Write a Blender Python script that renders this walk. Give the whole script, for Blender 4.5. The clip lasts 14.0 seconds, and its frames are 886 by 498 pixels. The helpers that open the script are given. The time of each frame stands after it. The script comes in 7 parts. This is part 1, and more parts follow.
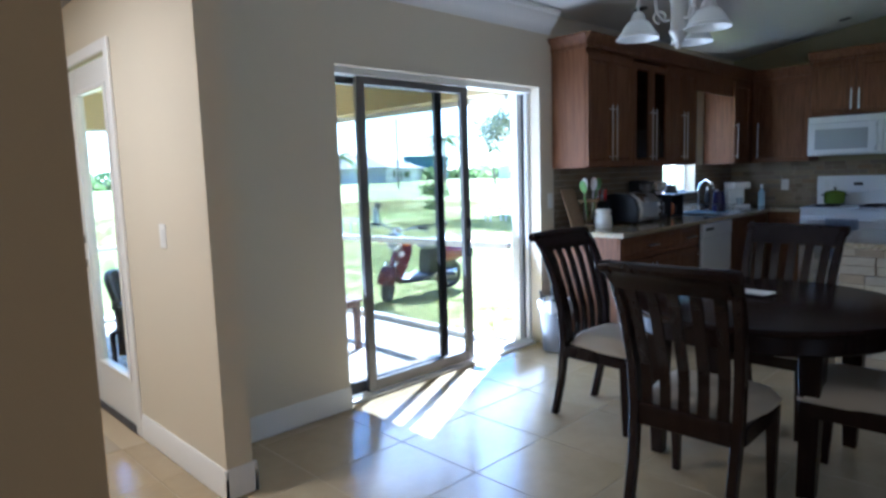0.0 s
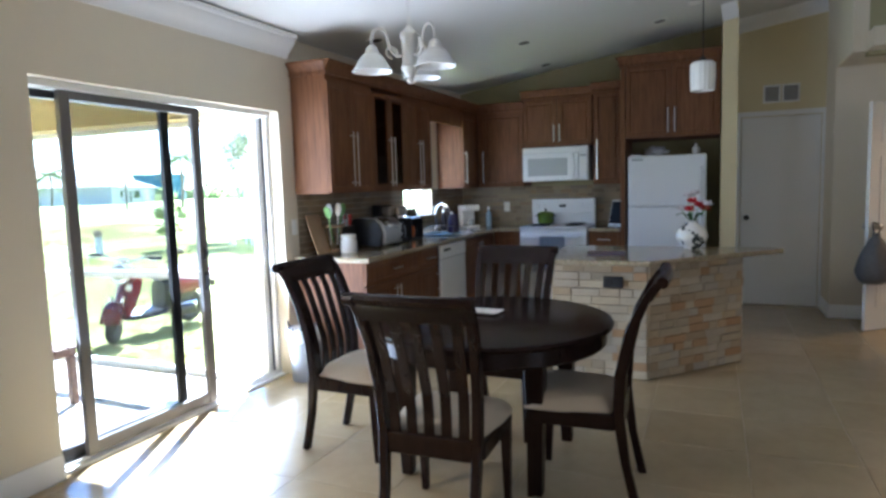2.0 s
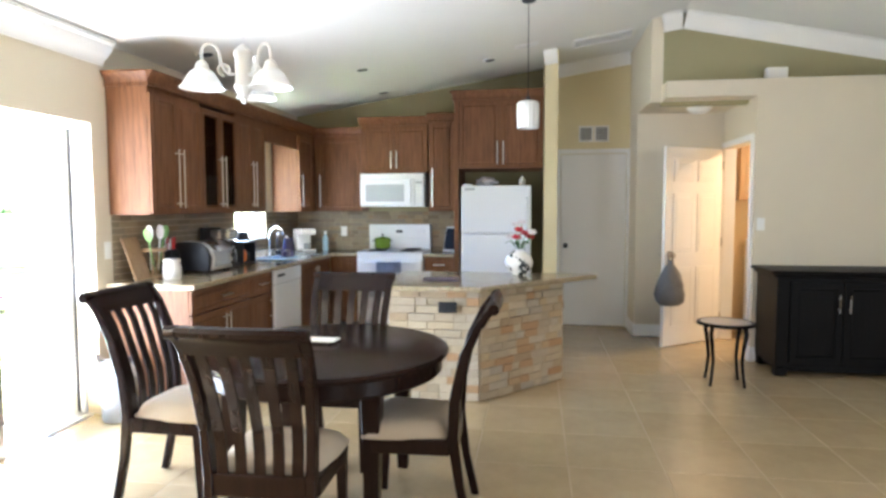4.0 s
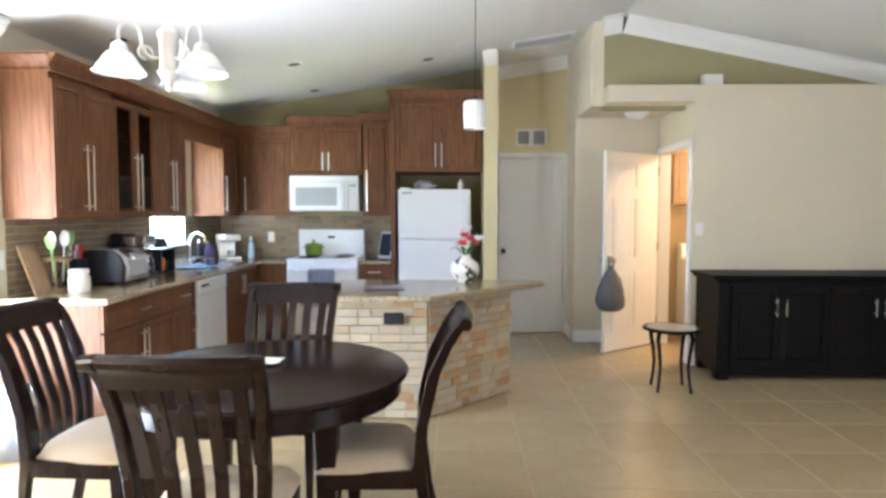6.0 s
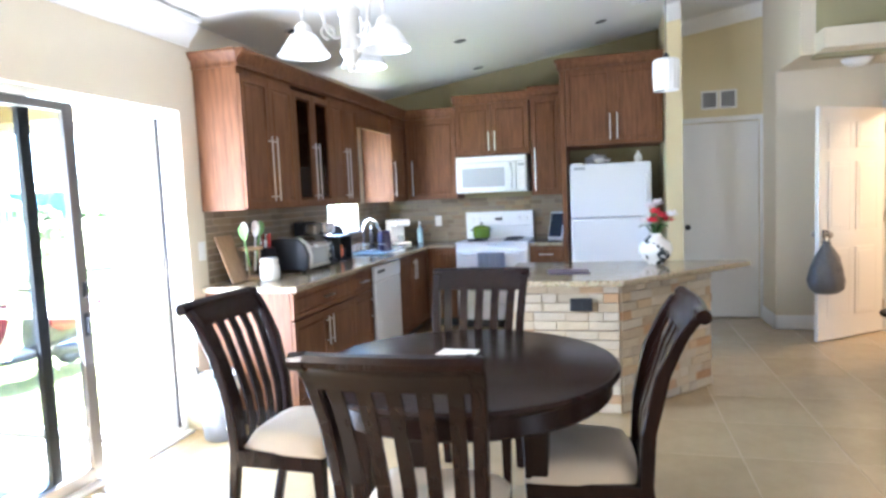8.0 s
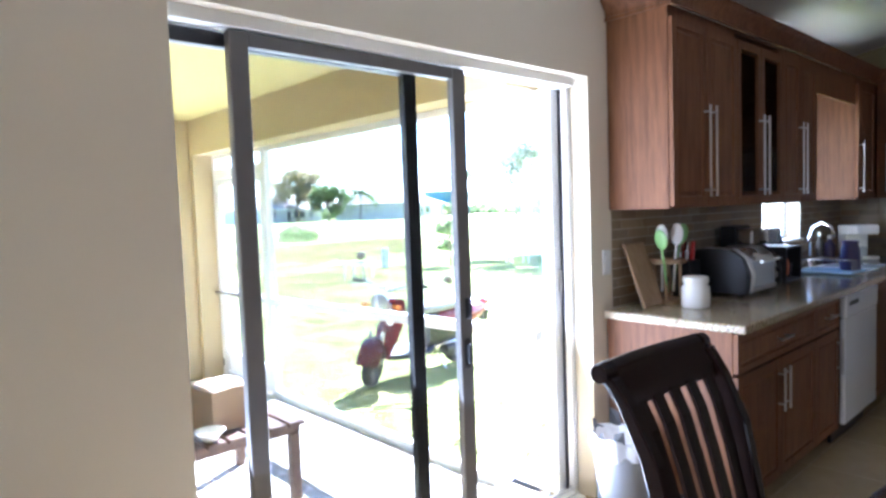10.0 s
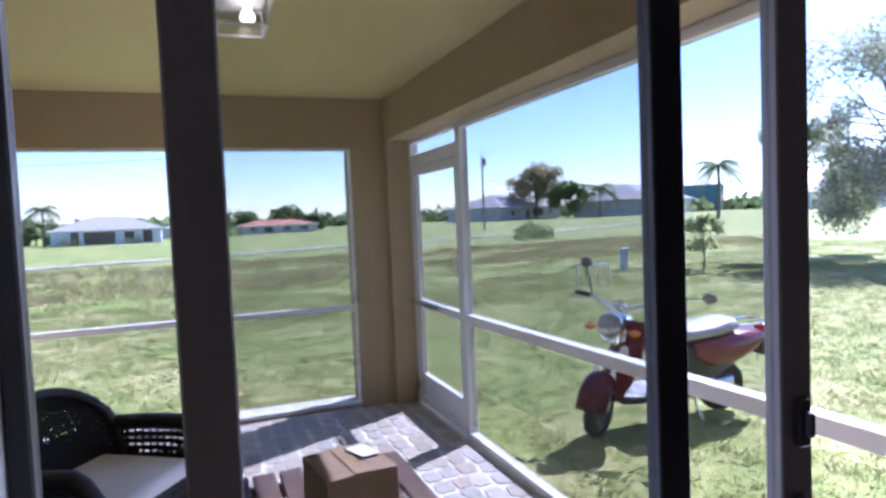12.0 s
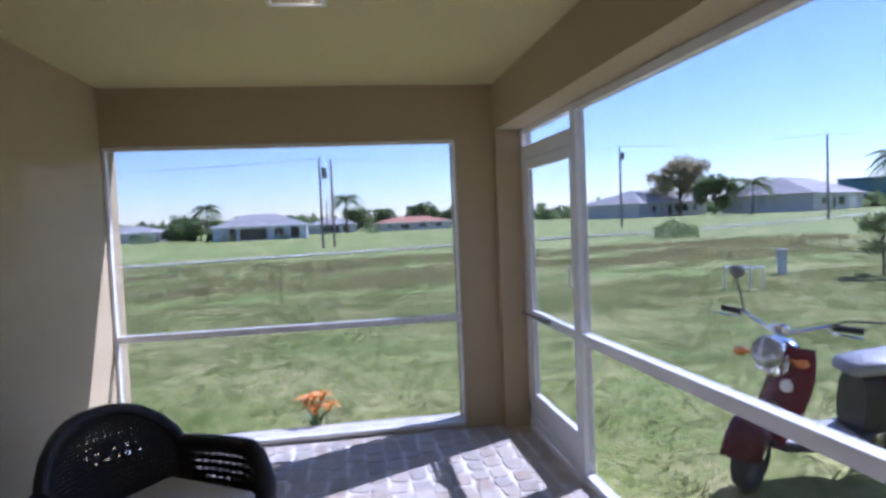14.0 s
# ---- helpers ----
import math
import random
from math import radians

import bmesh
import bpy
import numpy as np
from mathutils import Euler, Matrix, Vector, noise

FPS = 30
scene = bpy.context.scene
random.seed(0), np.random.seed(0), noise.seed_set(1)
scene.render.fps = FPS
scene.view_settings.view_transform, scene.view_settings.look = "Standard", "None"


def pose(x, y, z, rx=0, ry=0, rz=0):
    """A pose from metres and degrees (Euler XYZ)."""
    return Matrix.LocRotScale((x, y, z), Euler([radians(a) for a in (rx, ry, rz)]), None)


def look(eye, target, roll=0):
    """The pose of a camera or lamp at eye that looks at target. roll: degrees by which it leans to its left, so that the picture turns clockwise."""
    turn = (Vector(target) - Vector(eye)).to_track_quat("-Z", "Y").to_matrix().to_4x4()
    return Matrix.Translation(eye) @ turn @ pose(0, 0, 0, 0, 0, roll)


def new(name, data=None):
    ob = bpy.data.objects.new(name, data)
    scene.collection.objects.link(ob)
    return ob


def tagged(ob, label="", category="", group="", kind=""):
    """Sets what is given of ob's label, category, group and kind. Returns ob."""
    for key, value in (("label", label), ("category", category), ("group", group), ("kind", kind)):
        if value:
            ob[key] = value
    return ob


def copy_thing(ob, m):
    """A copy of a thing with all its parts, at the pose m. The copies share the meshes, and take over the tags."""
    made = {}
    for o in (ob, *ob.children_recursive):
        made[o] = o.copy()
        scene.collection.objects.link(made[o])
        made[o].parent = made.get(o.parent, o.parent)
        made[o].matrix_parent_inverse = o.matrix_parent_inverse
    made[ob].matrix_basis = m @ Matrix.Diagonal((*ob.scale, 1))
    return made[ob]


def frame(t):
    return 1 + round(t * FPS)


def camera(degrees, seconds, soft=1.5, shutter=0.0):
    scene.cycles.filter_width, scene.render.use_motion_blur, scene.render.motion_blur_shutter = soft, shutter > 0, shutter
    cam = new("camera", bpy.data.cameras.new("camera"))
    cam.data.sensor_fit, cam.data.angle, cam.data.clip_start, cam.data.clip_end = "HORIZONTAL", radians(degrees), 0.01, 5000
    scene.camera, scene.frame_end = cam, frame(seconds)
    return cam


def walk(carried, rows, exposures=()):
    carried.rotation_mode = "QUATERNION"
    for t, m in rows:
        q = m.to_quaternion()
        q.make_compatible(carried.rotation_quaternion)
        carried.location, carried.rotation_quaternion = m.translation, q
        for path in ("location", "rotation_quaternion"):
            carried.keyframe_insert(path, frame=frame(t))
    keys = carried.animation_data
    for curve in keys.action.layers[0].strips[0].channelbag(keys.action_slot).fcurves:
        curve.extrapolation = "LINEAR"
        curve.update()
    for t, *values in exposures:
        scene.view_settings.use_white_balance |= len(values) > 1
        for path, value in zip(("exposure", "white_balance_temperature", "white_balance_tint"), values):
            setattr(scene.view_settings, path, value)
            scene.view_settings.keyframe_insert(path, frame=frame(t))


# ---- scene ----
cam = camera(70.1, 14.0, soft=2.9)
PATH = [
    (0, (2.996, 0.741, 1.367), (1.574, 2.129, 1.131), -1.8),
    (0.5, (2.889, 0.771, 1.399), (1.661, 2.333, 1.159), -1.9),
    (1, (2.94, 0.81, 1.415), (1.967, 2.544, 1.190), -0.8),
    (1.5, (2.973, 0.814, 1.414), (2.167, 2.633, 1.205), -0.7),
    (2, (2.984, 0.816, 1.414), (2.201, 2.646, 1.215), -1.7),
    (2.5, (2.985, 0.818, 1.415), (2.292, 2.685, 1.227), -1.5),
    (3, (3.003, 0.806, 1.428), (2.47, 2.727, 1.262), -1.0),
    (3.5, (3.006, 0.777, 1.445), (2.605, 2.731, 1.292), -1.0),
    (4, (2.977, 0.83, 1.434), (2.687, 2.804, 1.300), -0.1),
    (6.5, (2.72, 1.14, 1.427), (2.692, 3.136, 1.309), -0.1),
    (7, (2.675, 1.167, 1.431), (2.57, 3.16, 1.306), -1.3),
    (7.5, (2.595, 1.202, 1.419), (2.362, 3.184, 1.289), -2.1),
    (8, (2.526, 1.367, 1.412), (2.015, 3.293, 1.246), -2.5),
    (8.5, (2.445, 1.594, 1.421), (1.471, 3.336, 1.29), -2.2),
    (9, (2.189, 1.795, 1.398), (1.002, 3.399, 1.273), -2.3),
    (11.5, (1.003, 2.907, 1.44), (-0.799, 3.768, 1.33), -1.7),
    (12, (0.686, 3.082, 1.379), (-1.179, 3.797, 1.274), -2.4),
    (12.5, (0.426, 3.239, 1.376), (-1.495, 3.788, 1.277), -2.9),
    (13, (0.267, 3.361, 1.388), (-1.723, 3.536, 1.295), -2.1),
    (13.5, (0.217, 3.373, 1.394), (-1.778, 3.475, 1.302), -2.0),
    (14, (0.206, 3.401, 1.391), (-1.768, 3.708, 1.294), -2.5),
]
EXPOSURES = [(0.0, 3.3, 4550, 12), (1.0, 3.3, 4550, 12), (1.5, 3.7, 4750, 13), (2.0, 4.2, 5000, 12), (2.5, 4.65, 5300, 12), (3.0, 5.0, 5500, 12),
             (3.5, 5.35, 5500, 12), (4.0, 5.6, 5450, 12), (6.5, 5.7, 5300, 13), (8.0, 5.8, 5000, 14), (9.0, 5.55, 4850, 14), (10.2, 4.0, 4950, 20), (11.3, 2.5, 4900, 29),
             (12.0, 1.95, 5000, 37), (12.5, 1.8, 5000, 38), (13.0, 1.75, 4950, 37), (14.0, 1.9, 4950, 38)]
walk(cam, [(t, look(eye, target, roll)) for t, eye, target, roll in PATH], EXPOSURES)

# ---- light ----
SUN_WAY = Vector((0.46, -0.92, -1.0)).normalized()
world = bpy.data.worlds.new("world")
scene.world = world
world.use_nodes = True
wn = world.node_tree
sky = wn.nodes.new("ShaderNodeTexSky")
sky.sky_type = "NISHITA"
sky.sun_disc = False
sky.sun_elevation = radians(44)
sky.sun_rotation = radians(-26.6)
sky.air_density = 1.0
sky.dust_density = 0.1
sky.ozone_density = 3.0
wn.nodes["Background"].inputs["Strength"].default_value = 0.112
wn.links.new(sky.outputs["Color"], wn.nodes["Background"].inputs["Color"])
sun = new("sun", bpy.data.lights.new("sun", "SUN"))
sun.data.energy = 5.0
sun.data.angle = radians(0.5)
sun.data.color = (1.0, 0.96, 0.9)
sun.matrix_world = look((0, 0, 30), Vector((0, 0, 30)) + SUN_WAY)


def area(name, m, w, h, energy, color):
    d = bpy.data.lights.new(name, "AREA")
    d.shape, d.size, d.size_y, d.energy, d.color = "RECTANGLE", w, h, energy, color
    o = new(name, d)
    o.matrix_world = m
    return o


# added fill lamps before plain walls behind the camera, for supposed living-room windows
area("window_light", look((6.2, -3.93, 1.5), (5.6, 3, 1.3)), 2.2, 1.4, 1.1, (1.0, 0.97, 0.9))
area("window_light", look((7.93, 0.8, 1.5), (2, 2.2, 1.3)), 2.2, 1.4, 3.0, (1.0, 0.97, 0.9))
# added area lamp in the slider opening, on top of sun and sky
area("slider_light", look((-0.22, 3.84, 1.0), (3, 3.84, 2.4)), 1.7, 1.9, 5.0, (0.92, 0.96, 1.0))

# ---- materials ----


def nt(name):
    m = bpy.data.materials.new(name)
    m.use_nodes = True
    t = m.node_tree
    return m, t, t.nodes["Principled BSDF"]


def node(t, kind, **sockets):
    n = t.nodes.new(kind)
    for k, v in sockets.items():
        n.inputs[k.replace("_", " ")].default_value = v
    return n


def ramp(t, src, stops):
    r = t.nodes.new("ShaderNodeValToRGB")
    while len(r.color_ramp.elements) < len(stops):
        r.color_ramp.elements.new(0.5)
    for e, (p, c) in zip(r.color_ramp.elements, stops):
        e.position, e.color = p, (*c, 1)
    t.links.new(src, r.inputs["Fac"])
    return r.outputs["Color"]


def mix(t, fac, a, b, mode="MIX"):
    m = t.nodes.new("ShaderNodeMix")
    m.data_type, m.blend_type = "RGBA", mode
    for s, v in ((m.inputs[0], fac), (m.inputs[6], a), (m.inputs[7], b)):
        if isinstance(v, bpy.types.NodeSocket):
            t.links.new(v, s)
        else:
            s.default_value = v if isinstance(v, float) else (*v, 1)
    return m.outputs[2]


def coords(t, scale=(1, 1, 1), kind="Object"):
    tc = t.nodes.new("ShaderNodeTexCoord")
    mp = t.nodes.new("ShaderNodeMapping")
    mp.inputs["Scale"].default_value = scale
    t.links.new(tc.outputs[kind], mp.inputs["Vector"])
    return mp.outputs["Vector"]


def noise_tex(t, vec, scale, detail=4.0, rough=0.6):
    n = node(t, "ShaderNodeTexNoise", Scale=scale, Detail=detail, Roughness=rough)
    t.links.new(vec, n.inputs["Vector"])
    return n.outputs["Fac"]


def bump(t, bsdf, height, strength, dist):
    b = node(t, "ShaderNodeBump", Strength=strength, Distance=dist)
    t.links.new(height, b.inputs["Height"])
    t.links.new(b.outputs["Normal"], bsdf.inputs["Normal"])


def tone(c, k):
    return tuple(min(1.0, v * k) for v in c)


def plain(name, color, rough=0.5, metal=0.0, var=0.10, big=1.3, fine=60.0, relief=0.05, depth=0.002, per_object=0.0, stretch=(1, 1, 1)):
    """A painted or plain surface with slow and fine variation."""
    m, t, p = nt(name)
    v = coords(t, stretch)
    slow, small = noise_tex(t, v, big), noise_tex(t, v, fine)
    col = mix(t, slow, tone(color, 1 - var), tone(color, 1 + var))
    col = mix(t, small, col, mix(t, 1.0, col, (1 - var, 1 - var, 1 - var), "MULTIPLY"))
    if per_object:
        info = t.nodes.new("ShaderNodeObjectInfo")
        shade = ramp(t, info.outputs["Random"], [(0, (1 - per_object,) * 3), (1, (1, 1, 1))])
        col = mix(t, 1.0, col, shade, "MULTIPLY")
    t.links.new(col, p.inputs["Base Color"])
    p.inputs["Roughness"].default_value = rough
    p.inputs["Metallic"].default_value = metal
    rr = t.nodes.new("ShaderNodeMapRange")
    rr.inputs["To Min"].default_value, rr.inputs["To Max"].default_value = max(0.02, rough - 0.08), min(1, rough + 0.08)
    t.links.new(slow, rr.inputs["Value"])
    t.links.new(rr.outputs["Result"], p.inputs["Roughness"])
    if relief:
        bump(t, p, small, relief, depth)
    return m


def wood(name, dark, light, rough=0.35, along=(14, 14, 1.2), coat=0.0, relief=0.05, spec=0.5):
    m, t, p = nt(name)
    p.inputs["Specular IOR Level"].default_value = spec
    v = coords(t, along)
    grain = noise_tex(t, v, 3.0, 8.0, 0.65)
    slow = noise_tex(t, coords(t, (1, 1, 1)), 2.2)
    info = t.nodes.new("ShaderNodeObjectInfo")
    col = ramp(t, grain, [(0.3, dark), (0.72, light)])
    col = mix(t, slow, mix(t, 1.0, col, (0.78, 0.76, 0.74), "MULTIPLY"), col)
    shade = ramp(t, info.outputs["Random"], [(0, (0.85, 0.85, 0.85)), (1, (1, 1, 1))])
    t.links.new(mix(t, 1.0, col, shade, "MULTIPLY"), p.inputs["Base Color"])
    p.inputs["Roughness"].default_value = rough
    p.inputs["Coat Weight"].default_value = coat
    p.inputs["Coat Roughness"].default_value = 0.15
    bump(t, p, grain, relief, 0.001)
    return m


def picked(name, stops, rough=0.6, fine=18.0, relief=0.25, depth=0.004, source="object", through_light=0.0, upright=False):
    """A piece's colour is picked at random from a row of colours, then mottled; leaves let light through."""
    m, t, p = nt(name)
    if source == "object":
        rnd = t.nodes.new("ShaderNodeObjectInfo").outputs["Random"]
    else:
        rnd = t.nodes.new("ShaderNodeNewGeometry").outputs["Random Per Island"]
    col = ramp(t, rnd, stops)
    v = coords(t)
    a, b = noise_tex(t, v, fine, 6.0, 0.7), noise_tex(t, v, fine * 0.23)
    col = mix(t, a, mix(t, 1.0, col, (0.72, 0.7, 0.68), "MULTIPLY"), col)
    col = mix(t, b, mix(t, 1.0, col, (0.86, 0.84, 0.8), "MULTIPLY"), col)
    t.links.new(col, p.inputs["Base Color"])
    p.inputs["Roughness"].default_value = rough
    bump(t, p, a, relief, depth)
    if through_light:
        tl, mx = t.nodes.new("ShaderNodeBsdfTranslucent"), t.nodes.new("ShaderNodeMixShader")
        t.links.new(col, tl.inputs["Color"])
        mx.inputs["Fac"].default_value = through_light
        if upright:
            up_ = node(t, "ShaderNodeCombineXYZ", Z=1.0)
            t.links.new(up_.outputs["Vector"], p.inputs["Normal"])
            t.links.new(up_.outputs["Vector"], tl.inputs["Normal"])
        t.links.new(p.outputs["BSDF"], mx.inputs[1])
        t.links.new(tl.outputs["BSDF"], mx.inputs[2])
        t.links.new(mx.outputs["Shader"], t.nodes["Material Output"].inputs["Surface"])
    return m


def granite(name):
    m, t, p = nt(name)
    v = coords(t)
    vor = node(t, "ShaderNodeTexVoronoi", Scale=160.0)
    t.links.new(v, vor.inputs["Vector"])
    a, b = noise_tex(t, v, 70.0, 6.0, 0.75), noise_tex(t, v, 6.0)
    col = ramp(t, a, [(0.32, (0.06, 0.045, 0.03)), (0.46, (0.33, 0.26, 0.16)), (0.58, (0.5, 0.43, 0.31)), (0.75, (0.66, 0.6, 0.48))])
    col = mix(t, b, mix(t, 1.0, col, (0.7, 0.68, 0.6), "MULTIPLY"), col)
    col = mix(t, 0.18, col, vor.outputs["Color"], "SOFT_LIGHT")
    t.links.new(col, p.inputs["Base Color"])
    p.inputs["Roughness"].default_value = 0.12
    return m


def pane(name, gloss=0.02, tint=(0.95, 0.98, 0.98), dust=0.0):
    """Clear thin glass or insect screen: mostly seen through, a little gloss, a little dust."""
    m, t, p = nt(name)
    out = t.nodes["Material Output"]
    tr, gl, df = node(t, "ShaderNodeBsdfTransparent"), node(t, "ShaderNodeBsdfGlossy"), node(t, "ShaderNodeBsdfDiffuse")
    tr.inputs["Color"].default_value = (*tint, 1)
    gl.inputs["Roughness"].default_value = 0.02
    df.inputs["Color"].default_value = (0.6, 0.6, 0.6, 1)
    m1, m2 = t.nodes.new("ShaderNodeMixShader"), t.nodes.new("ShaderNodeMixShader")
    m1.inputs["Fac"].default_value = gloss
    t.links.new(tr.outputs["BSDF"], m1.inputs[1])
    t.links.new(gl.outputs["BSDF"], m1.inputs[2])
    m2.inputs["Fac"].default_value = dust
    t.links.new(m1.outputs["Shader"], m2.inputs[1])
    t.links.new(df.outputs["BSDF"], m2.inputs[2])
    t.links.new(m2.outputs["Shader"], out.inputs["Surface"])
    t.nodes.remove(p)
    return m


def glow(name, color, strength):
    m, t, p = nt(name)
    p.inputs["Base Color"].default_value = (*color, 1)
    p.inputs["Emission Color"].default_value = (*color, 1)
    p.inputs["Emission Strength"].default_value = strength
    return m


def lawn(name, stops, fine=9.0, rough=0.9):
    m, t, p = nt(name)
    v = coords(t)
    a, b, c = noise_tex(t, v, fine, 8.0, 0.7), noise_tex(t, v, 0.5, 5.0, 0.6), noise_tex(t, v, 45.0, 3.0, 0.7)
    col = ramp(t, b, stops)
    patch = ramp(t, a, [(0.36, (0, 0, 0)), (0.64, (1, 1, 1))])
    speck = ramp(t, c, [(0.34, (0, 0, 0)), (0.66, (1, 1, 1))])
    col = mix(t, patch, mix(t, 1.0, col, (0.5, 0.64, 0.36), "MULTIPLY"), col)
    col = mix(t, speck, mix(t, 1.0, col, (0.55, 0.64, 0.42), "MULTIPLY"), col)
    t.links.new(col, p.inputs["Base Color"])
    p.inputs["Roughness"].default_value = rough
    p.inputs["Specular IOR Level"].default_value = 0.15
    bump(t, p, c, 0.2, 0.02)
    return m


CREAM = plain("cream_wall_paint", (0.68, 0.61, 0.47), 0.75, var=0.04, fine=140, relief=0.12, depth=0.003)
YELLOW = plain("yellow_wall_paint", (0.69, 0.6, 0.36), 0.75, var=0.04, fine=140, relief=0.12, depth=0.003)
OLIVE = plain("olive_wall_paint", (0.34, 0.31, 0.17), 0.8, var=0.05, fine=140, relief=0.12, depth=0.003)
TAUPE = plain("tan_wall_paint", (0.62, 0.41, 0.19), 0.75, var=0.05, fine=140, relief=0.12, depth=0.003)
CEIL = plain("white_ceiling_paint", (0.78, 0.77, 0.73), 0.85, var=0.03, fine=200, relief=0.25, depth=0.004)
TRIM = plain("white_trim_paint", (0.82, 0.81, 0.78), 0.4, var=0.03, relief=0.02)
DOORW = plain("white_door_paint", (0.8, 0.79, 0.76), 0.38, var=0.03, relief=0.02)
TILE = picked("beige_porcelain_tile", [(0, (0.48, 0.375, 0.215)), (0.5, (0.5, 0.395, 0.235)), (1, (0.515, 0.41, 0.25))], 0.2, 7.0, 0.05, 0.002)
TILE_REST = picked("beige_porcelain_tile_rest", [(0, (0.42, 0.35, 0.25)), (0.5, (0.47, 0.4, 0.29)), (1, (0.5, 0.43, 0.32))], 0.2, 7.0, 0.05, 0.002, "island")
GROUT = plain("tan_grout", (0.46, 0.365, 0.23), 0.9, var=0.12)
CHERRY = wood("cherry_cabinet_wood", (0.122, 0.05, 0.021), (0.255, 0.117, 0.05), 0.5, coat=0.0, spec=0.25)
ESPRESSO = wood("espresso_wood", (0.012, 0.006, 0.005), (0.02, 0.009, 0.007), 0.26, coat=0.03, relief=0.02, spec=0.2)
BLACKWOOD = wood("black_buffet_wood", (0.004, 0.004, 0.004), (0.008, 0.007, 0.006), 0.45, coat=0.0, relief=0.02, spec=0.08)
DECKWOOD = wood("brown_slat_wood", (0.09, 0.05, 0.035), (0.2, 0.12, 0.085), 0.55, along=(1.2, 14, 14))
GRANITE = granite("speckled_tan_granite")
STONE = picked("split_stone", [(0, (0.36, 0.26, 0.15)), (0.16, (0.56, 0.46, 0.31)), (0.34, (0.44, 0.37, 0.26)), (0.5, (0.63, 0.54, 0.39)), (0.66, (0.48, 0.42, 0.33)), (0.8, (0.56, 0.44, 0.27)), (0.9, (0.45, 0.27, 0.13)), (1, (0.5, 0.33, 0.18))], 0.7, 30.0, 0.5, 0.006)
STONE_BED = plain("tan_stone_bed", (0.4, 0.31, 0.2), 0.95, var=0.15, relief=0.3)
SLATE = picked("slate_backsplash_stone", [(0, (0.23, 0.18, 0.12)), (0.3, (0.36, 0.29, 0.19)), (0.5, (0.28, 0.24, 0.18)), (0.75, (0.4, 0.33, 0.21)), (0.9, (0.34, 0.24, 0.14)), (1, (0.24, 0.21, 0.17))], 0.5, 30.0, 0.4, 0.004, "island")
PAVER = picked("patio_stone", [(0, (0.47, 0.39, 0.31)), (0.25, (0.58, 0.53, 0.44)), (0.5, (0.46, 0.43, 0.38)), (0.75, (0.62, 0.57, 0.49)), (0.9, (0.52, 0.44, 0.35)), (1, (0.4, 0.36, 0.32))], 0.6, 16.0, 0.25, 0.003)
MORTAR = plain("pale_mortar", (0.7, 0.67, 0.61), 0.9, var=0.08, relief=0.2)
APPL = plain("white_appliance_enamel", (0.8, 0.81, 0.82), 0.25, var=0.02, relief=0.0)
APPG = plain("grey_microwave_glass", (0.42, 0.44, 0.46), 0.15, var=0.04, relief=0.0)
BLACK = plain("black_plastic", (0.015, 0.015, 0.017), 0.4, var=0.1, relief=0.02)
STEEL = plain("brushed_steel", (0.6, 0.59, 0.57), 0.28, 1.0, var=0.05, relief=0.03, fine=200)
CHROME = plain("chrome", (0.78, 0.79, 0.8), 0.08, 1.0, var=0.02, relief=0.0)
NICKEL = plain("satin_nickel", (0.5, 0.46, 0.4), 0.35, 1.0, var=0.04, relief=0.0)
BRONZE_ALU = plain("dark_bronze_aluminium", (0.035, 0.033, 0.034), 0.4, 0.3, var=0.12, relief=0.02)
GREY_ALU = plain("grey_aluminium", (0.17, 0.16, 0.15), 0.45, 0.4, var=0.1, relief=0.02)
WHITE_ALU = plain("white_aluminium", (0.78, 0.77, 0.74), 0.4, 0.0, var=0.05, relief=0.02)
GLASS = pane("clear_glass")
TINTED = pane("tinted_door_glass", gloss=0.006, tint=(0.78, 0.79, 0.785))
SMOKED = pane("cabinet_glass", tint=(0.45, 0.4, 0.36))
SCREEN = pane("insect_screen", gloss=0, tint=(0.92, 0.92, 0.91), dust=0.03)
STUCCO = plain("tan_stucco", (0.46, 0.37, 0.215), 0.9, var=0.07, big=0.9, fine=120, relief=0.5, depth=0.006)
STUCCO_CEIL = plain("pale_yellow_stucco", (0.6, 0.52, 0.23), 0.9, var=0.05, big=0.9, fine=120, relief=0.4, depth=0.005)
CUSHION = plain("beige_seat_fabric", (0.5, 0.42, 0.31), 0.95, var=0.1, fine=300, relief=0.4, depth=0.003)
WHITECLOTH = plain("white_cushion_fabric", (0.68, 0.68, 0.7), 0.95, var=0.06, fine=250, relief=0.3, depth=0.003)
SHADE = plain("frosted_white_glass", (0.82, 0.82, 0.8), 0.35, var=0.04, relief=0.0)
WHITEMETAL = plain("white_enamelled_metal", (0.76, 0.74, 0.7), 0.4, var=0.06, relief=0.05)
WICKER = plain("black_wicker", (0.014, 0.013, 0.015), 0.5, var=0.3, fine=200, relief=0.5, depth=0.003)
CARD = plain("brown_cardboard", (0.28, 0.19, 0.115), 0.85, var=0.12, relief=0.1)
PAPER = plain("white_paper", (0.75, 0.74, 0.7), 0.8, var=0.05, relief=0.0)
BAGP = plain("grey_plastic_bag", (0.12, 0.12, 0.125), 0.35, var=0.3, big=12, fine=40, relief=0.4, depth=0.01)
WBAG = plain("white_plastic_bag", (0.7, 0.7, 0.72), 0.35, var=0.15, big=12, fine=40, relief=0.4, depth=0.01)
GREENP = plain("green_plastic", (0.2, 0.38, 0.11), 0.4, var=0.08, relief=0.0)
GREENPOT = plain("green_enamel", (0.16, 0.24, 0.03), 0.25, var=0.06, relief=0.0)
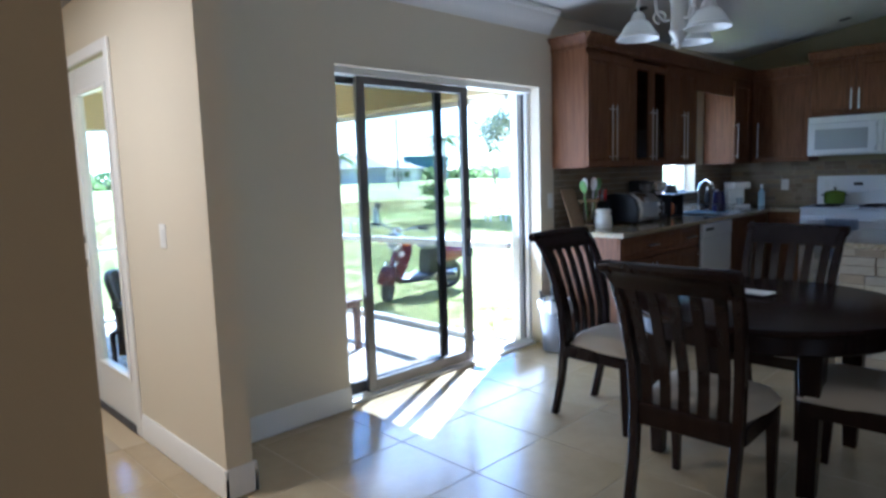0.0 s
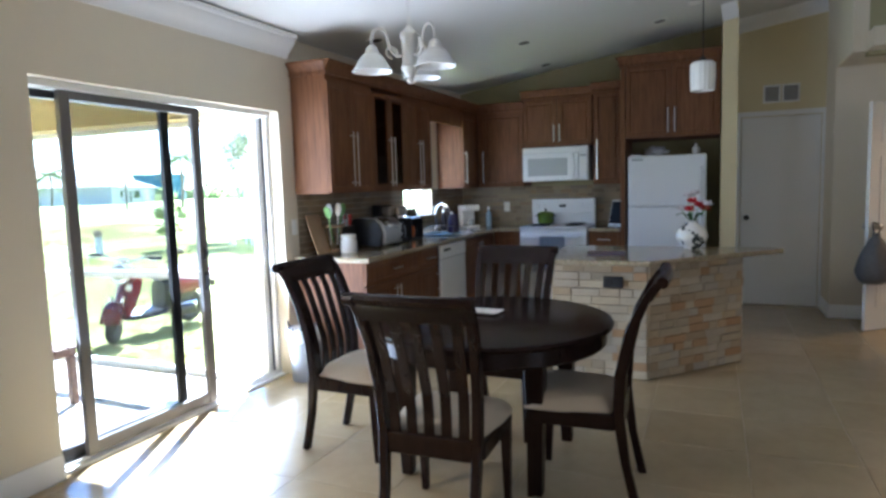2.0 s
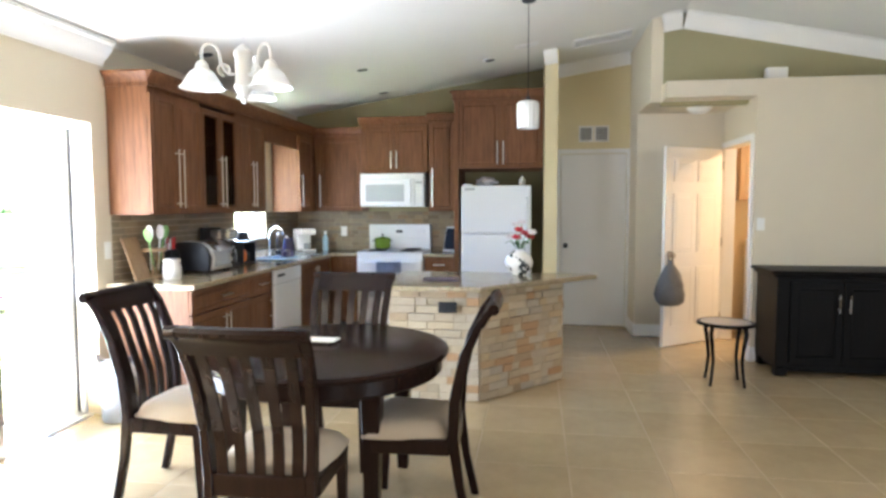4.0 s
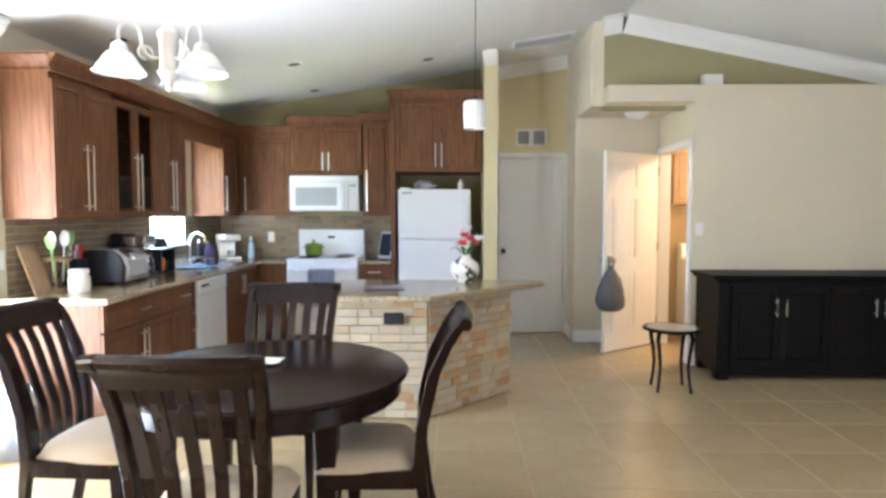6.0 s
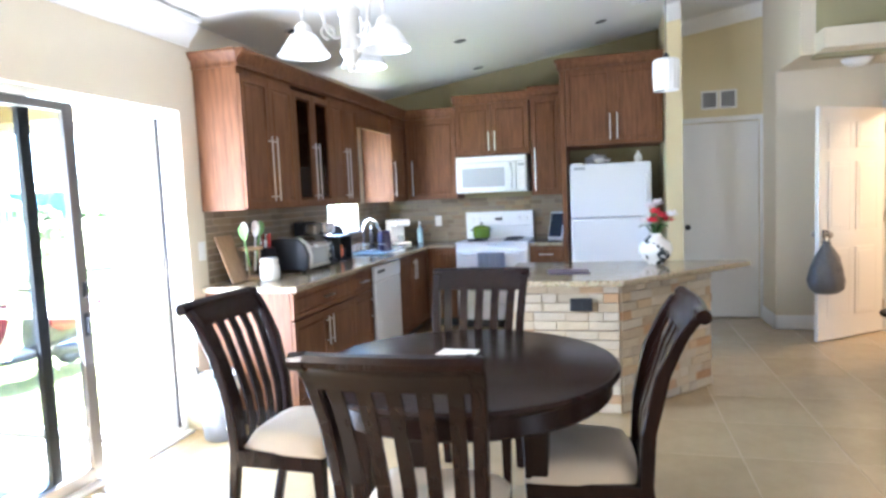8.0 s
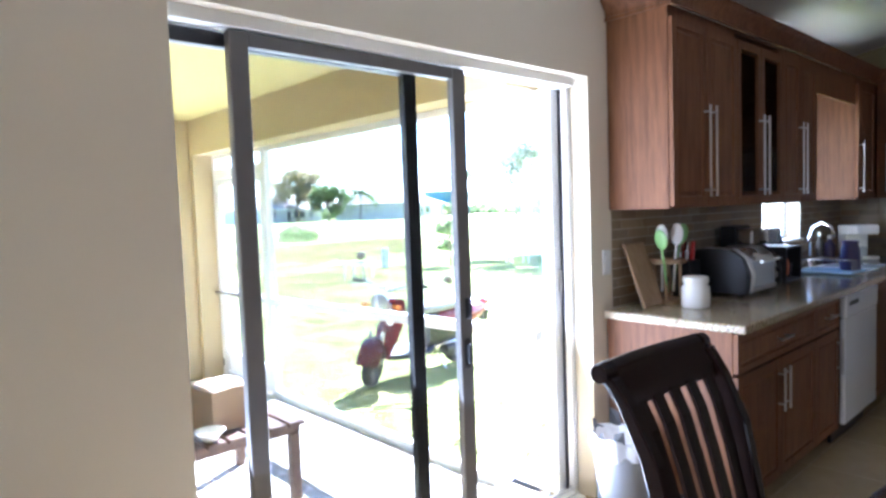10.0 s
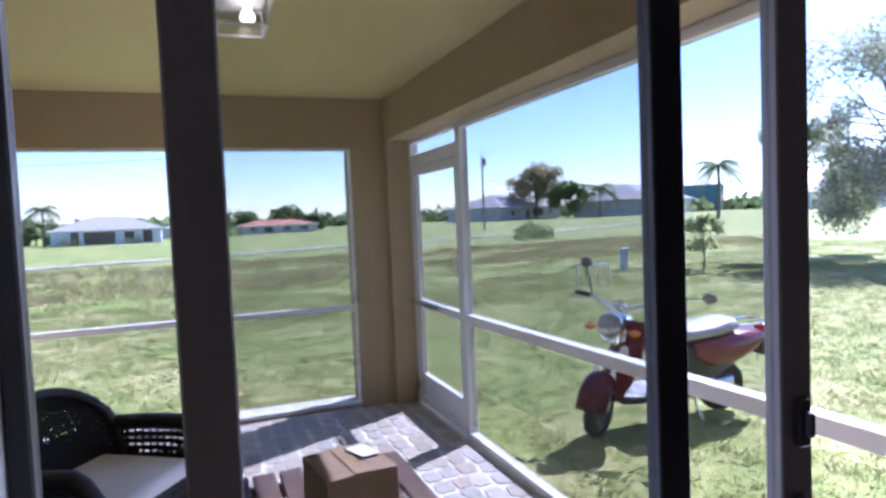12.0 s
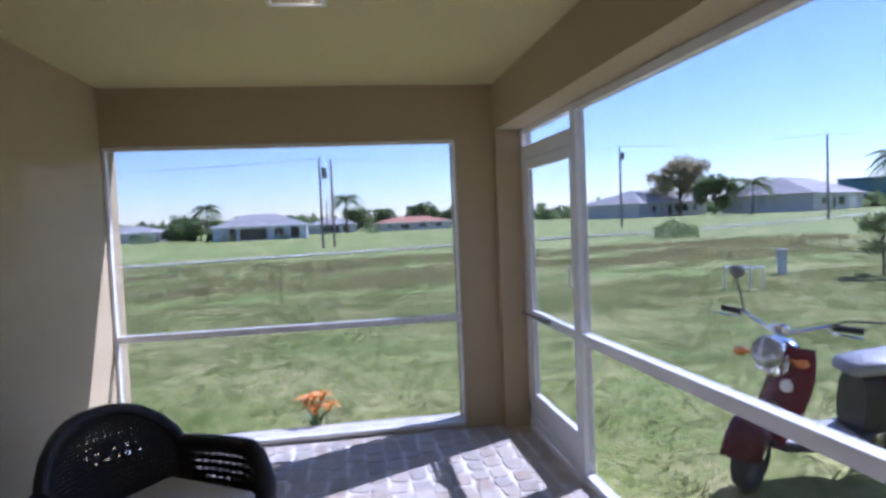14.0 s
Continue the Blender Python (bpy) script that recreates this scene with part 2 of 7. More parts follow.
ORANGE = plain("orange_ceramic", (0.65, 0.16, 0.02), 0.35, var=0.1, relief=0.02)
REDP = plain("red_plastic", (0.55, 0.03, 0.025), 0.35, var=0.08, relief=0.0)
PURPLE = plain("dark_purple_plastic", (0.035, 0.025, 0.09), 0.3, var=0.1, relief=0.0)
PALEWOOD = wood("pale_wood", (0.3, 0.19, 0.1), (0.45, 0.31, 0.18), 0.5)
CERAMIC = plain("white_ceramic", (0.78, 0.77, 0.74), 0.2, var=0.04, relief=0.0)
BLUEGLASS = plain("pale_blue_plastic", (0.35, 0.5, 0.62), 0.2, var=0.05, relief=0.0)
MAROON = plain("maroon_paint", (0.15, 0.02, 0.022), 0.22, var=0.1, relief=0.0)
RUBBER = plain("black_rubber", (0.02, 0.02, 0.02), 0.8, var=0.15, relief=0.2)
GREYVINYL = plain("grey_vinyl", (0.3, 0.31, 0.33), 0.5, var=0.08, relief=0.1)
AMBER = plain("amber_lens", (0.75, 0.22, 0.02), 0.2, var=0.05, relief=0.0)
REDLENS = plain("red_lens", (0.7, 0.03, 0.03), 0.2, var=0.05, relief=0.0)
BULB = glow("warm_bulb", (1.0, 0.82, 0.55), 6.0)
GRASS = lawn("lawn_ground", [(0.34, (0.28, 0.345, 0.1)), (0.5, (0.45, 0.44, 0.17)), (0.64, (0.64, 0.54, 0.28))], 6.0)
BLADE = picked("grass_blade", [(0, (0.2, 0.27, 0.06)), (0.4, (0.34, 0.41, 0.11)), (0.8, (0.5, 0.52, 0.18)), (1, (0.66, 0.59, 0.28))], 0.8, 4.0, 0.0, 0.001, "island", 0.4, True)
STRAW = picked("straw_grass_blade", [(0, (0.42, 0.42, 0.14)), (0.4, (0.68, 0.6, 0.28)), (1, (0.85, 0.74, 0.45))], 0.85, 4.0, 0.0, 0.001, "island", 0.35, True)
DRY = picked("dry_grass_blade", [(0, (0.32, 0.35, 0.1)), (0.4, (0.62, 0.55, 0.26)), (1, (0.82, 0.68, 0.4))], 0.9, 2.0, 0.0, 0.001, "island", 0.45, True)
WEED = picked("olive_weed_leaf", [(0, (0.2, 0.23, 0.08)), (0.5, (0.42, 0.4, 0.18)), (1, (0.62, 0.52, 0.32))], 0.8, 2.0, 0.0, 0.001, "island", 0.5, True)
LEAF = picked("tree_leaf", [(0, (0.12, 0.192, 0.066)), (0.6, (0.204, 0.288, 0.102)), (1, (0.312, 0.384, 0.168))], 0.7, 2.0, 0.0, 0.001, "island", 0.6)
DRYLEAF = picked("autumn_leaf", [(0, (0.322, 0.345, 0.172)), (0.6, (0.552, 0.483, 0.276)), (1, (0.713, 0.552, 0.322))], 0.7, 2.0, 0.0, 0.001, "island", 0.6)
PALELEAF = picked("young_leaf", [(0, (0.26, 0.36, 0.12)), (1, (0.46, 0.52, 0.24))], 0.6, 2.0, 0.0, 0.001, "island", 0.6)
GREYLEAF = picked("grey_green_leaf", [(0, (0.2, 0.25, 0.14)), (0.6, (0.34, 0.38, 0.24)), (1, (0.48, 0.5, 0.36))], 0.6, 2.0, 0.0, 0.001, "island", 0.6)
LAMPLENS = plain("grey_lamp_lens", (0.4, 0.41, 0.42), 0.12, 0.5, var=0.05, relief=0.0)
BARK = plain("grey_bark", (0.16, 0.13, 0.1), 0.9, var=0.25, fine=30, relief=0.6, depth=0.02)
PALEMETAL = plain("pale_grey_painted_metal", (0.5, 0.53, 0.56), 0.6, var=0.08)
TEAL = plain("teal_painted_metal", (0.06, 0.17, 0.2), 0.6, var=0.1)
POLEWOOD = plain("weathered_pole_wood", (0.192, 0.16, 0.144), 0.9, var=0.2)
ROADM = plain("pale_concrete_path", (0.68, 0.65, 0.57), 0.9, var=0.12)
HOUSEW = plain("pale_house_stucco", (0.5, 0.5, 0.49), 0.9, var=0.08)
HOUSEB = plain("pale_blue_house_stucco", (0.5, 0.57, 0.64), 0.9, var=0.06)
ROOFG = plain("grey_shingle_roof", (0.4, 0.375, 0.345), 0.9, var=0.12, fine=8)
ROOFO = plain("orange_tile_roof", (0.5, 0.22, 0.13), 0.9, var=0.12, fine=8)
DARKWIN = plain("dark_window_glass", (0.03, 0.035, 0.045), 0.1, var=0.1, relief=0.0)
PETALR = plain("red_petal", (0.6, 0.015, 0.03), 0.5, var=0.2, relief=0.0)
PETALW = plain("white_petal", (0.75, 0.7, 0.7), 0.5, var=0.1, relief=0.0)
PETALO = plain("orange_petal", (0.9, 0.36, 0.05), 0.5, var=0.15, relief=0.0)

# ---- mesh helpers ----


def part(name, bm, material, parent=None, label="", smooth=None):
    me = bpy.data.meshes.new(name)
    if smooth is not None:
        for f in bm.faces:
            f.smooth = True
        for e in bm.edges:
            if len(e.link_faces) == 2 and e.calc_face_angle(0) > radians(smooth):
                e.smooth = False
    bm.to_mesh(me)
    bm.free()
    me.materials.append(material)
    ob = new(name, me)
    if parent:
        ob.parent = parent
    if label:
        ob["label"] = label
    return ob


def thing(name, label, category, x=0.0, y=0.0, z=0.0, rz=0.0, group="", kind=""):
    ob = new(name)
    ob.empty_display_size = 0.1
    ob.matrix_world = pose(x, y, z, 0, 0, rz)
    return tagged(ob, label, category, group, kind)


def box(x0, y0, z0, x1, y1, z1, bev=0.0, bm=None):
    own = bmesh.new()
    m = Matrix.LocRotScale(((x0 + x1) / 2, (y0 + y1) / 2, (z0 + z1) / 2), None, (abs(x1 - x0), abs(y1 - y0), abs(z1 - z0)))
    bmesh.ops.create_cube(own, size=1, matrix=m)
    if bev:
        bmesh.ops.bevel(own, geom=own.edges[:], offset=bev, segments=2 if bev > 0.006 else 1, affect="EDGES", profile=0.5)
    return merge(bm, own)


def merge(bm, own):
    if bm is None:
        return own
    me = bpy.data.meshes.new("tmp")
    own.to_mesh(me)
    own.free()
    bm.from_mesh(me)
    bpy.data.meshes.remove(me)
    return bm


def boxes(rows, bev=0.0):
    bm = bmesh.new()
    for r in rows:
        box(*r, bev=bev, bm=bm)
    return bm


def moved(bm, m):
    bmesh.ops.transform(bm, matrix=m, verts=bm.verts[:])
    return bm


def rod(p0, p1, r0, r1=None, n=12, bm=None, caps=True):
    """A straight round bar from p0 to p1."""
    r1 = r0 if r1 is None else r1
    p0, p1 = Vector(p0), Vector(p1)
    own = bmesh.new()
    d = p1 - p0
    m = Matrix.Translation((p0 + p1) / 2) @ d.to_track_quat("Z", "Y").to_matrix().to_4x4()
    bmesh.ops.create_cone(own, cap_ends=caps, segments=n, radius1=r0, radius2=r1, depth=d.length, matrix=m)
    return merge(bm, own)


def tube(points, r, n=8, bm=None, flat=1.0, closed=False):
    """A bent bar through points; r is one radius or one for each point; flat squeezes it."""
    bm = bm or bmesh.new()
    pts = [Vector(p) for p in points]
    rs = r if isinstance(r, (list, tuple)) else [r] * len(pts)
    rings, side = [], None
    for i, p in enumerate(pts):
        a = pts[i - 1] if i else (pts[-1] if closed else p)
        b = pts[i + 1] if i < len(pts) - 1 else (pts[0] if closed else p)
        d = (b - a).normalized()
        if side is None:
            side = d.orthogonal().normalized()
        side = (side - d * side.dot(d)).normalized()
        up = d.cross(side)
        rings.append([bm.verts.new(p + (side * math.cos(k * 2 * math.pi / n) + up * flat * math.sin(k * 2 * math.pi / n)) * rs[i]) for k in range(n)])
    pairs = list(zip(rings, rings[1:])) + ([(rings[-1], rings[0])] if closed else [])
    for a, b in pairs:
        for k in range(n):
            bm.faces.new((a[k], a[(k + 1) % n], b[(k + 1) % n], b[k]))
    if not closed:
        bm.faces.new(rings[0][::-1])
        bm.faces.new(rings[-1])
    return bm


def lathe(profile, n=24, x=0.0, y=0.0, bm=None, close=False):
    """Turn (radius, height) rows round a vertical axis at x, y."""
    bm = bm or bmesh.new()
    rings = []
    for r, z in profile:
        if r < 1e-5:
            rings.append([bm.verts.new((x, y, z))])
        else:
            rings.append([bm.verts.new((x + r * math.cos(k * 2 * math.pi / n), y + r * math.sin(k * 2 * math.pi / n), z)) for k in range(n)])
    for a, b in zip(rings, rings[1:]):
        for k in range(n):
            j = (k + 1) % n
            if len(a) == 1 and len(b) == 1:
                continue
            if len(a) == 1:
                bm.faces.new((a[0], b[j], b[k]))
            elif len(b) == 1:
                bm.faces.new((a[k], a[j], b[0]))
            else:
                bm.faces.new((a[k], a[j], b[j], b[k]))
    bmesh.ops.recalc_face_normals(bm, faces=bm.faces[:])
    return bm


def prism(poly, z0, z1, bm=None, bev=0.0):
    own = bmesh.new()
    lo, hi = [own.verts.new((x, y, z0)) for x, y in poly], [own.verts.new((x, y, z1)) for x, y in poly]
    n = len(poly)
    own.faces.new(lo[::-1])
    own.faces.new(hi)
    for k in range(n):
        own.faces.new((lo[k], lo[(k + 1) % n], hi[(k + 1) % n], hi[k]))
    bmesh.ops.recalc_face_normals(own, faces=own.faces[:])
    if bev:
        bmesh.ops.bevel(own, geom=own.edges[:], offset=bev, segments=2, affect="EDGES", profile=0.5)
    return merge(bm, own)


def extruded(profile, p0, p1, up=(0, 0, 1), bm=None):
    """A moulding: rows of (out, up) swept straight from p0 to p1; out is to the right of the way."""
    own = bmesh.new()
    p0, p1, up = Vector(p0), Vector(p1), Vector(up)
    out = (p1 - p0).normalized().cross(up)
    ends = [[own.verts.new(p + out * a + up * b) for a, b in profile] for p in (p0, p1)]
    n = len(profile)
    for k in range(n):
        own.faces.new((ends[0][k], ends[0][(k + 1) % n], ends[1][(k + 1) % n], ends[1][k]))
    own.faces.new(ends[0][::-1])
    own.faces.new(ends[1])
    bmesh.ops.recalc_face_normals(own, faces=own.faces[:])
    return merge(bm, own)


def ball(c, rx, ry=None, rz=None, bm=None, seg=16, rings=10, wob=0.0):
    own = bmesh.new()
    bmesh.ops.create_uvsphere(own, u_segments=seg, v_segments=rings, radius=1)
    for v in own.verts:
        k = 1 + wob * noise.noise(v.co * 2.3 + Vector(c) * 5)
        v.co = Vector((v.co.x * rx * k, v.co.y * (ry or rx) * k, v.co.z * (rz or rx) * k)) + Vector(c)
    return merge(bm, own)


def wall(name, rows, material, label):
    """A wall built from butted blocks, in one mesh."""
    ob = part(name, boxes(rows), material)
    return tagged(ob, label, "wall", kind="structure")

# ---- setting: walls, floors, ceilings ----
SLOPE, EAVE, RIDGE, FALL = 0.16, 2.566, 4.34, 0.2


def ceil_z(x):
    return EAVE + SLOPE * x if x < RIDGE else EAVE + SLOPE * RIDGE - FALL * (x - RIDGE)


def gable(name, x0, x1, y0, y1, z0, material, label):
    """A wall across the vault whose top follows the ceiling."""
    bm = bmesh.new()
    xs = [x0] + ([RIDGE] if x0 < RIDGE < x1 else []) + [x1]
    rows = [(x, z0) for x in xs] + [(x, ceil_z(x) + 0.03) for x in xs[::-1]]
    a, b = [bm.verts.new((x, y0, z)) for x, z in rows], [bm.verts.new((x, y1, z)) for x, z in rows]
    bm.faces.new(a), bm.faces.new(b[::-1])
    for k in range(len(rows)):
        j = (k + 1) % len(rows)
        bm.faces.new((a[k], b[k], b[j], a[j]))
    bmesh.ops.recalc_face_normals(bm, faces=bm.faces[:])
    return tagged(part(name, bm, material), label, "wall", kind="structure")


SL0, SL1, SLH = 2.862, 4.745, 2.0
wall("wall_slider", [(-0.2, 1.94, -0.05, 0, SL0, 2.6), (-0.2, SL0, SLH, 0, SL1, 2.6), (-0.2, SL1, -0.05, 0, 6.78, 2.6),
                     (-0.2, 6.78, -0.05, 0, 7.5, 1.08), (-0.2, 6.78, 2.12, 0, 7.5, 2.6), (-0.2, 7.5, -0.05, 0, 8.7, 2.6)],
     CREAM, "cream painted wall with a sliding glass door")
wall("wall_entry", [(-0.56, 1.86, -0.05, 0.0, 1.925, 2.6), (0.0, 1.86, -0.05, 0.48, 1.98, 2.6), (-1.75, 1.86, 2.06, -0.56, 1.925, 2.6), (-1.75, 1.86, -0.05, -1.42, 1.925, 2.06)],
     CREAM, "cream painted wall with a glazed white door")
wall("wall_hallway", [(1.56, -4.0, 0, 1.7, 1.08, 2.8)], TAUPE, "tan painted wall corner beside the hallway")
wall("wall_alcove", [(-1.9, -1.2, 0, -1.75, 1.98, 2.6), (-1.75, -1.2, 0, 1.56, -1.05, 2.6)], CREAM, "plain cream painted hallway wall")
gable("wall_kitchen", -0.2, 3.2, 8.5, 8.7, 0, OLIVE, "olive painted kitchen wall behind the cabinets")
gable("wall_pantry", 3.2, 4.06, 8.52, 8.7, 2.06, YELLOW, "pale yellow painted wall over the pantry door")
# second block is added unseen behind the door to stop outdoor light leaking in
wall("wall_pantry_side", [(4.03, 8.52, 0, 4.06, 8.7, 2.06), (3.2, 8.575, 0, 4.03, 8.7, 2.06)], YELLOW, "pale yellow painted wall beside the pantry door, with an added unseen block behind it")
gable("wall_fridge_end", 3.06, 3.2, 7.68, 8.5, 0, YELLOW, "pale yellow painted wall end beside the refrigerator")
wall("wall_hall_back", [(4.06, 7.98, 0, 4.95, 8.7, 2.43)], CREAM, "cream painted wall at the end of the short hall")
gable("wall_hall_upper", 4.06, 4.17, 7.2, 8.7, 2.43, CREAM, "cream painted wall above the hall")
gable("wall_gable", 4.17, 8.0, 7.2, 7.32, 2.4, OLIVE, "olive painted gable wall above the plant ledge")
wall("wall_buffet", [(4.95, 6.95, 0, 8.0, 7.07, 2.58)], CREAM, "plain cream painted wall behind the black buffet")
wall("plant_ledge", [(4.16, 6.95, 2.43, 4.95, 7.98, 2.58), (4.95, 7.07, 2.5, 8.0, 7.2, 2.58)], CREAM, "cream plant ledge over the hall opening")
wall("wall_laundry_door", [(4.95, 7.93, 0, 5.07, 8.7, 2.43), (4.95, 7.07, 2.04, 5.07, 7.93, 2.43)], CREAM, "cream painted wall with the laundry doorway")
WARMW = plain("warm_laundry_paint", (0.62, 0.5, 0.33), 0.8, var=0.04)
wall("wall_laundry", [(5.07, 8.55, 0, 7.0, 8.7, 2.43), (6.9, 7.07, 0, 7.0, 8.55, 2.43), (5.07, 7.07, 2.43, 7.0, 8.7, 2.5)], WARMW, "warm painted laundry room wall")
gable("wall_living_rear", -0.2, 8.0, -4.2, -4.0, 0, CREAM, "plain cream living room wall")
wall("wall_living_side", [(8.0, -4.2, 0, 8.2, 7.32, 2.7)], CREAM, "plain cream living room side wall")

bm = bmesh.new()
for xa, xb in ((-0.2, RIDGE), (RIDGE, 8.2)):
    ids = []
    for y in (-4.2, 8.7):
        for x in (xa, xb):
            z = ceil_z(min(max(x, -0.2), 8.2))
            ids.append((bm.verts.new((x, y, z)), bm.verts.new((x, y, z + 0.15))))
    (a, A), (b, B2), (c, C2), (d, D2) = ids
    for f in ((a, b, d, c), (A, C2, D2, B2), (a, A, B2, b), (c, d, D2, C2), (a, c, C2, A), (b, B2, D2, d)):
        bm.faces.new(f)
bmesh.ops.recalc_face_normals(bm, faces=bm.faces[:])
tagged(part("ceiling", bm, CEIL), "white vaulted ceiling with a light texture", "ceiling", kind="structure")
tagged(part("ceiling_alcove", box(-1.9, -1.2, 2.56, 1.56, 1.98, 2.66), CEIL), "flat white hallway ceiling", "ceiling", kind="structure")

# mouldings
CROWN = [(0, 0), (0.012, 0), (0.02, 0.03), (0.05, 0.06), (0.085, 0.1), (0.09, 0.13), (0.11, 0.14), (0.11, 0.165), (0, 0.165)]
CAP = [(0, 0), (0.02, 0), (0.025, 0.04), (0.06, 0.075), (0.08, 0.12), (0.08, 0.16), (0, 0.16)]


def trim(name, rows, profile, label, material=None):
    bm = bmesh.new()
    for p0, p1, up in rows:
        extruded(profile, p0, p1, up, bm)
    return tagged(part(name, bm, material or TRIM, smooth=50), label, "trim", kind="structure")


def slope_up(x):
    s = SLOPE if x < RIDGE else -FALL
    return Vector((-s, 0, 1)).normalized()


trim("crown_moulding", [((0.0, 4.88, 2.405), (0.0, 1.98, 2.405), (0, 0, 1))][::-1], [(-a, b) for a, b in CROWN], "white crown moulding along the slider wall")
trim("crown_moulding", [((4.17, 7.2, ceil_z(4.17) - 0.15), (RIDGE, 7.2, ceil_z(RIDGE) - 0.15), slope_up(1)),
                        ((RIDGE, 7.2, ceil_z(RIDGE) - 0.15), (8.0, 7.2, ceil_z(8.0) - 0.15), slope_up(7))], CROWN, "white crown moulding along the gable")
trim("crown_moulding", [((3.2, 8.52, ceil_z(3.2) - 0.14), (4.06, 8.52, ceil_z(4.06) - 0.14), slope_up(1)),
                        ((3.06, 7.68, ceil_z(3.06) - 0.14), (3.2, 7.68, ceil_z(3.2) - 0.14), slope_up(1))], CROWN, "white crown moulding in the pantry niche")
BASEP = [(0, 0), (0.016, 0), (0.016, 0.095), (0.012, 0.105), (0.012, 0.115), (0.006, 0.13), (0, 0.13)]


def base(*rows):
    trim("baseboard", [((*a, 0.003), (*b, 0.003), (0, 0, 1)) for a, b in rows], BASEP, "tall white painted baseboard")


base(((0, 1.996), (0, SL0 - 0.002)))
base(((-0.5, 1.86), (0.496, 1.86)), ((0.48, 1.845), (0.48, 1.995)), ((0.496, 1.98), (0.0, 1.98)))
base(((4.06, 8.5), (4.06, 7.964)), ((4.044, 7.98), (4.95, 7.98)))
base(((4.95, 6.95), (8.0, 6.95)), ((4.95, 7.06), (4.95, 6.934)))
base(((3.045, 7.68), (3.215, 7.68)), ((3.2, 7.664), (3.2, 8.5)))

# ---- doors ----


def casing(name, x0, x1, z1, y, material, w=0.06, t=0.018, sign=-1):
    bm = boxes([(x0 - w, y, 0.003, x0, y + sign * t, z1 + w), (x1, y, 0.003, x1 + w, y + sign * t, z1 + w), (x0, y, z1, x1, y + sign * t, z1 + w)], 0.004)
    return tagged(part(name, bm, material), "white painted door casing", "trim", kind="structure")


def panelled(parent, w, h, t, cols, rows, depth=0.008):
    """A door leaf with raised panels: hinge at x = 0, leaf along +x, faces at y = 0 and -t."""
    leaf = part("door_leaf", box(0, -t, 0, w, 0, h, 0.002), DOORW, parent)
    for x0, x1 in cols:
        for z0, z1 in rows:
            for y0, y1 in ((0, depth), (-t - depth, -t)):
                bm = box(x0, y0, z0, x1, y1, z1, 0.006)
                box(x0 + 0.035, y0 - 0.003 if y0 < -0.01 else y0 + 0.003, z0 + 0.035, x1 - 0.035, (y1 - 0.003) if y0 < -0.01 else y1 + 0.003, z1 - 0.035, 0.005, bm)
                part("panel", bm, DOORW, leaf)


def knob(parent, x, y, z, sign, material, r=0.028):
    bm = lathe([(0, 0), (0.03, 0), (0.03, 0.006), (0.011, 0.01), (0.011, 0.03), (r, 0.042), (r, 0.055), (0.017, 0.066), (0, 0.068)], 16)
    moved(bm, Matrix.Translation((x, y, z)) @ pose(0, 0, 0, 90 if sign < 0 else -90))
    part("door_knob", bm, material, parent, smooth=40)


# pantry door, closed
pd = thing("door_pantry", "closed flat white pantry door with a dark knob", "door", 3.27, 8.52, 0.008, kind="structure")
part("door_leaf", box(0, 0.0, 0, 0.755, 0.04, 2.04, 0.003), DOORW, pd)
knob(pd, 0.06, 0.0, 0.96, -1, BLACK)
casing("trim", 3.262, 4.03, 2.055, 8.52, TRIM, w=0.055)
# laundry door, open, with a bag on its knob
ld = thing("door_laundry", "white six-panel interior door standing open", "door", 4.93, 7.92, 0.012, 218, kind="structure")
cols6 = [(0.11, 0.39), (0.47, 0.75)]
panelled(ld, 0.86, 2.02, 0.035, cols6, [(0.2, 0.8), (0.95, 1.55), (1.67, 1.9)])
knob(ld, 0.79, 0.008, 0.93, 1, NICKEL)
knob(ld, 0.79, -0.043, 0.93, -1, NICKEL)
for z in (0.2, 1.0, 1.8):
    part("hinge", rod((-0.004, 0.006, z), (-0.004, 0.006, z + 0.09), 0.007, n=8), NICKEL, ld)
bm = boxes([(4.93, 7.06, 0.003, 4.95, 7.0, 2.1), (4.93, 7.93, 0.003, 4.95, 7.98, 2.1), (4.93, 7.06, 2.04, 4.95, 7.93, 2.1),
            (4.95, 7.05, 0.003, 5.07, 7.072, 2.04), (4.95, 7.928, 0.003, 5.07, 7.95, 2.04)], 0.003)
tagged(part("trim", bm, TRIM), "white painted laundry door casing", "trim", kind="structure")
bag = bmesh.new()
prof = [(0.0, 0.0), (0.09, 0.006), (0.128, 0.04), (0.135, 0.12), (0.118, 0.22), (0.09, 0.31), (0.055, 0.38), (0.026, 0.425), (0.034, 0.45), (0.0, 0.452)]
lathe([(r * 1.2, z) for r, z in prof], 28, bm=bag)
for v in bag.verts:
    a = math.atan2(v.co.y, v.co.x)
    k = 1 + 0.1 * math.sin(7 * a + v.co.z * 20) * (v.co.z > 0.08) + 0.12 * noise.noise(v.co * 14)
    v.co.x *= k
    v.co.y *= k * 0.75
bt = thing("plastic_bag", "dark grey plastic bag hanging from the door knob", "bag", 4.31, 7.375, 0.44, 38)
part("bag_body", bag, BAGP, bt, smooth=60)
part("bag_handle", tube([(0.02, 0, 0.44), (0.045, 0.005, 0.48), (0.035, 0.01, 0.53), (-0.005, 0.03, 0.54), (-0.03, 0.01, 0.5), (-0.02, 0, 0.44)], 0.008, 6), BAGP, bt)

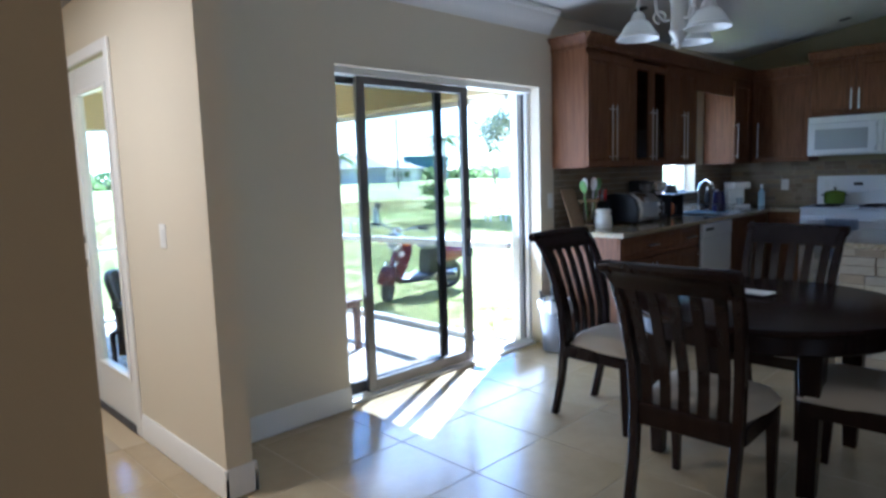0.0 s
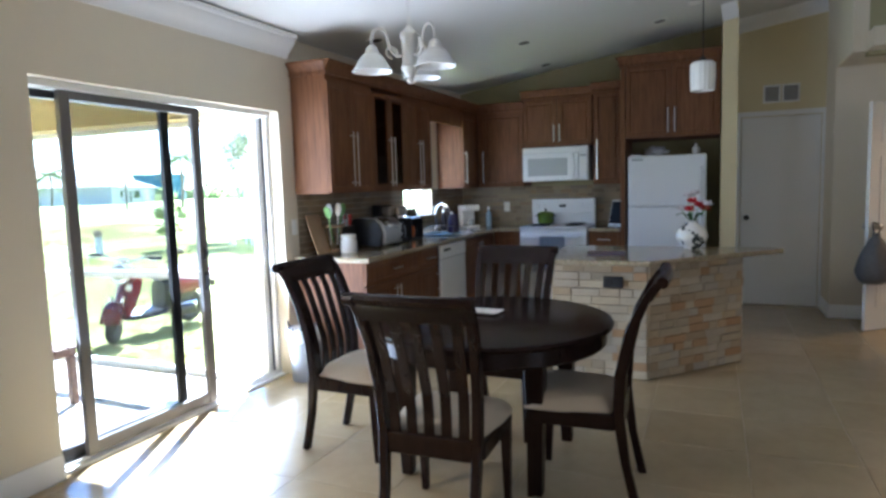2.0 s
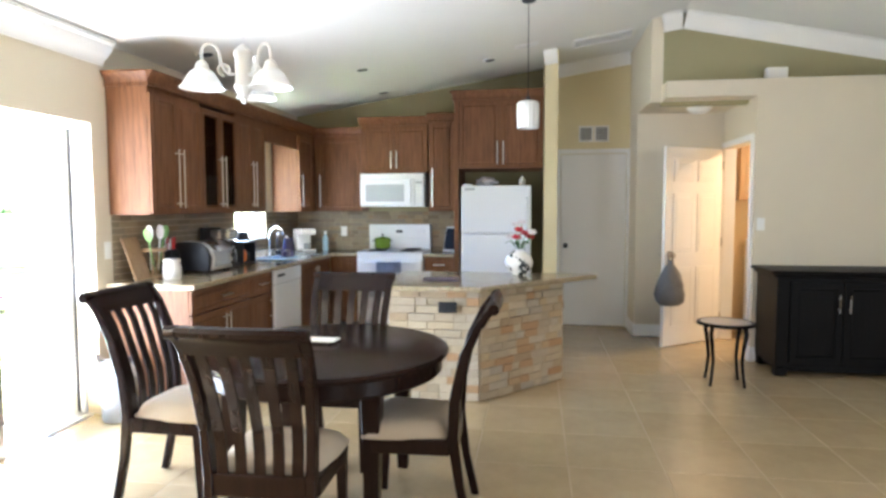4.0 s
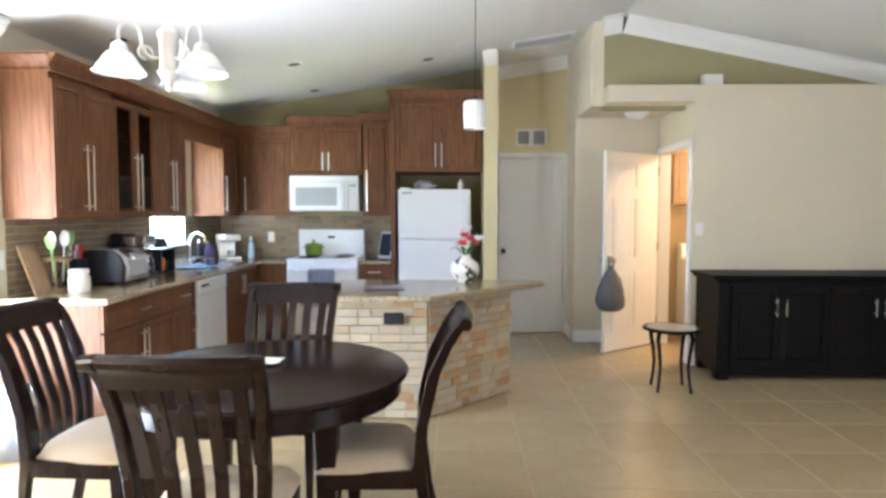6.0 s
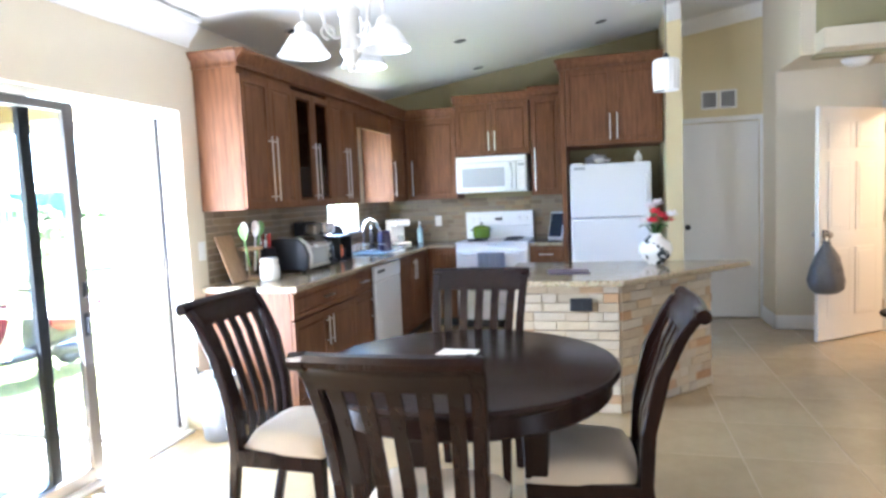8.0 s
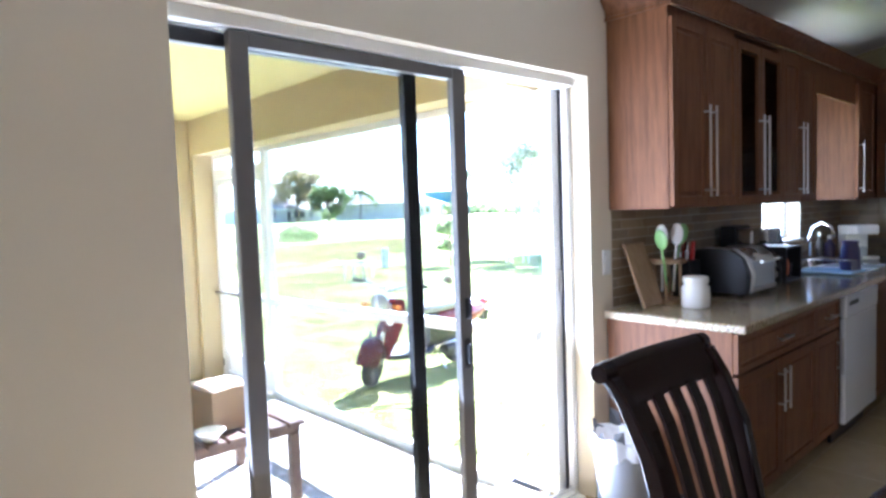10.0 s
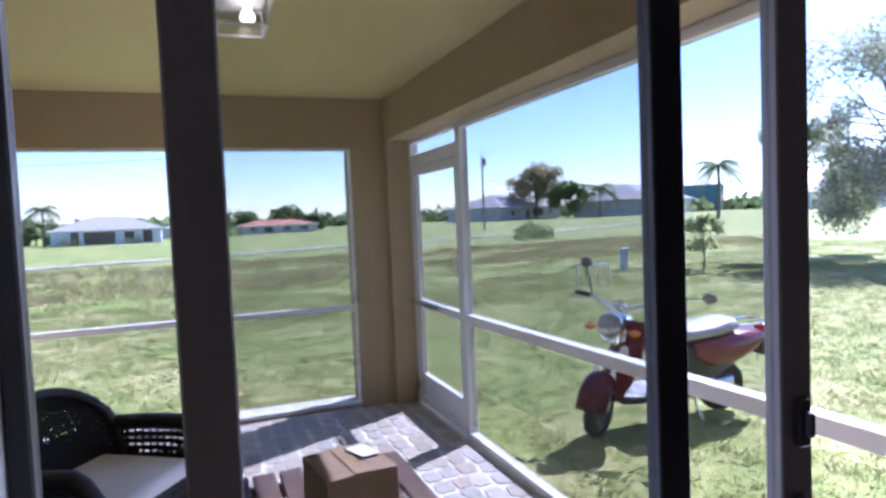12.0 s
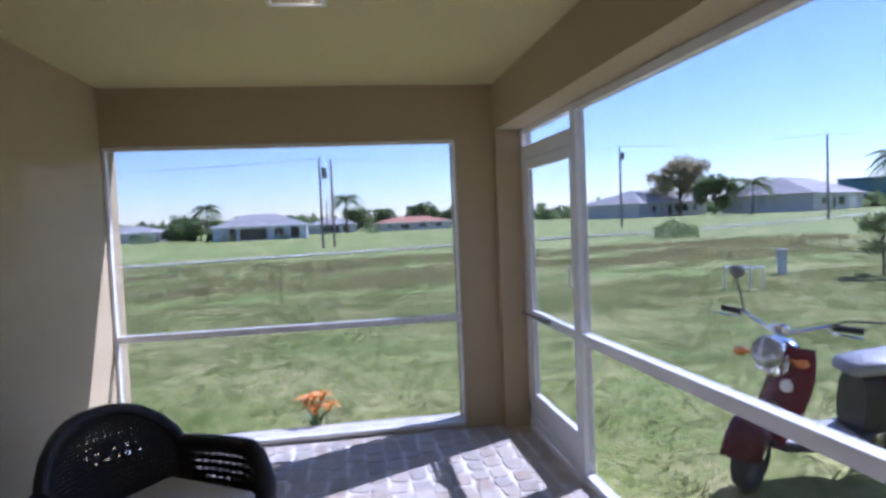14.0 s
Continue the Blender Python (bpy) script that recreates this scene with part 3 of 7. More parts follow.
# glazed back door in the entry wall
gd = thing("door_entry", "white glazed back door with a lever handle", "door", -1.4, 1.875, 0.01, kind="structure")
part("door_leaf", boxes([(0, 0, 0, 0.16, 0.045, 2.03), (0.7, 0, 0, 0.82, 0.045, 2.03), (0.16, 0, 1.88, 0.7, 0.045, 2.03), (0.16, 0, 0, 0.7, 0.045, 0.28)], 0.003), DOORW, gd)
part("glazing_bead", boxes([(0.14, -0.012, 0.26, 0.165, 0.0, 1.9), (0.695, -0.012, 0.26, 0.72, 0.0, 1.9), (0.165, -0.012, 1.875, 0.695, 0.0, 1.9), (0.165, -0.012, 0.26, 0.695, 0.0, 0.285)], 0.004), DOORW, gd)
g = part("glass_pane", box(0.16, 0.018, 0.28, 0.7, 0.024, 1.88), GLASS, gd)
g.visible_shadow = False
part("door_lever", rod((0.09, -0.05, 0.88), (0.2, -0.05, 0.88), 0.011, 0.008, 10, rod((0.09, 0, 0.88), (0.09, -0.055, 0.88), 0.026, 0.012, 14)), NICKEL, gd)
part("deadbolt", rod((0.09, 0, 1.03), (0.09, -0.02, 1.03), 0.028, 0.025, 16), NICKEL, gd)
casing("trim", -1.41, -0.575, 2.05, 1.86, TRIM, w=0.06)
tagged(part("door_sill", box(-1.42, 1.84, 0.0, -0.56, 1.93, 0.012, 0.003), BRONZE_ALU), "dark metal door sill", "trim", kind="structure")
sw = thing("light_switch", "white rocker light switch on the cream wall", "switch", -0.01, 1.86, 1.12)
part("cover_plate", box(-0.035, -0.006, -0.057, 0.035, 0.0, 0.057, 0.003), TRIM, sw)
part("rocker", box(-0.016, -0.01, -0.033, 0.016, -0.005, 0.033, 0.003), TRIM, sw)

sw = thing("light_switch", "white light switch on the wall above the buffet", "switch", 5.005, 6.95, 1.27)
part("cover_plate", box(-0.035, -0.006, -0.057, 0.035, 0.0, 0.057, 0.003), TRIM, sw)
part("rocker", box(-0.016, -0.01, -0.033, 0.016, -0.005, 0.033, 0.003), TRIM, sw)

# ---- sliding glass door ----
sg = thing("door_slider", "sliding glass patio door with one panel partly open", "door", kind="structure")
part("frame", boxes([(-0.15, SL0, 0.0, -0.05, SL0 + 0.012, SLH), (-0.218, SL1 - 0.09, -0.04, -0.15, SL1 - 0.001, SLH - 0.002), (-0.135, SL1 - 0.032, 0.0, -0.1, SL1, SLH), (-0.15, SL0 + 0.02, SLH - 0.04, -0.05, SL1 - 0.04, SLH)], 0.003), WHITE_ALU, sg)
part("jamb_channel", box(-0.146, SL1 - 0.037, 0.0, -0.138, SL1 - 0.001, SLH - 0.041), BRONZE_ALU, sg)
part("track", boxes([(-0.15, SL0 + 0.02, 0.0, -0.03, SL1 - 0.04, 0.018), (-0.118, SL0 + 0.02, 0.018, -0.112, SL1 - 0.04, 0.034), (-0.072, SL0 + 0.02, 0.018, -0.066, SL1 - 0.04, 0.034)], 0.001), WHITE_ALU, sg)


def slider_panel(name, y0, y1, x, material, label, w0=0.058, w1=0.058):
    p = part(name, boxes([(x - 0.017, y0, 0.03, x + 0.017, y0 + w0, SLH - 0.045), (x - 0.017, y1 - w1, 0.03, x + 0.017, y1, SLH - 0.045),
                          (x - 0.016, y0 + w0, SLH - 0.09, x + 0.016, y1 - w1, SLH - 0.045), (x - 0.016, y0 + w0, 0.03, x + 0.016, y1 - w1, 0.1)], 0.003), material, sg, label)
    part("glass_pane", box(x - 0.003, y0 + w0, 0.1, x + 0.003, y1 - w1, SLH - 0.09), TINTED, p)
    return p


slider_panel("fixed_panel", SL0 + 0.012, 3.795, -0.12, BRONZE_ALU, "fixed tinted glass panel in a dark frame", 0.025, 0.06)
sp = slider_panel("sliding_panel", 3.052, 4.008, -0.075, GREY_ALU, "sliding tinted glass panel in a grey frame", 0.06, 0.068)
part("latch", boxes([(-0.058, 3.965, 0.98, -0.045, 3.99, 1.06), (-0.045, 3.972, 1.0, -0.03, 3.983, 1.04)], 0.003), BLACK, sp)
part("door_pull", boxes([(-0.058, 3.955, 0.78, -0.05, 3.985, 0.9), (-0.05, 3.96, 0.8, -0.03, 3.972, 0.88)], 0.003), BLACK, sp)
part("strike", boxes([(-0.15, SL1 - 0.052, 1.0, -0.134, SL1 - 0.045, 1.1)], 0.002), NICKEL, sg)

# ---- kitchen window ----
kw = thing("window_kitchen", "white-framed window over the sink", "window", kind="structure")
part("window_frame", boxes([(-0.16, 6.78, 1.08, -0.1, 6.82, 2.12), (-0.16, 7.46, 1.08, -0.1, 7.5, 2.12), (-0.16, 6.82, 1.08, -0.1, 7.46, 1.12), (-0.16, 6.82, 2.08, -0.1, 7.46, 2.12), (-0.16, 7.12, 1.12, -0.1, 7.16, 2.08)], 0.003), TRIM, kw)
part("window_sill", box(-0.1, 6.78, 1.08, 0.03, 7.5, 1.1, 0.003), TRIM, kw)
g = part("glass_pane", box(-0.133, 6.82, 1.12, -0.127, 7.46, 2.08), GLASS, kw)
g.visible_shadow = False

# ---- cabinets ----


def shaker(w, h, t=0.02, rim=0.06, glass=False):
    """A cabinet door: frame and sunk panel, in the x-z plane, front at y = -t."""
    bm = box(0, -t, 0, w, 0, h)
    front = min(bm.faces, key=lambda f: f.calc_center_median().y)
    if glass:
        rear = max(bm.faces, key=lambda f: f.calc_center_median().y)
        for f in (front, rear):
            bmesh.ops.inset_individual(bm, faces=[f], thickness=rim)
        loops = [e for f in (front, rear) for e in f.edges]
        bmesh.ops.delete(bm, geom=[front, rear], context="FACES_ONLY")
        bmesh.ops.bridge_loops(bm, edges=loops)
        return bm
    for thick, dy in ((rim, 0.0), (0.004, 0.008), (0.014, 0.0), (0.01, -0.005)):
        bmesh.ops.inset_individual(bm, faces=[front], thickness=thick)
        for v in front.verts:
            v.co.y += dy
    return bm


def bar_handle(parent, x, z0, z1, y, across=False):
    bm = bmesh.new()
    if across:
        rod((x, y - 0.03, z0), (z1, y - 0.03, z0), 0.006, n=8, bm=bm)
        for u in (x + 0.02, z1 - 0.02):
            rod((u, y, z0), (u, y - 0.03, z0), 0.005, n=6, bm=bm)
    else:
        rod((x, y - 0.03, z0), (x, y - 0.03, z1), 0.006, n=8, bm=bm)
        for u in (z0 + 0.03, z1 - 0.03):
            rod((x, y, u), (x, y - 0.03, u), 0.005, n=6, bm=bm)
    part("handle", bm, STEEL, parent, smooth=40)


def cabinet(name, label, w, h, d, doors, m, handle="low", glass=False, drawers=(), hollow=False, group="", hl=0.38, material=None):
    """A unit in its own space: x along the front, back at y = 0, front at y = -d. doors: rows of (x0, x1, z0, z1, handle side)."""
    wood_ = material or CHERRY
    c = thing(name, label, "cabinet", group=group)
    c.matrix_world = m
    if hollow:
        part("side_panel", box(0, -d, 0, 0.018, 0, h), wood_, c)
        part("side_panel", box(w - 0.018, -d, 0, w, 0, h), wood_, c)
        part("bottom_panel", box(0.018, -d, 0, w - 0.018, 0, 0.018), wood_, c)
        part("top_panel", box(0.018, -d, h - 0.018, w - 0.018, 0, h), wood_, c)
        part("back_panel", box(0.018, -0.012, 0.018, w - 0.018, 0, h - 0.018), wood_, c)
        for k in (1, 2):
            part("shelf", box(0.018, -d + 0.03, h * k / 3, w - 0.018, -0.012, h * k / 3 + 0.018), wood_, c)
    else:
        part("body", box(0, -d, 0, w, 0, h, 0.002), wood_, c)
    for x0, x1, z0, z1, side in doors:
        o = part("door", moved(shaker(x1 - x0, z1 - z0, glass=glass), Matrix.Translation((x0, -d - 0.001, z0))), wood_, c)
        if glass:
            g = part("glass_pane", box(x0 + 0.06, -d - 0.012, z0 + 0.06, x1 - 0.06, -d - 0.008, z1 - 0.06), SMOKED, o)
            g.visible_shadow = False
        if side:
            x = x1 - 0.03 if side > 0 else x0 + 0.03
            a = z0 + 0.04 if handle == "low" else z1 - 0.04 - min(hl, (z1 - z0) * 0.6)
            bar_handle(o, x, a, a + min(hl, (z1 - z0) * 0.6), -d - 0.02)
    for x0, x1, z0, z1 in drawers:
        o = part("drawer_front", moved(shaker(x1 - x0, z1 - z0, rim=0.035), Matrix.Translation((x0, -d - 0.001, z0))), wood_, c)
        mid = (x0 + x1) / 2
        bar_handle(o, mid - 0.07, (z0 + z1) / 2, mid + 0.07, -d - 0.02, True)
    return c


def on_left(y, z):
    """Units on the slider wall: their front looks to +x."""
    return pose(0.004, y, z, 0, 0, 90)


def on_back(x, z):
    return pose(x, 8.496, z)


def cab_crown(name, rows, z):
    bm = bmesh.new()
    for p0, p1 in rows:
        extruded([(0, -0.012), (0.012, -0.012), (0.012, 0.004), (0.006, 0.008), (0.01, 0.035), (0.028, 0.055), (0.03, 0.062), (0.044, 0.075), (0.046, 0.092), (0, 0.092)], (*p0, z), (*p1, z), bm=bm)
    tagged(part(name, bm, CHERRY, smooth=40), "cherry crown moulding on the wall cabinets", "trim", kind="structure")


G = "kitchen wall cabinets"
U0, UH = 1.38, 0.9
gap = 0.003
for y0, y1, gl, lab in ((4.9, 5.58, False, "cherry wall cabinet with two panel doors"), (5.58, 6.2, True, "cherry wall cabinet with two glass doors"), (6.2, 6.78, False, "cherry wall cabinet beside the sink window")):
    w = y1 - y0 - 0.002
    cabinet("wall_cabinet", lab, w, UH, 0.31, [(gap, w / 2 - gap, 0.01, UH - 0.055, 1), (w / 2 + gap, w - gap, 0.01, UH - 0.055, -1)], on_left(y0, U0), glass=gl, hollow=gl, group=G, hl=0.43)
cabinet("wall_cabinet", "cherry wall cabinet beyond the sink window", 0.806, UH, 0.31, [(gap, 0.44, 0.01, UH - 0.055, -1)], on_left(7.69, U0), group=G)
val = extruded([(0, 0), (0.02, 0), (0.02, 0.2), (0, 0.2)], (0.29, 6.78, 2.08), (0.29, 7.69, 2.08))
tagged(part("window_valance", val, CHERRY), "cherry valance board over the sink window", "trim", kind="structure")
cabinet("wall_cabinet", "cherry corner wall cabinet with a single door", 0.585, UH, 0.31, [(0.05, 0.58, 0.01, UH - 0.03, -1)], on_back(0.335, U0), group=G)
cabinet("wall_cabinet", "cherry wall cabinet over the microwave", 0.8, 0.557, 0.34, [(gap, 0.4 - gap, 0.01, 0.535, 1), (0.4 + gap, 0.8 - gap, 0.01, 0.535, -1)], on_back(0.925, 1.83), group=G, hl=0.2)
cabinet("wall_cabinet", "narrow tall cherry wall cabinet", 0.33, 1.035, 0.36, [(0.02, 0.31, 0.01, 1.015, -1)], on_back(1.735, U0), group=G, hl=0.45)
cabinet("wall_cabinet", "deep cherry cabinet over the refrigerator", 0.925, 0.765, 0.62, [(gap, 0.46 - gap, 0.01, 0.745, 1), (0.46 + gap, 0.92 - gap, 0.01, 0.745, -1)], on_back(2.125, 1.85), group=G, hl=0.25)
tagged(part("side_panel", box(2.07, 7.87, 0.003, 2.122, 8.496, 2.615, 0.002), CHERRY), "tall cherry end panel beside the refrigerator", "panel")
cab_crown("crown_moulding", [((0.004, 4.9), (0.335, 4.9)), ((0.335, 4.87), (0.335, 8.15))], U0 + UH + 0.002)
cab_crown("crown_moulding", [((0.335, 8.165), (0.922, 8.165))], U0 + UH + 0.002)
cab_crown("crown_moulding", [((0.9, 8.13), (1.74, 8.13)), ((1.73, 8.13), (1.73, 8.49))], 2.39)
cab_crown("crown_moulding", [((1.72, 8.11), (2.07, 8.11))], 2.418)
cab_crown("crown_moulding", [((2.05, 7.85), (3.055, 7.85)), ((2.068, 8.49), (2.068, 7.85))], 2.618)

GB = "kitchen base cabinets"
BH = 0.76


def base_unit(label, w, m, doors, drawers=()):
    c = cabinet("base_cabinet", label, w, BH, 0.6, doors, m, handle="high", group=GB, drawers=drawers, hl=0.2)
    part("toe_kick", box(0, -0.53, -0.097, w, -0.02, -0.001), BLACK, c)
    return c


base_unit("cherry base cabinet with two doors and a wide drawer", 0.956, on_left(4.862, 0.1), [(gap, 0.476, 0.01, 0.57, 1), (0.482, 0.953, 0.01, 0.57, -1)], [(gap, 0.953, 0.585, 0.75)])
base_unit("narrow cherry base cabinet with a drawer", 0.376, on_left(5.82, 0.1), [(gap, 0.373, 0.01, 0.57, 1)], [(gap, 0.373, 0.585, 0.75)])
base_unit("cherry sink base cabinet with two doors", 0.98, on_left(6.87, 0.1), [(gap, 0.488, 0.01, 0.74, 1), (0.492, 0.977, 0.01, 0.74, -1)])
base_unit("cherry corner base cabinet", 0.325, on_back(0.615, 0.1), [(0.03, 0.32, 0.01, 0.74, 0)])
base_unit("cherry drawer cabinet beside the stove", 0.345, on_back(1.722, 0.1), [], [(gap, 0.342, 0.6, 0.75), (gap, 0.342, 0.42, 0.59), (gap, 0.342, 0.22, 0.41), (gap, 0.342, 0.01, 0.21)])
wt = prism([(0.004, 4.83), (0.672, 4.83), (0.672, 7.83), (0.94, 7.83), (0.94, 8.496), (0.004, 8.496)], 0.862, 0.9, bev=0.008)
tagged(part("countertop", wt, GRANITE), "speckled tan granite countertop along two walls", "countertop")
tagged(part("countertop", box(1.722, 7.83, 0.862, 2.068, 8.496, 0.9, 0.008), GRANITE), "short speckled granite countertop beside the stove", "countertop")

# dishwasher
dw = thing("dishwasher", "white built-in dishwasher under the counter", "dishwasher", 0.02, 6.215, 0.003, 90)
part("body", box(0.005, -0.6, 0.1, 0.64, 0, 0.855), BLACK, dw)
part("door", box(0.005, -0.63, 0.12, 0.64, -0.601, 0.72, 0.006), APPL, dw)
cp = part("control_panel", box(0.005, -0.635, 0.725, 0.64, -0.601, 0.853, 0.006), APPL, dw)
part("vent", box(0.06, -0.64, 0.79, 0.22, -0.634, 0.815, 0.002), BLACK, cp)
part("kick_plate", box(0.005, -0.56, 0.0, 0.64, -0.54, 0.11), BLACK, dw)

# stove
st = thing("stove", "white electric stove with coil burners and a towel", "stove", 0.948, 8.49, 0.003)
part("body", box(0, -0.64, 0.09, 0.762, 0, 0.895, 0.004), APPL, st)
part("kick_plate", box(0.01, -0.6, 0, 0.752, -0.02, 0.089), BLACK, st)
od = part("oven_door", box(0.006, -0.675, 0.27, 0.756, -0.641, 0.83, 0.01), APPL, st)
part("oven_window", box(0.15, -0.679, 0.4, 0.61, -0.674, 0.66, 0.003), APPG, od)
part("oven_handle", tube([(0.08, -0.676, 0.79), (0.08, -0.715, 0.795), (0.12, -0.722, 0.795), (0.64, -0.722, 0.795), (0.68, -0.715, 0.795), (0.68, -0.676, 0.79)], 0.012, 8), APPL, od)
part("drawer", box(0.006, -0.67, 0.1, 0.756, -0.641, 0.26, 0.008), APPL, st)
part("cooktop", box(-0.002, -0.665, 0.896, 0.764, -0.06, 0.915, 0.008), APPL, st)
part("backguard", boxes([(0.0, -0.09, 0.916, 0.762, -0.004, 1.05), (0.0, -0.105, 1.05, 0.762, -0.004, 1.215)], 0.008), APPL, st)
for x in (0.08, 0.15, 0.61, 0.68):
    part("knob", rod((x, -0.106, 1.13), (x, -0.13, 1.13), 0.024, 0.02, 16), APPL, st)
part("clock_display", box(0.34, -0.108, 1.115, 0.42, -0.104, 1.145), BLACK, st)
for x, y, r in ((0.2, -0.22, 0.09), (0.57, -0.22, 0.11), (0.2, -0.5, 0.11), (0.57, -0.5, 0.09)):
    pts = [((r - 0.00011 * k * r * 9) * math.cos(k * 0.35) * (1 - k / 90) + x, r * math.sin(k * 0.35) * (1 - k / 90) + y, 0.926) for k in range(72)]
    part("coil_burner", tube(pts, 0.006, 5), BLACK, st)
    part("drip_pan", lathe([(r + 0.015, 0.9155), (r + 0.012, 0.919), (r, 0.9165), (0, 0.9165)], 24, x, y), CHROME, st)
tw = bmesh.new()
rows = []
for k, (y, z) in enumerate(((-0.712, 0.56), (-0.712, 0.7), (-0.706, 0.795), (-0.722, 0.812), (-0.738, 0.795), (-0.739, 0.66), (-0.741, 0.52), (-0.743, 0.45))):
    rows.append([tw.verts.new((0.25 + 0.28 * i / 14, y + 0.005 * math.sin(i * 1.3) * (z < 0.78), z)) for i in range(15)])
for a, b in zip(rows, rows[1:]):
    for i in range(14):
        tw.faces.new((a[i], a[i + 1], b[i + 1], b[i]))
bmesh.ops.solidify(tw, geom=tw.faces[:], thickness=0.004)
TOWEL = plain("blue_striped_towel", (0.42, 0.46, 0.55), 0.95, var=0.45, big=30, fine=200, relief=0.3, stretch=(3, 1, 0.05))
ob = part("dish_towel", tw, TOWEL, smooth=60)
ob.matrix_world = pose(0.948, 8.49, 0.003)
tagged(ob, "blue and white dish towel over the oven handle", "towel")

# microwave
mw = thing("microwave", "white over-the-range microwave with a grey window", "microwave", 0.93, 8.49, 1.432)
part("body", box(0, -0.4, 0, 0.762, 0, 0.39, 0.004), APPL, mw)
md = part("door", boxes([(0.004, -0.44, 0.012, 0.655, -0.401, 0.32)], 0.008), APPL, mw)
part("window", box(0.07, -0.444, 0.06, 0.53, -0.439, 0.26, 0.003), APPG, md)
part("door_handle", tube([(0.6, -0.44, 0.04), (0.6, -0.47, 0.07), (0.615, -0.482, 0.165), (0.6, -0.47, 0.26), (0.6, -0.44, 0.3)], 0.013, 8), APPL, md)
cp = part("control_panel", box(0.659, -0.44, 0.012, 0.758, -0.401, 0.32, 0.006), APPL, mw)
part("display", box(0.675, -0.444, 0.27, 0.742, -0.439, 0.295), APPG, cp)
for i in range(2):
    for j in range(4):
        part("button", box(0.678 + i * 0.034, -0.444, 0.05 + j * 0.048, 0.704 + i * 0.034, -0.439, 0.085 + j * 0.048, 0.002), TRIM, cp)
gr = part("vent_grille", box(0.004, -0.43, 0.325, 0.758, -0.401, 0.386, 0.004), APPL, mw)
for k in range(5):
    part("slat", box(0.02, -0.434, 0.332 + k * 0.01, 0.742, -0.428, 0.337 + k * 0.01), TRIM, gr)

# refrigerator
fr = thing("refrigerator", "white top-freezer refrigerator in its niche", "refrigerator", 2.155, 8.47, 0.003)
part("body", box(0, -0.6, 0.02, 0.77, 0, 1.655, 0.006), APPL, fr)
part("grille", box(0.02, -0.61, 0.0, 0.75, -0.55, 0.06), BLACK, fr)
fd = part("freezer_door", box(0.0, -0.655, 1.135, 0.77, -0.603, 1.662, 0.015), APPL, fr)
rd = part("fridge_door", box(0.0, -0.655, 0.065, 0.77, -0.603, 1.122, 0.015), APPL, fr)
part("handle", tube([(0.72, -0.656, 1.17), (0.72, -0.69, 1.19), (0.72, -0.69, 1.5), (0.72, -0.656, 1.53)], 0.013, 8), APPL, fd)
part("handle", tube([(0.72, -0.656, 0.7), (0.72, -0.69, 0.72), (0.72, -0.69, 1.06), (0.72, -0.656, 1.09)], 0.013, 8), APPL, rd)
part("badge", box(0.04, -0.659, 1.61, 0.15, -0.654, 1.635), APPG, fd)
part("hinge_cap", box(0.02, -0.63, 1.663, 0.12, -0.56, 1.68, 0.004), APPL, fr)

# ---- island ----
ISL = [(1.9, 5.385), (2.575, 5.385), (3.19, 6.08), (3.19, 6.2), (1.9, 6.2)]
isl = thing("kitchen_island", "kitchen island clad in split tan stone", "island")
part("core", prism(ISL, 0.003, 0.826), STONE_BED, isl)
TOPZ = 0.866
top = prism([(1.82, 5.24), (2.6, 5.235), (3.49, 6.2), (3.45, 6.3), (1.82, 6.3)], 0.828, TOPZ, bev=0.01)
tagged(part("island_countertop", top, GRANITE), "speckled tan granite slab on the stone island", "countertop")
ol = thing("outlet", "black electrical outlet in the island stone", "outlet", 2.345, 5.352, 0.7)
part("cover_plate", box(-0.068, -0.004, -0.04, 0.068, 0.006, 0.04, 0.004), BLACK, ol)
part("socket", box(-0.05, -0.007, -0.022, -0.006, -0.003, 0.022, 0.002), RUBBER, ol)
part("socket", box(0.006, -0.007, -0.022, 0.05, -0.003, 0.022, 0.002), RUBBER, ol)

# ---- dining set ----


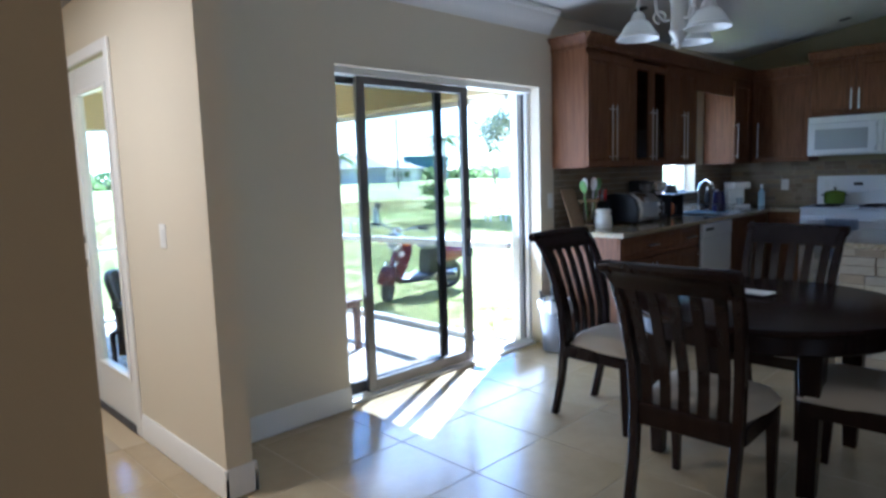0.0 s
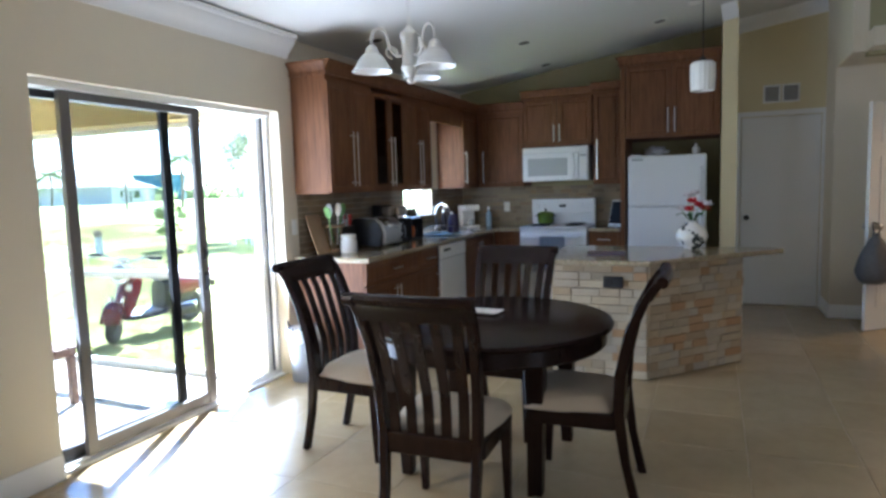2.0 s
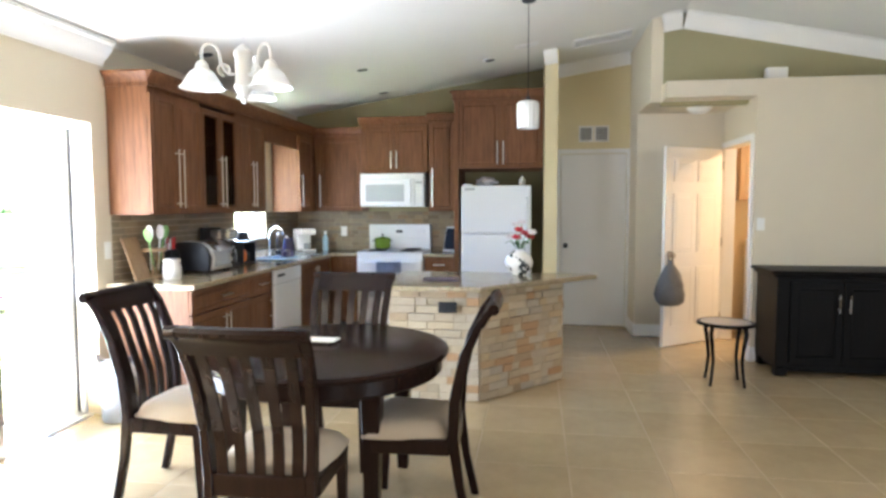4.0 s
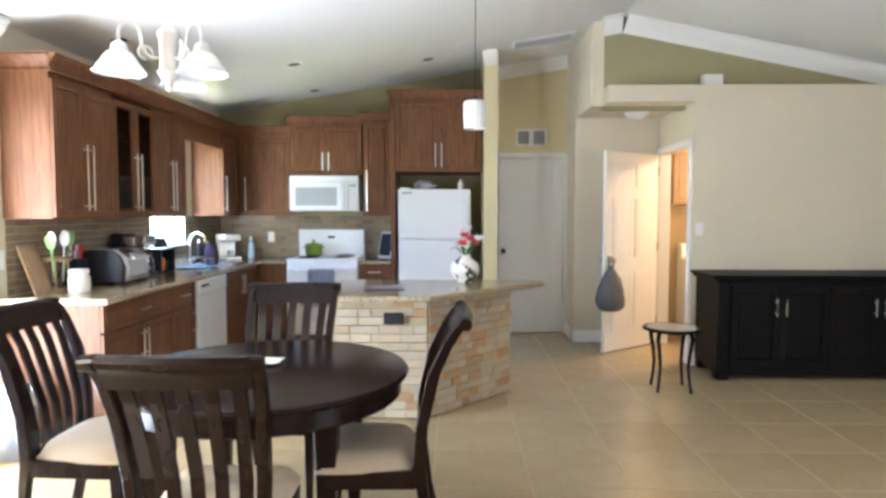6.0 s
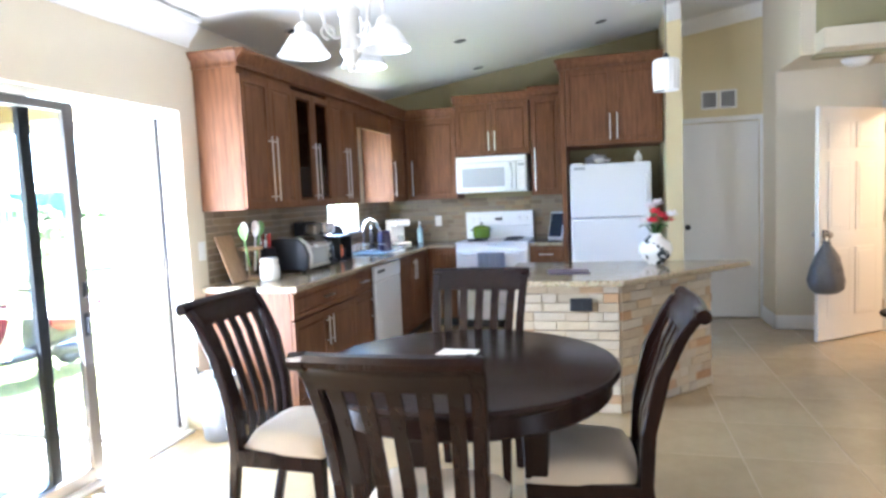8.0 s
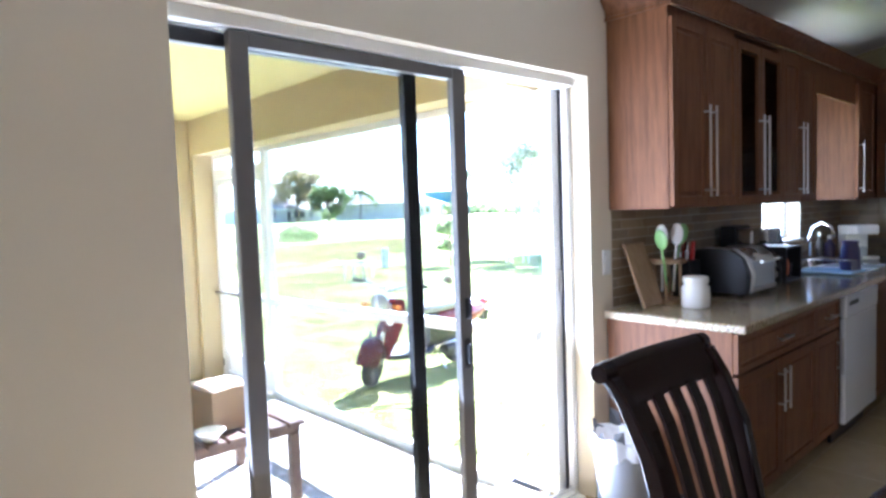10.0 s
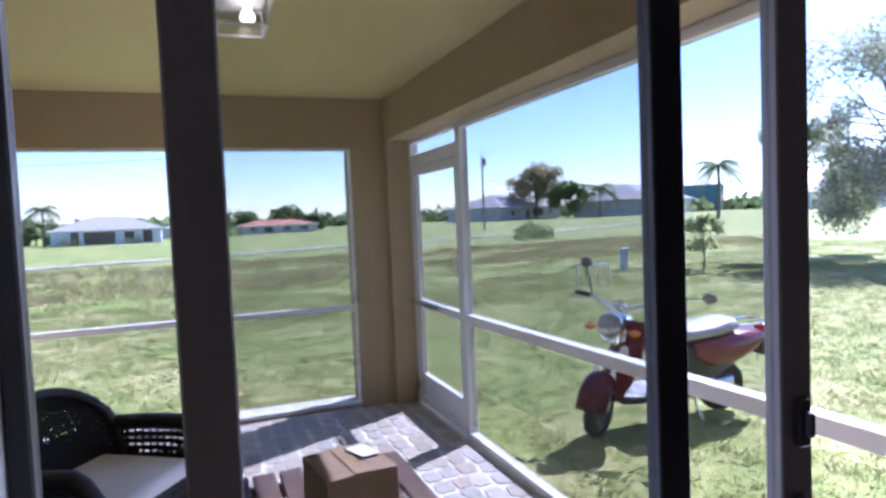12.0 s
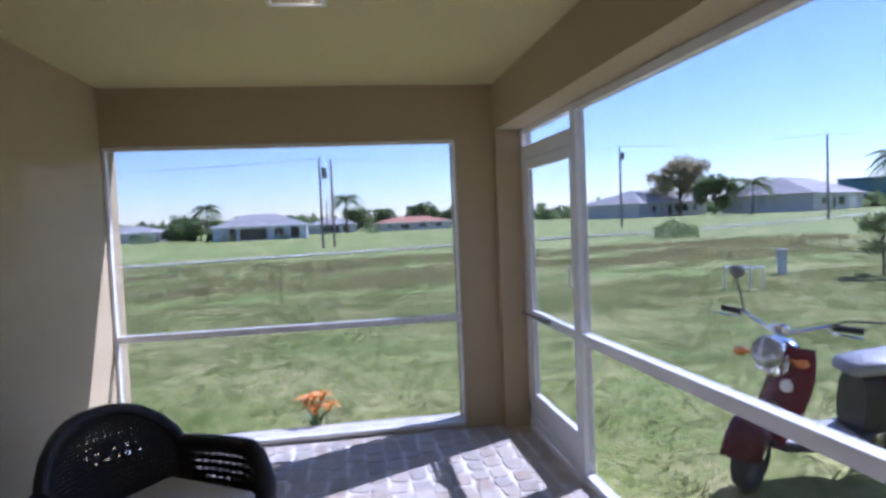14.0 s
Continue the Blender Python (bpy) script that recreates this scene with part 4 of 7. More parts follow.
def dining_chair(m, first=None):
    if first:
        return copy_thing(first, m)
    c = thing("dining_chair", "dark espresso slat-back dining chair with a beige seat", "chair", group="chairs round the dining table")
    back = [(-0.25, 0.0), (-0.205, 0.2), (-0.175, 0.42), (-0.185, 0.6), (-0.23, 0.8), (-0.29, 0.93), (-0.335, 0.992)]
    for s in (-1, 1):
        bm = bmesh.new()
        rings = []
        for k, (y, z) in enumerate(back):
            x = s * (0.192 + 0.04 * (z / 0.98) ** 2)
            w, d = 0.019, 0.024 if 0.2 < z < 0.9 else 0.019
            rings.append([bm.verts.new((x + a * w, y + b * d, z)) for a, b in ((-1, -1), (1, -1), (1, 1), (-1, 1))])
        for a, b in zip(rings, rings[1:]):
            for i in range(4):
                bm.faces.new((a[i], a[(i + 1) % 4], b[(i + 1) % 4], b[i]))
        bm.faces.new(rings[0][::-1]), bm.faces.new(rings[-1])
        bmesh.ops.bevel(bm, geom=bm.edges[:], offset=0.004, segments=1, affect="EDGES")
        rod((s * 0.213, -0.352, 1.0), (s * 0.256, -0.352, 0.998), 0.027, 0.024, 14, bm)
        part("back_post", bm, ESPRESSO, c)
        bm = bmesh.new()
        rings = [[bm.verts.new((s * 0.2 + a * w, 0.2 + b * w + dy, z)) for a, b in ((-1, -1), (1, -1), (1, 1), (-1, 1))] for z, w, dy in ((0, 0.014, 0.01), (0.2, 0.018, 0.003), (0.4, 0.022, 0))]
        for a, b in zip(rings, rings[1:]):
            for i in range(4):
                bm.faces.new((a[i], a[(i + 1) % 4], b[(i + 1) % 4], b[i]))
        bm.faces.new(rings[0][::-1]), bm.faces.new(rings[-1])
        part("front_leg", bm, ESPRESSO, c)
    # scrolled top rail
    n = 14
    bm = bmesh.new()
    prof = [(0.05, -0.085), (0.034, -0.045), (0.014, -0.02), (0.006, 0.0), (-0.002, 0.016), (-0.018, 0.023), (-0.034, 0.018), (-0.043, 0.002), (-0.038, -0.014), (-0.02, -0.022), (0.004, -0.05), (0.026, -0.09)]
    rings = []
    for i in range(n + 1):
        u = -1 + 2 * i / n
        bow = -0.014 * (1 - u * u)
        rings.append([bm.verts.new((u * 0.215, -0.334 + a + bow, 1.002 + b)) for a, b in prof])
    k = len(prof)
    for a, b in zip(rings, rings[1:]):
        for i in range(k):
            bm.faces.new((a[i], b[i], b[(i + 1) % k], a[(i + 1) % k]))
    bm.faces.new(rings[0]), bm.faces.new(rings[-1][::-1])
    bmesh.ops.recalc_face_normals(bm, faces=bm.faces[:])
    part("top_rail", bm, ESPRESSO, c, smooth=40)
    part("lower_rail", box(-0.183, -0.193, 0.345, 0.183, -0.168, 0.435, 0.004), ESPRESSO, c)
    for i in range(5):
        u = -0.82 + 1.64 * i / 4
        rows = [(-0.181, 0.43), (-0.181, 0.52), (-0.19, 0.6), (-0.226, 0.75), (-0.262, 0.86), (-0.294, 0.925)]
        bm = bmesh.new()
        rings = []
        for y, z in rows:
            x = u * (0.171 + 0.038 * (z / 0.98) ** 2)
            rings.append([bm.verts.new((x + a * 0.021, y + b * 0.006 - 0.01 * (1 - u * u) * (z > 0.6), z)) for a, b in ((-1, -1), (1, -1), (1, 1), (-1, 1))])
        for a, b in zip(rings, rings[1:]):
            for j in range(4):
                bm.faces.new((a[j], a[(j + 1) % 4], b[(j + 1) % 4], b[j]))
        bm.faces.new(rings[0][::-1]), bm.faces.new(rings[-1])
        part("back_slat", bm, ESPRESSO, c)
    part("seat_frame", boxes([(-0.215, 0.185, 0.35, 0.215, 0.215, 0.42), (-0.195, -0.166, 0.35, 0.195, -0.14, 0.42), (-0.222, -0.16, 0.35, -0.195, 0.185, 0.42), (0.195, -0.16, 0.35, 0.222, 0.185, 0.42)], 0.004), ESPRESSO, c)
    bm = bmesh.new()
    bmesh.ops.create_grid(bm, x_segments=12, y_segments=12, size=1)
    for v in bm.verts:
        x, y = v.co.x, v.co.y
        puff = (1 - x ** 6) * (1 - y ** 6)
        k_ = 1 - 0.07 * (x * x * y * y)
        v.co = Vector((x * k_ * (0.222 + 0.018 * y), 0.042 + y * k_ * 0.2, 0.428 + 0.062 * puff ** 0.5))
    edge = [e for e in bm.edges if e.is_boundary]
    ext = bmesh.ops.extrude_edge_only(bm, edges=edge)["geom"]
    for v in ext:
        if isinstance(v, bmesh.types.BMVert):
            v.co.z = 0.415
    part("seat_cushion", bm, CUSHION, c, "beige fabric seat", smooth=60)
    c.matrix_world = m
    return c


ch = dining_chair(pose(1.965, 3.18, 0.003, 0, 0, 1))
dining_chair(pose(1.212, 3.765, 0.003, 0, 0, -92), ch)
dining_chair(pose(1.865, 4.265, 0.003, 0, 0, 180), ch)
dining_chair(pose(2.445, 3.69, 0.003, 0, 0, 92), ch)

tb = thing("dining_table", "round dark espresso dining table with a glossy top", "table", 1.94, 3.83, 0.003)
part("tabletop", lathe([(0, 0.700), (0.6, 0.700), (0.615, 0.708), (0.62, 0.721), (0.612, 0.733), (0.6, 0.737), (0, 0.737)], 64), ESPRESSO, tb, smooth=30)
part("apron", lathe([(0.55, 0.623), (0.578, 0.623), (0.586, 0.633), (0.586, 0.700), (0.55, 0.700), (0.55, 0.623)], 48), ESPRESSO, tb, smooth=30)
for a in (45, 135, 225, 315):
    x, y = 0.46 * math.cos(radians(a)), 0.46 * math.sin(radians(a))
    bm = bmesh.new()
    rings = [[bm.verts.new((x + u * w, y + v * w, z)) for u, v in ((-1, -1), (1, -1), (1, 1), (-1, 1))] for z, w in ((0, 0.028), (0.3, 0.036), (0.6, 0.045), (0.700, 0.045))]
    for p, q in zip(rings, rings[1:]):
        for i in range(4):
            bm.faces.new((p[i], p[(i + 1) % 4], q[(i + 1) % 4], q[i]))
    bm.faces.new(rings[0][::-1]), bm.faces.new(rings[-1])
    bmesh.ops.bevel(bm, geom=bm.edges[:], offset=0.005, segments=1, affect="EDGES")
    part("leg", bm, ESPRESSO, tb)
nb = thing("napkin_holder", "small dark tray with white papers on the table", "tray", 1.895, 3.9, 0.7405, -10)
part("tray", box(-0.06, -0.045, 0, 0.06, 0.045, 0.012, 0.004), BLACK, nb)
for k in range(3):
    part("paper", moved(box(-0.08, -0.052, 0, 0.08, 0.052, 0.002, 0.0005), pose(0.006 * k, -0.005 * k, 0.0125 + 0.0028 * k, 0, 0, 4 * k)), PAPER, nb)

# ---- chandelier, pendant, downlights ----
cl = thing("chandelier", "white three-arm chandelier with frosted bell shades", "chandelier", 1.42, 4.08, 1.99)
hub = [(0, 0), (0.012, 0.0), (0.018, 0.02), (0.012, 0.03), (0.03, 0.05), (0.045, 0.075), (0.05, 0.09), (0.042, 0.1), (0.042, 0.24), (0.05, 0.25), (0.05, 0.27), (0.03, 0.29), (0.012, 0.31), (0.0, 0.315)]
part("hub", lathe(hub, 20), WHITEMETAL, cl, smooth=40)
for k in range(3):
    a = radians(216 + 120 * k)
    u = Vector((math.cos(a), math.sin(a), 0))
    arm = part("arm", tube([u * r + Vector((0, 0, z)) for r, z in [(0.042, 0.15), (0.075, 0.145), (0.1, 0.165), (0.115, 0.2)] + [(0.165 - 0.045 * math.cos(q * math.pi / 8), 0.24 + 0.055 * math.sin(q * math.pi / 8)) for q in range(9)] + [(0.21, 0.2)]], 0.008, 8), WHITEMETAL, cl, smooth=60)
    part("scroll", tube([u * (0.1 + 0.03 * math.cos(t)) + Vector((0, 0, 0.165 + 0.03 * math.sin(t))) for t in [0.4 * i - 1.6 for i in range(14)]], 0.006, 6), WHITEMETAL, arm, smooth=60)
    c = u * 0.21
    part("socket_cup", lathe([(0, 0.205), (0.015, 0.203), (0.03, 0.19), (0.038, 0.165), (0.036, 0.15), (0, 0.15)], 16, c.x, c.y), WHITEMETAL, arm, smooth=40)
    part("shade", lathe([(0.034, 0.158), (0.052, 0.15), (0.07, 0.13), (0.084, 0.105), (0.096, 0.088), (0.1, 0.083), (0.099, 0.079), (0.108, 0.07), (0.115, 0.062), (0.111, 0.06), (0.094, 0.076), (0.079, 0.102), (0.065, 0.127), (0.048, 0.146), (0.03, 0.154)], 28, c.x, c.y), SHADE, arm, "frosted glass bell shade", smooth=50)
zc = ceil_z(1.42) - 1.99
bm = bmesh.new()
for i in range(int((zc - 0.34) / 0.028)):
    z = 0.325 + i * 0.028
    t = [(0.009 * math.cos(q), 0, z + 0.017 * math.sin(q)) for q in [j * math.pi / 4 for j in range(8)]]
    if i % 2:
        t = [(y, x, w) for x, y, w in t]
    tube(t, 0.0025, 5, bm, closed=True)
part("chain", bm, WHITEMETAL, cl)
part("canopy", lathe([(0, zc - 0.045), (0.02, zc - 0.04), (0.06, zc - 0.015), (0.065, zc + 0.005), (0, zc + 0.005)], 20), WHITEMETAL, cl, smooth=40)

pl = thing("pendant_lamp", "small pendant lamp with a ribbed white glass shade", "lamp", 2.91, 5.87, 2.045)
bm = lathe([(0.075, 0.0), (0.08, 0.0), (0.085, 0.1), (0.083, 0.19), (0.07, 0.205), (0.02, 0.21), (0.02, 0.205), (0.066, 0.2), (0.078, 0.188), (0.08, 0.1), (0.075, 0.0)], 64)
for v in bm.verts:
    a = math.atan2(v.co.y, v.co.x)
    k = 1 + 0.035 * math.sin(16 * a)
    v.co.x, v.co.y = v.co.x * k, v.co.y * k
part("shade", bm, SHADE, pl, smooth=60)
part("cord", rod((0, 0, 0.22), (0, 0, ceil_z(2.91) - 2.045 - 0.03), 0.004, n=6), BLACK, pl)
part("cap", lathe([(0, 0.25), (0.012, 0.245), (0.022, 0.215), (0, 0.205)], 14), BLACK, pl)
hh = ceil_z(2.91) - 2.045
part("canopy", lathe([(0, hh - 0.03), (0.05, hh - 0.02), (0.06, hh + 0.005), (0, hh + 0.005)], 18), BLACK, pl)


def downlight(x, y):
    d = thing("recessed_downlight", "dark recessed ceiling downlight", "ceiling light", group="recessed lights in the kitchen ceiling")
    part("trim_ring", lathe([(0.055, -0.001), (0.07, -0.006), (0.075, -0.002), (0.075, 0.004), (0.055, 0.004)], 24), CEIL, d)
    part("baffle", lathe([(0.055, -0.002), (0.045, 0.001), (0, 0.001)], 24), BLACK, d)
    d.matrix_world = Matrix.Translation((x, y, ceil_z(x) - 0.003)) @ Euler((0, -math.atan(SLOPE), 0)).to_matrix().to_4x4()


for x, y in ((1.287, 6.93), (2.487, 7.56), (1.212, 8.11), (0.4, 5.56)):
    downlight(x, y)


def ceiling_vent(x, y, w, h):
    v = thing("ceiling_vent", "white slatted air vent on the sloped ceiling", "vent")
    part("frame", boxes([(-w / 2, -h / 2, -0.012, w / 2, -h / 2 + 0.025, 0), (-w / 2, h / 2 - 0.025, -0.012, w / 2, h / 2, 0), (-w / 2, -h / 2 + 0.025, -0.012, -w / 2 + 0.025, h / 2 - 0.025, 0), (w / 2 - 0.025, -h / 2 + 0.025, -0.012, w / 2, h / 2 - 0.025, 0)], 0.002), TRIM, v)
    part("backing", box(-w / 2 + 0.02, -h / 2 + 0.02, -0.003, w / 2 - 0.02, h / 2 - 0.02, -0.001), BLACK, v)
    n = int((h - 0.05) / 0.022)
    for k in range(n):
        yy = -h / 2 + 0.035 + k * 0.022
        part("slat", moved(box(-w / 2 + 0.025, -0.008, -0.0008, w / 2 - 0.025, 0.008, 0.0008), pose(0, yy, -0.008, 35)), TRIM, v)
    v.matrix_world = Matrix.Translation((x, y, ceil_z(x) - 0.004)) @ Euler((0, -math.atan(SLOPE), 0)).to_matrix().to_4x4()


ceiling_vent(3.64, 7.57, 0.62, 0.32)
ceiling_vent(2.87, 7.23, 0.24, 0.12)
rv = thing("wall_vent", "white double return air grille above the pantry door", "vent", 3.47, 8.52, 2.19)
for x0 in (0.0, 0.18):
    fr_ = part("frame", boxes([(x0, -0.012, 0, x0 + 0.17, 0, 0.02), (x0, -0.012, 0.17, x0 + 0.17, 0, 0.19), (x0, -0.012, 0.02, x0 + 0.02, 0, 0.17), (x0 + 0.15, -0.012, 0.02, x0 + 0.17, 0, 0.17)], 0.002), TRIM, rv)
    part("backing", box(x0 + 0.018, -0.003, 0.018, x0 + 0.152, -0.001, 0.172), BLACK, fr_)
    for k in range(8):
        part("slat", moved(box(x0 + 0.02, -0.006, -0.0007, x0 + 0.15, 0.006, 0.0007), pose(0, -0.007, 0.03 + k * 0.0185, 40)), TRIM, fr_)
fx = thing("ceiling_fixture", "small white round ceiling light under the ledge", "ceiling light", 4.6, 7.6, 2.425)
part("dome", lathe([(0, -0.06), (0.06, -0.055), (0.1, -0.035), (0.115, -0.01), (0.0, -0.008)], 24), SHADE, fx, smooth=60)
part("rim", lathe([(0.12, -0.012), (0.125, 0), (0.12, 0.004), (0.1, 0.004), (0.1, -0.012), (0.12, -0.012)], 24), TRIM, fx, smooth=40)
bx = thing("speaker_box", "small white box standing on the plant ledge", "box", 5.14, 7.08, 2.583)
part("case", box(-0.09, -0.04, 0, 0.09, 0.04, 0.11, 0.006), TRIM, bx)
part("front_panel", box(-0.08, -0.045, 0.01, 0.08, -0.04, 0.1, 0.002), PAPER, bx)

# ---- buffet, stool ----
bf = thing("buffet", "long black wooden buffet with double doors", "sideboard", 4.98, 6.925, 0.003)
BW, BD = 2.66, 0.5
part("top", box(-0.06, -BD - 0.05, 0.868, BW + 0.06, 0.0, 0.895, 0.008), BLACKWOOD, bf)
part("cornice", box(-0.035, -BD - 0.03, 0.838, BW + 0.035, -0.002, 0.867, 0.012), BLACKWOOD, bf)
part("body", box(0, -BD, 0.08, BW, -0.004, 0.837, 0.004), BLACKWOOD, bf)
part("plinth", box(0.03, -BD + 0.02, 0.04, BW - 0.03, -0.02, 0.079), BLACKWOOD, bf)
for x in (0.0, BW - 0.1):
    part("foot", prism([(x, -BD - 0.01), (x + 0.1, -BD - 0.01), (x + 0.1, -BD + 0.09), (x, -BD + 0.09)], 0.0, 0.079, bev=0.01), BLACKWOOD, bf)
    part("foot", prism([(x, -0.1), (x + 0.1, -0.1), (x + 0.1, -0.01), (x, -0.01)], 0.0, 0.079, bev=0.01), BLACKWOOD, bf)
dwid = (BW - 0.2) / 6
for k in range(6):
    x0 = 0.1 + k * dwid
    d = part("door", moved(shaker(dwid - 0.008, 0.68, 0.02, 0.07), Matrix.Translation((x0 + 0.004, -BD - 0.001, 0.12))), BLACKWOOD, bf)
    hx = x0 + (dwid - 0.04 if k % 2 == 0 else 0.04)
    bar_handle(d, hx, 0.55, 0.7, -BD - 0.02)
stl = thing("stool", "small round black side table with bowed legs", "side table", 4.5, 6.15, 0.003)
part("top", lathe([(0, 0.475), (0.2, 0.475), (0.22, 0.48), (0.224, 0.492), (0.218, 0.503), (0.2, 0.505), (0.195, 0.5), (0, 0.5)], 36), BLACKWOOD, stl, smooth=40)
part("glass_top", lathe([(0, 0.5005), (0.19, 0.5005), (0.19, 0.504), (0, 0.504)], 36), APPG, stl)
for a in (40, 130, 220, 310):
    u = Vector((math.cos(radians(a)), math.sin(radians(a)), 0))
    part("leg", tube([u * r + Vector((0, 0, z)) for r, z in ((0.17, 0.48), (0.185, 0.42), (0.165, 0.32), (0.15, 0.2), (0.165, 0.08), (0.18, 0.0))], [0.018, 0.017, 0.015, 0.013, 0.012, 0.013], 8), BLACKWOOD, stl, smooth=60)

# ---- hallway ceiling lamp ----
area("hall_lamp_light", look((-0.1, 0.6, 2.47), (-0.1, 0.6, 0)), 0.3, 0.3, 4.4, (1.0, 0.82, 0.6))
hlp = thing("hall_lamp", "warm round hallway ceiling lamp, lit", "ceiling light", -0.1, 0.6, 2.557)
part("dome", lathe([(0, -0.07), (0.09, -0.06), (0.14, -0.03), (0.15, 0.0), (0, 0.0)], 24), glow("warm_hall_dome", (1.0, 0.82, 0.6), 1.0), hlp, smooth=60)

# ---- laundry room seen through the open door ----
area("laundry_lamp_light", look((5.9, 7.8, 2.35), (5.9, 7.8, 0)), 0.3, 0.3, 1.1, (1.0, 0.68, 0.36))
lp = thing("ceiling_lamp", "warm glowing round laundry ceiling lamp", "ceiling light", 5.9, 7.8, 2.425)
part("dome", lathe([(0, -0.05), (0.08, -0.045), (0.13, -0.02), (0.14, 0.0), (0, 0.003)], 24), glow("warm_dome", (1.0, 0.6, 0.25), 0.6), lp, smooth=60)
wm = thing("washing_machine", "white top-loading washing machine", "washing machine", 5.35, 8.5, 0.003)
part("body", box(0, -0.66, 0.02, 0.66, 0, 0.9, 0.012), APPL, wm)
part("lid", box(0.05, -0.6, 0.901, 0.61, -0.16, 0.915, 0.005), APPL, wm)
part("console", box(0, -0.13, 0.9, 0.66, 0, 1.06, 0.012), APPL, wm)
part("knob", rod((0.5, -0.131, 0.99), (0.5, -0.155, 0.99), 0.03, 0.026, 16), NICKEL, wm)
cabinet("laundry_cabinet", "pale wooden wall cabinet above the washer", 0.9, 0.6, 0.3, [(gap, 0.447, 0.01, 0.59, 1), (0.453, 0.897, 0.01, 0.59, -1)], pose(5.2, 8.54, 1.5), hl=0.12, material=PALEWOOD)

# ---- things on the counters ----
CZ = 0.901


def bottle(name, label, x, y, z, r, h, material, cap):
    b = thing(name, label, "bottle", x, y, z)
    part("body", lathe([(0, 0), (r, 0.003), (r, h * 0.6), (r * 0.8, h * 0.7), (r * 0.35, h * 0.8), (r * 0.35, h * 0.88), (0, h * 0.88)], 18), material, b, smooth=50)
    part("cap", lathe([(0, h * 0.86), (r * 0.42, h * 0.86), (r * 0.42, h), (0, h)], 14), cap, b, smooth=40)
    return b


ol = thing("outlet", "white wall outlet beside the counter end", "outlet", 0.0, 4.87, 1.13)
part("cover_plate", box(0, -0.035, -0.06, 0.006, 0.035, 0.06, 0.003), TRIM, ol)
part("rocker", box(0.005, -0.016, -0.034, 0.009, 0.016, 0.034, 0.002), TRIM, ol)
for x, z in ((0.6, 1.13), (1.97, 1.13)):
    ol = thing("outlet", "white electrical outlet in the stone backsplash", "outlet", x, 8.482, z, group="backsplash outlets")
    part("cover_plate", box(-0.038, -0.006, -0.06, 0.038, 0.002, 0.06, 0.003), TRIM, ol)
    part("socket", box(-0.017, -0.009, 0.008, 0.017, -0.005, 0.04, 0.002), TRIM, ol)
    part("socket", box(-0.017, -0.009, -0.04, 0.017, -0.005, -0.008, 0.002), TRIM, ol)

cb = thing("cutting_board", "wooden cutting board leaning on the backsplash", "cutting board", 0.14, 5.03, CZ, 90)
part("board", moved(box(-0.06, -0.007, 0, 0.13, 0.007, 0.33, 0.006), pose(0, 0, 0, -20)), PALEWOOD, cb)
uh = thing("utensil_holder", "round two-tier utensil stand with green spatulas", "utensil holder", 0.13, 5.22, CZ)
part("base", lathe([(0, 0), (0.075, 0.0), (0.08, 0.012), (0.075, 0.022), (0, 0.022)], 22), PALEWOOD, uh, smooth=40)
part("tier", lathe([(0.05, 0.2), (0.085, 0.2), (0.09, 0.212), (0.085, 0.225), (0.05, 0.225), (0.05, 0.2)], 22), PALEWOOD, uh, smooth=40)
for a in (20, 110, 200, 290):
    x, y = 0.06 * math.cos(radians(a)), 0.06 * math.sin(radians(a))
    part("post", rod((x, y, 0.02), (x, y, 0.2), 0.008, n=8), PALEWOOD, uh)
for name, x, y, ang, mt in (("spatula", 0.02, -0.04, 22, GREENP), ("turner", -0.02, -0.02, 10, WHITEMETAL), ("ladle", 0.03, 0.0, 3, WHITEMETAL), ("spoon", 0.0, 0.045, -10, GREENP), ("server", -0.03, 0.03, -20, BLACK)):
    t = part(name, moved(rod((0, 0, 0), (0, 0, 0.25), 0.006, n=8), pose(x, y, 0.06, ang, 6)), mt, uh)
    part("blade", moved(ball((0, 0, 0.29), 0.034, 0.007, 0.055, seg=14, rings=8), pose(x, y, 0.06, ang, 6)), mt, t)
cn = thing("canister", "white ceramic canister with a lid", "canister", 0.3, 5.17, CZ)
part("body", lathe([(0, 0), (0.06, 0), (0.066, 0.01), (0.066, 0.095), (0.056, 0.108), (0.056, 0.12), (0, 0.12)], 24), CERAMIC, cn, smooth=40)
part("lid", lathe([(0, 0.15), (0.05, 0.149), (0.06, 0.145), (0.061, 0.121), (0, 0.121)], 24), WHITEMETAL, cn, smooth=40)
kn = thing("knife_block", "black knife block with red handled utensils", "knife block", 0.13, 5.42, CZ)
part("block", moved(box(-0.05, -0.06, 0, 0.05, 0.06, 0.2, 0.008), pose(0, 0, 0, 0, 0)), BLACK, kn)
for k in range(4):
    part("handle", moved(box(-0.009, -0.012, 0, 0.009, 0.012, 0.1, 0.004), pose(-0.03 + 0.02 * k, -0.02 + 0.02 * (k % 2), 0.201, -12, 0)), REDP if k % 2 else STEEL, kn)
to = thing("toaster_oven", "rounded steel toaster oven with black ends", "toaster oven", 0.23, 5.76, CZ, 90)
side = [(-0.16, 0.02), (-0.17, 0.12), (-0.14, 0.2), (-0.08, 0.245), (0.06, 0.25), (0.13, 0.235), (0.15, 0.18), (0.15, 0.02)]


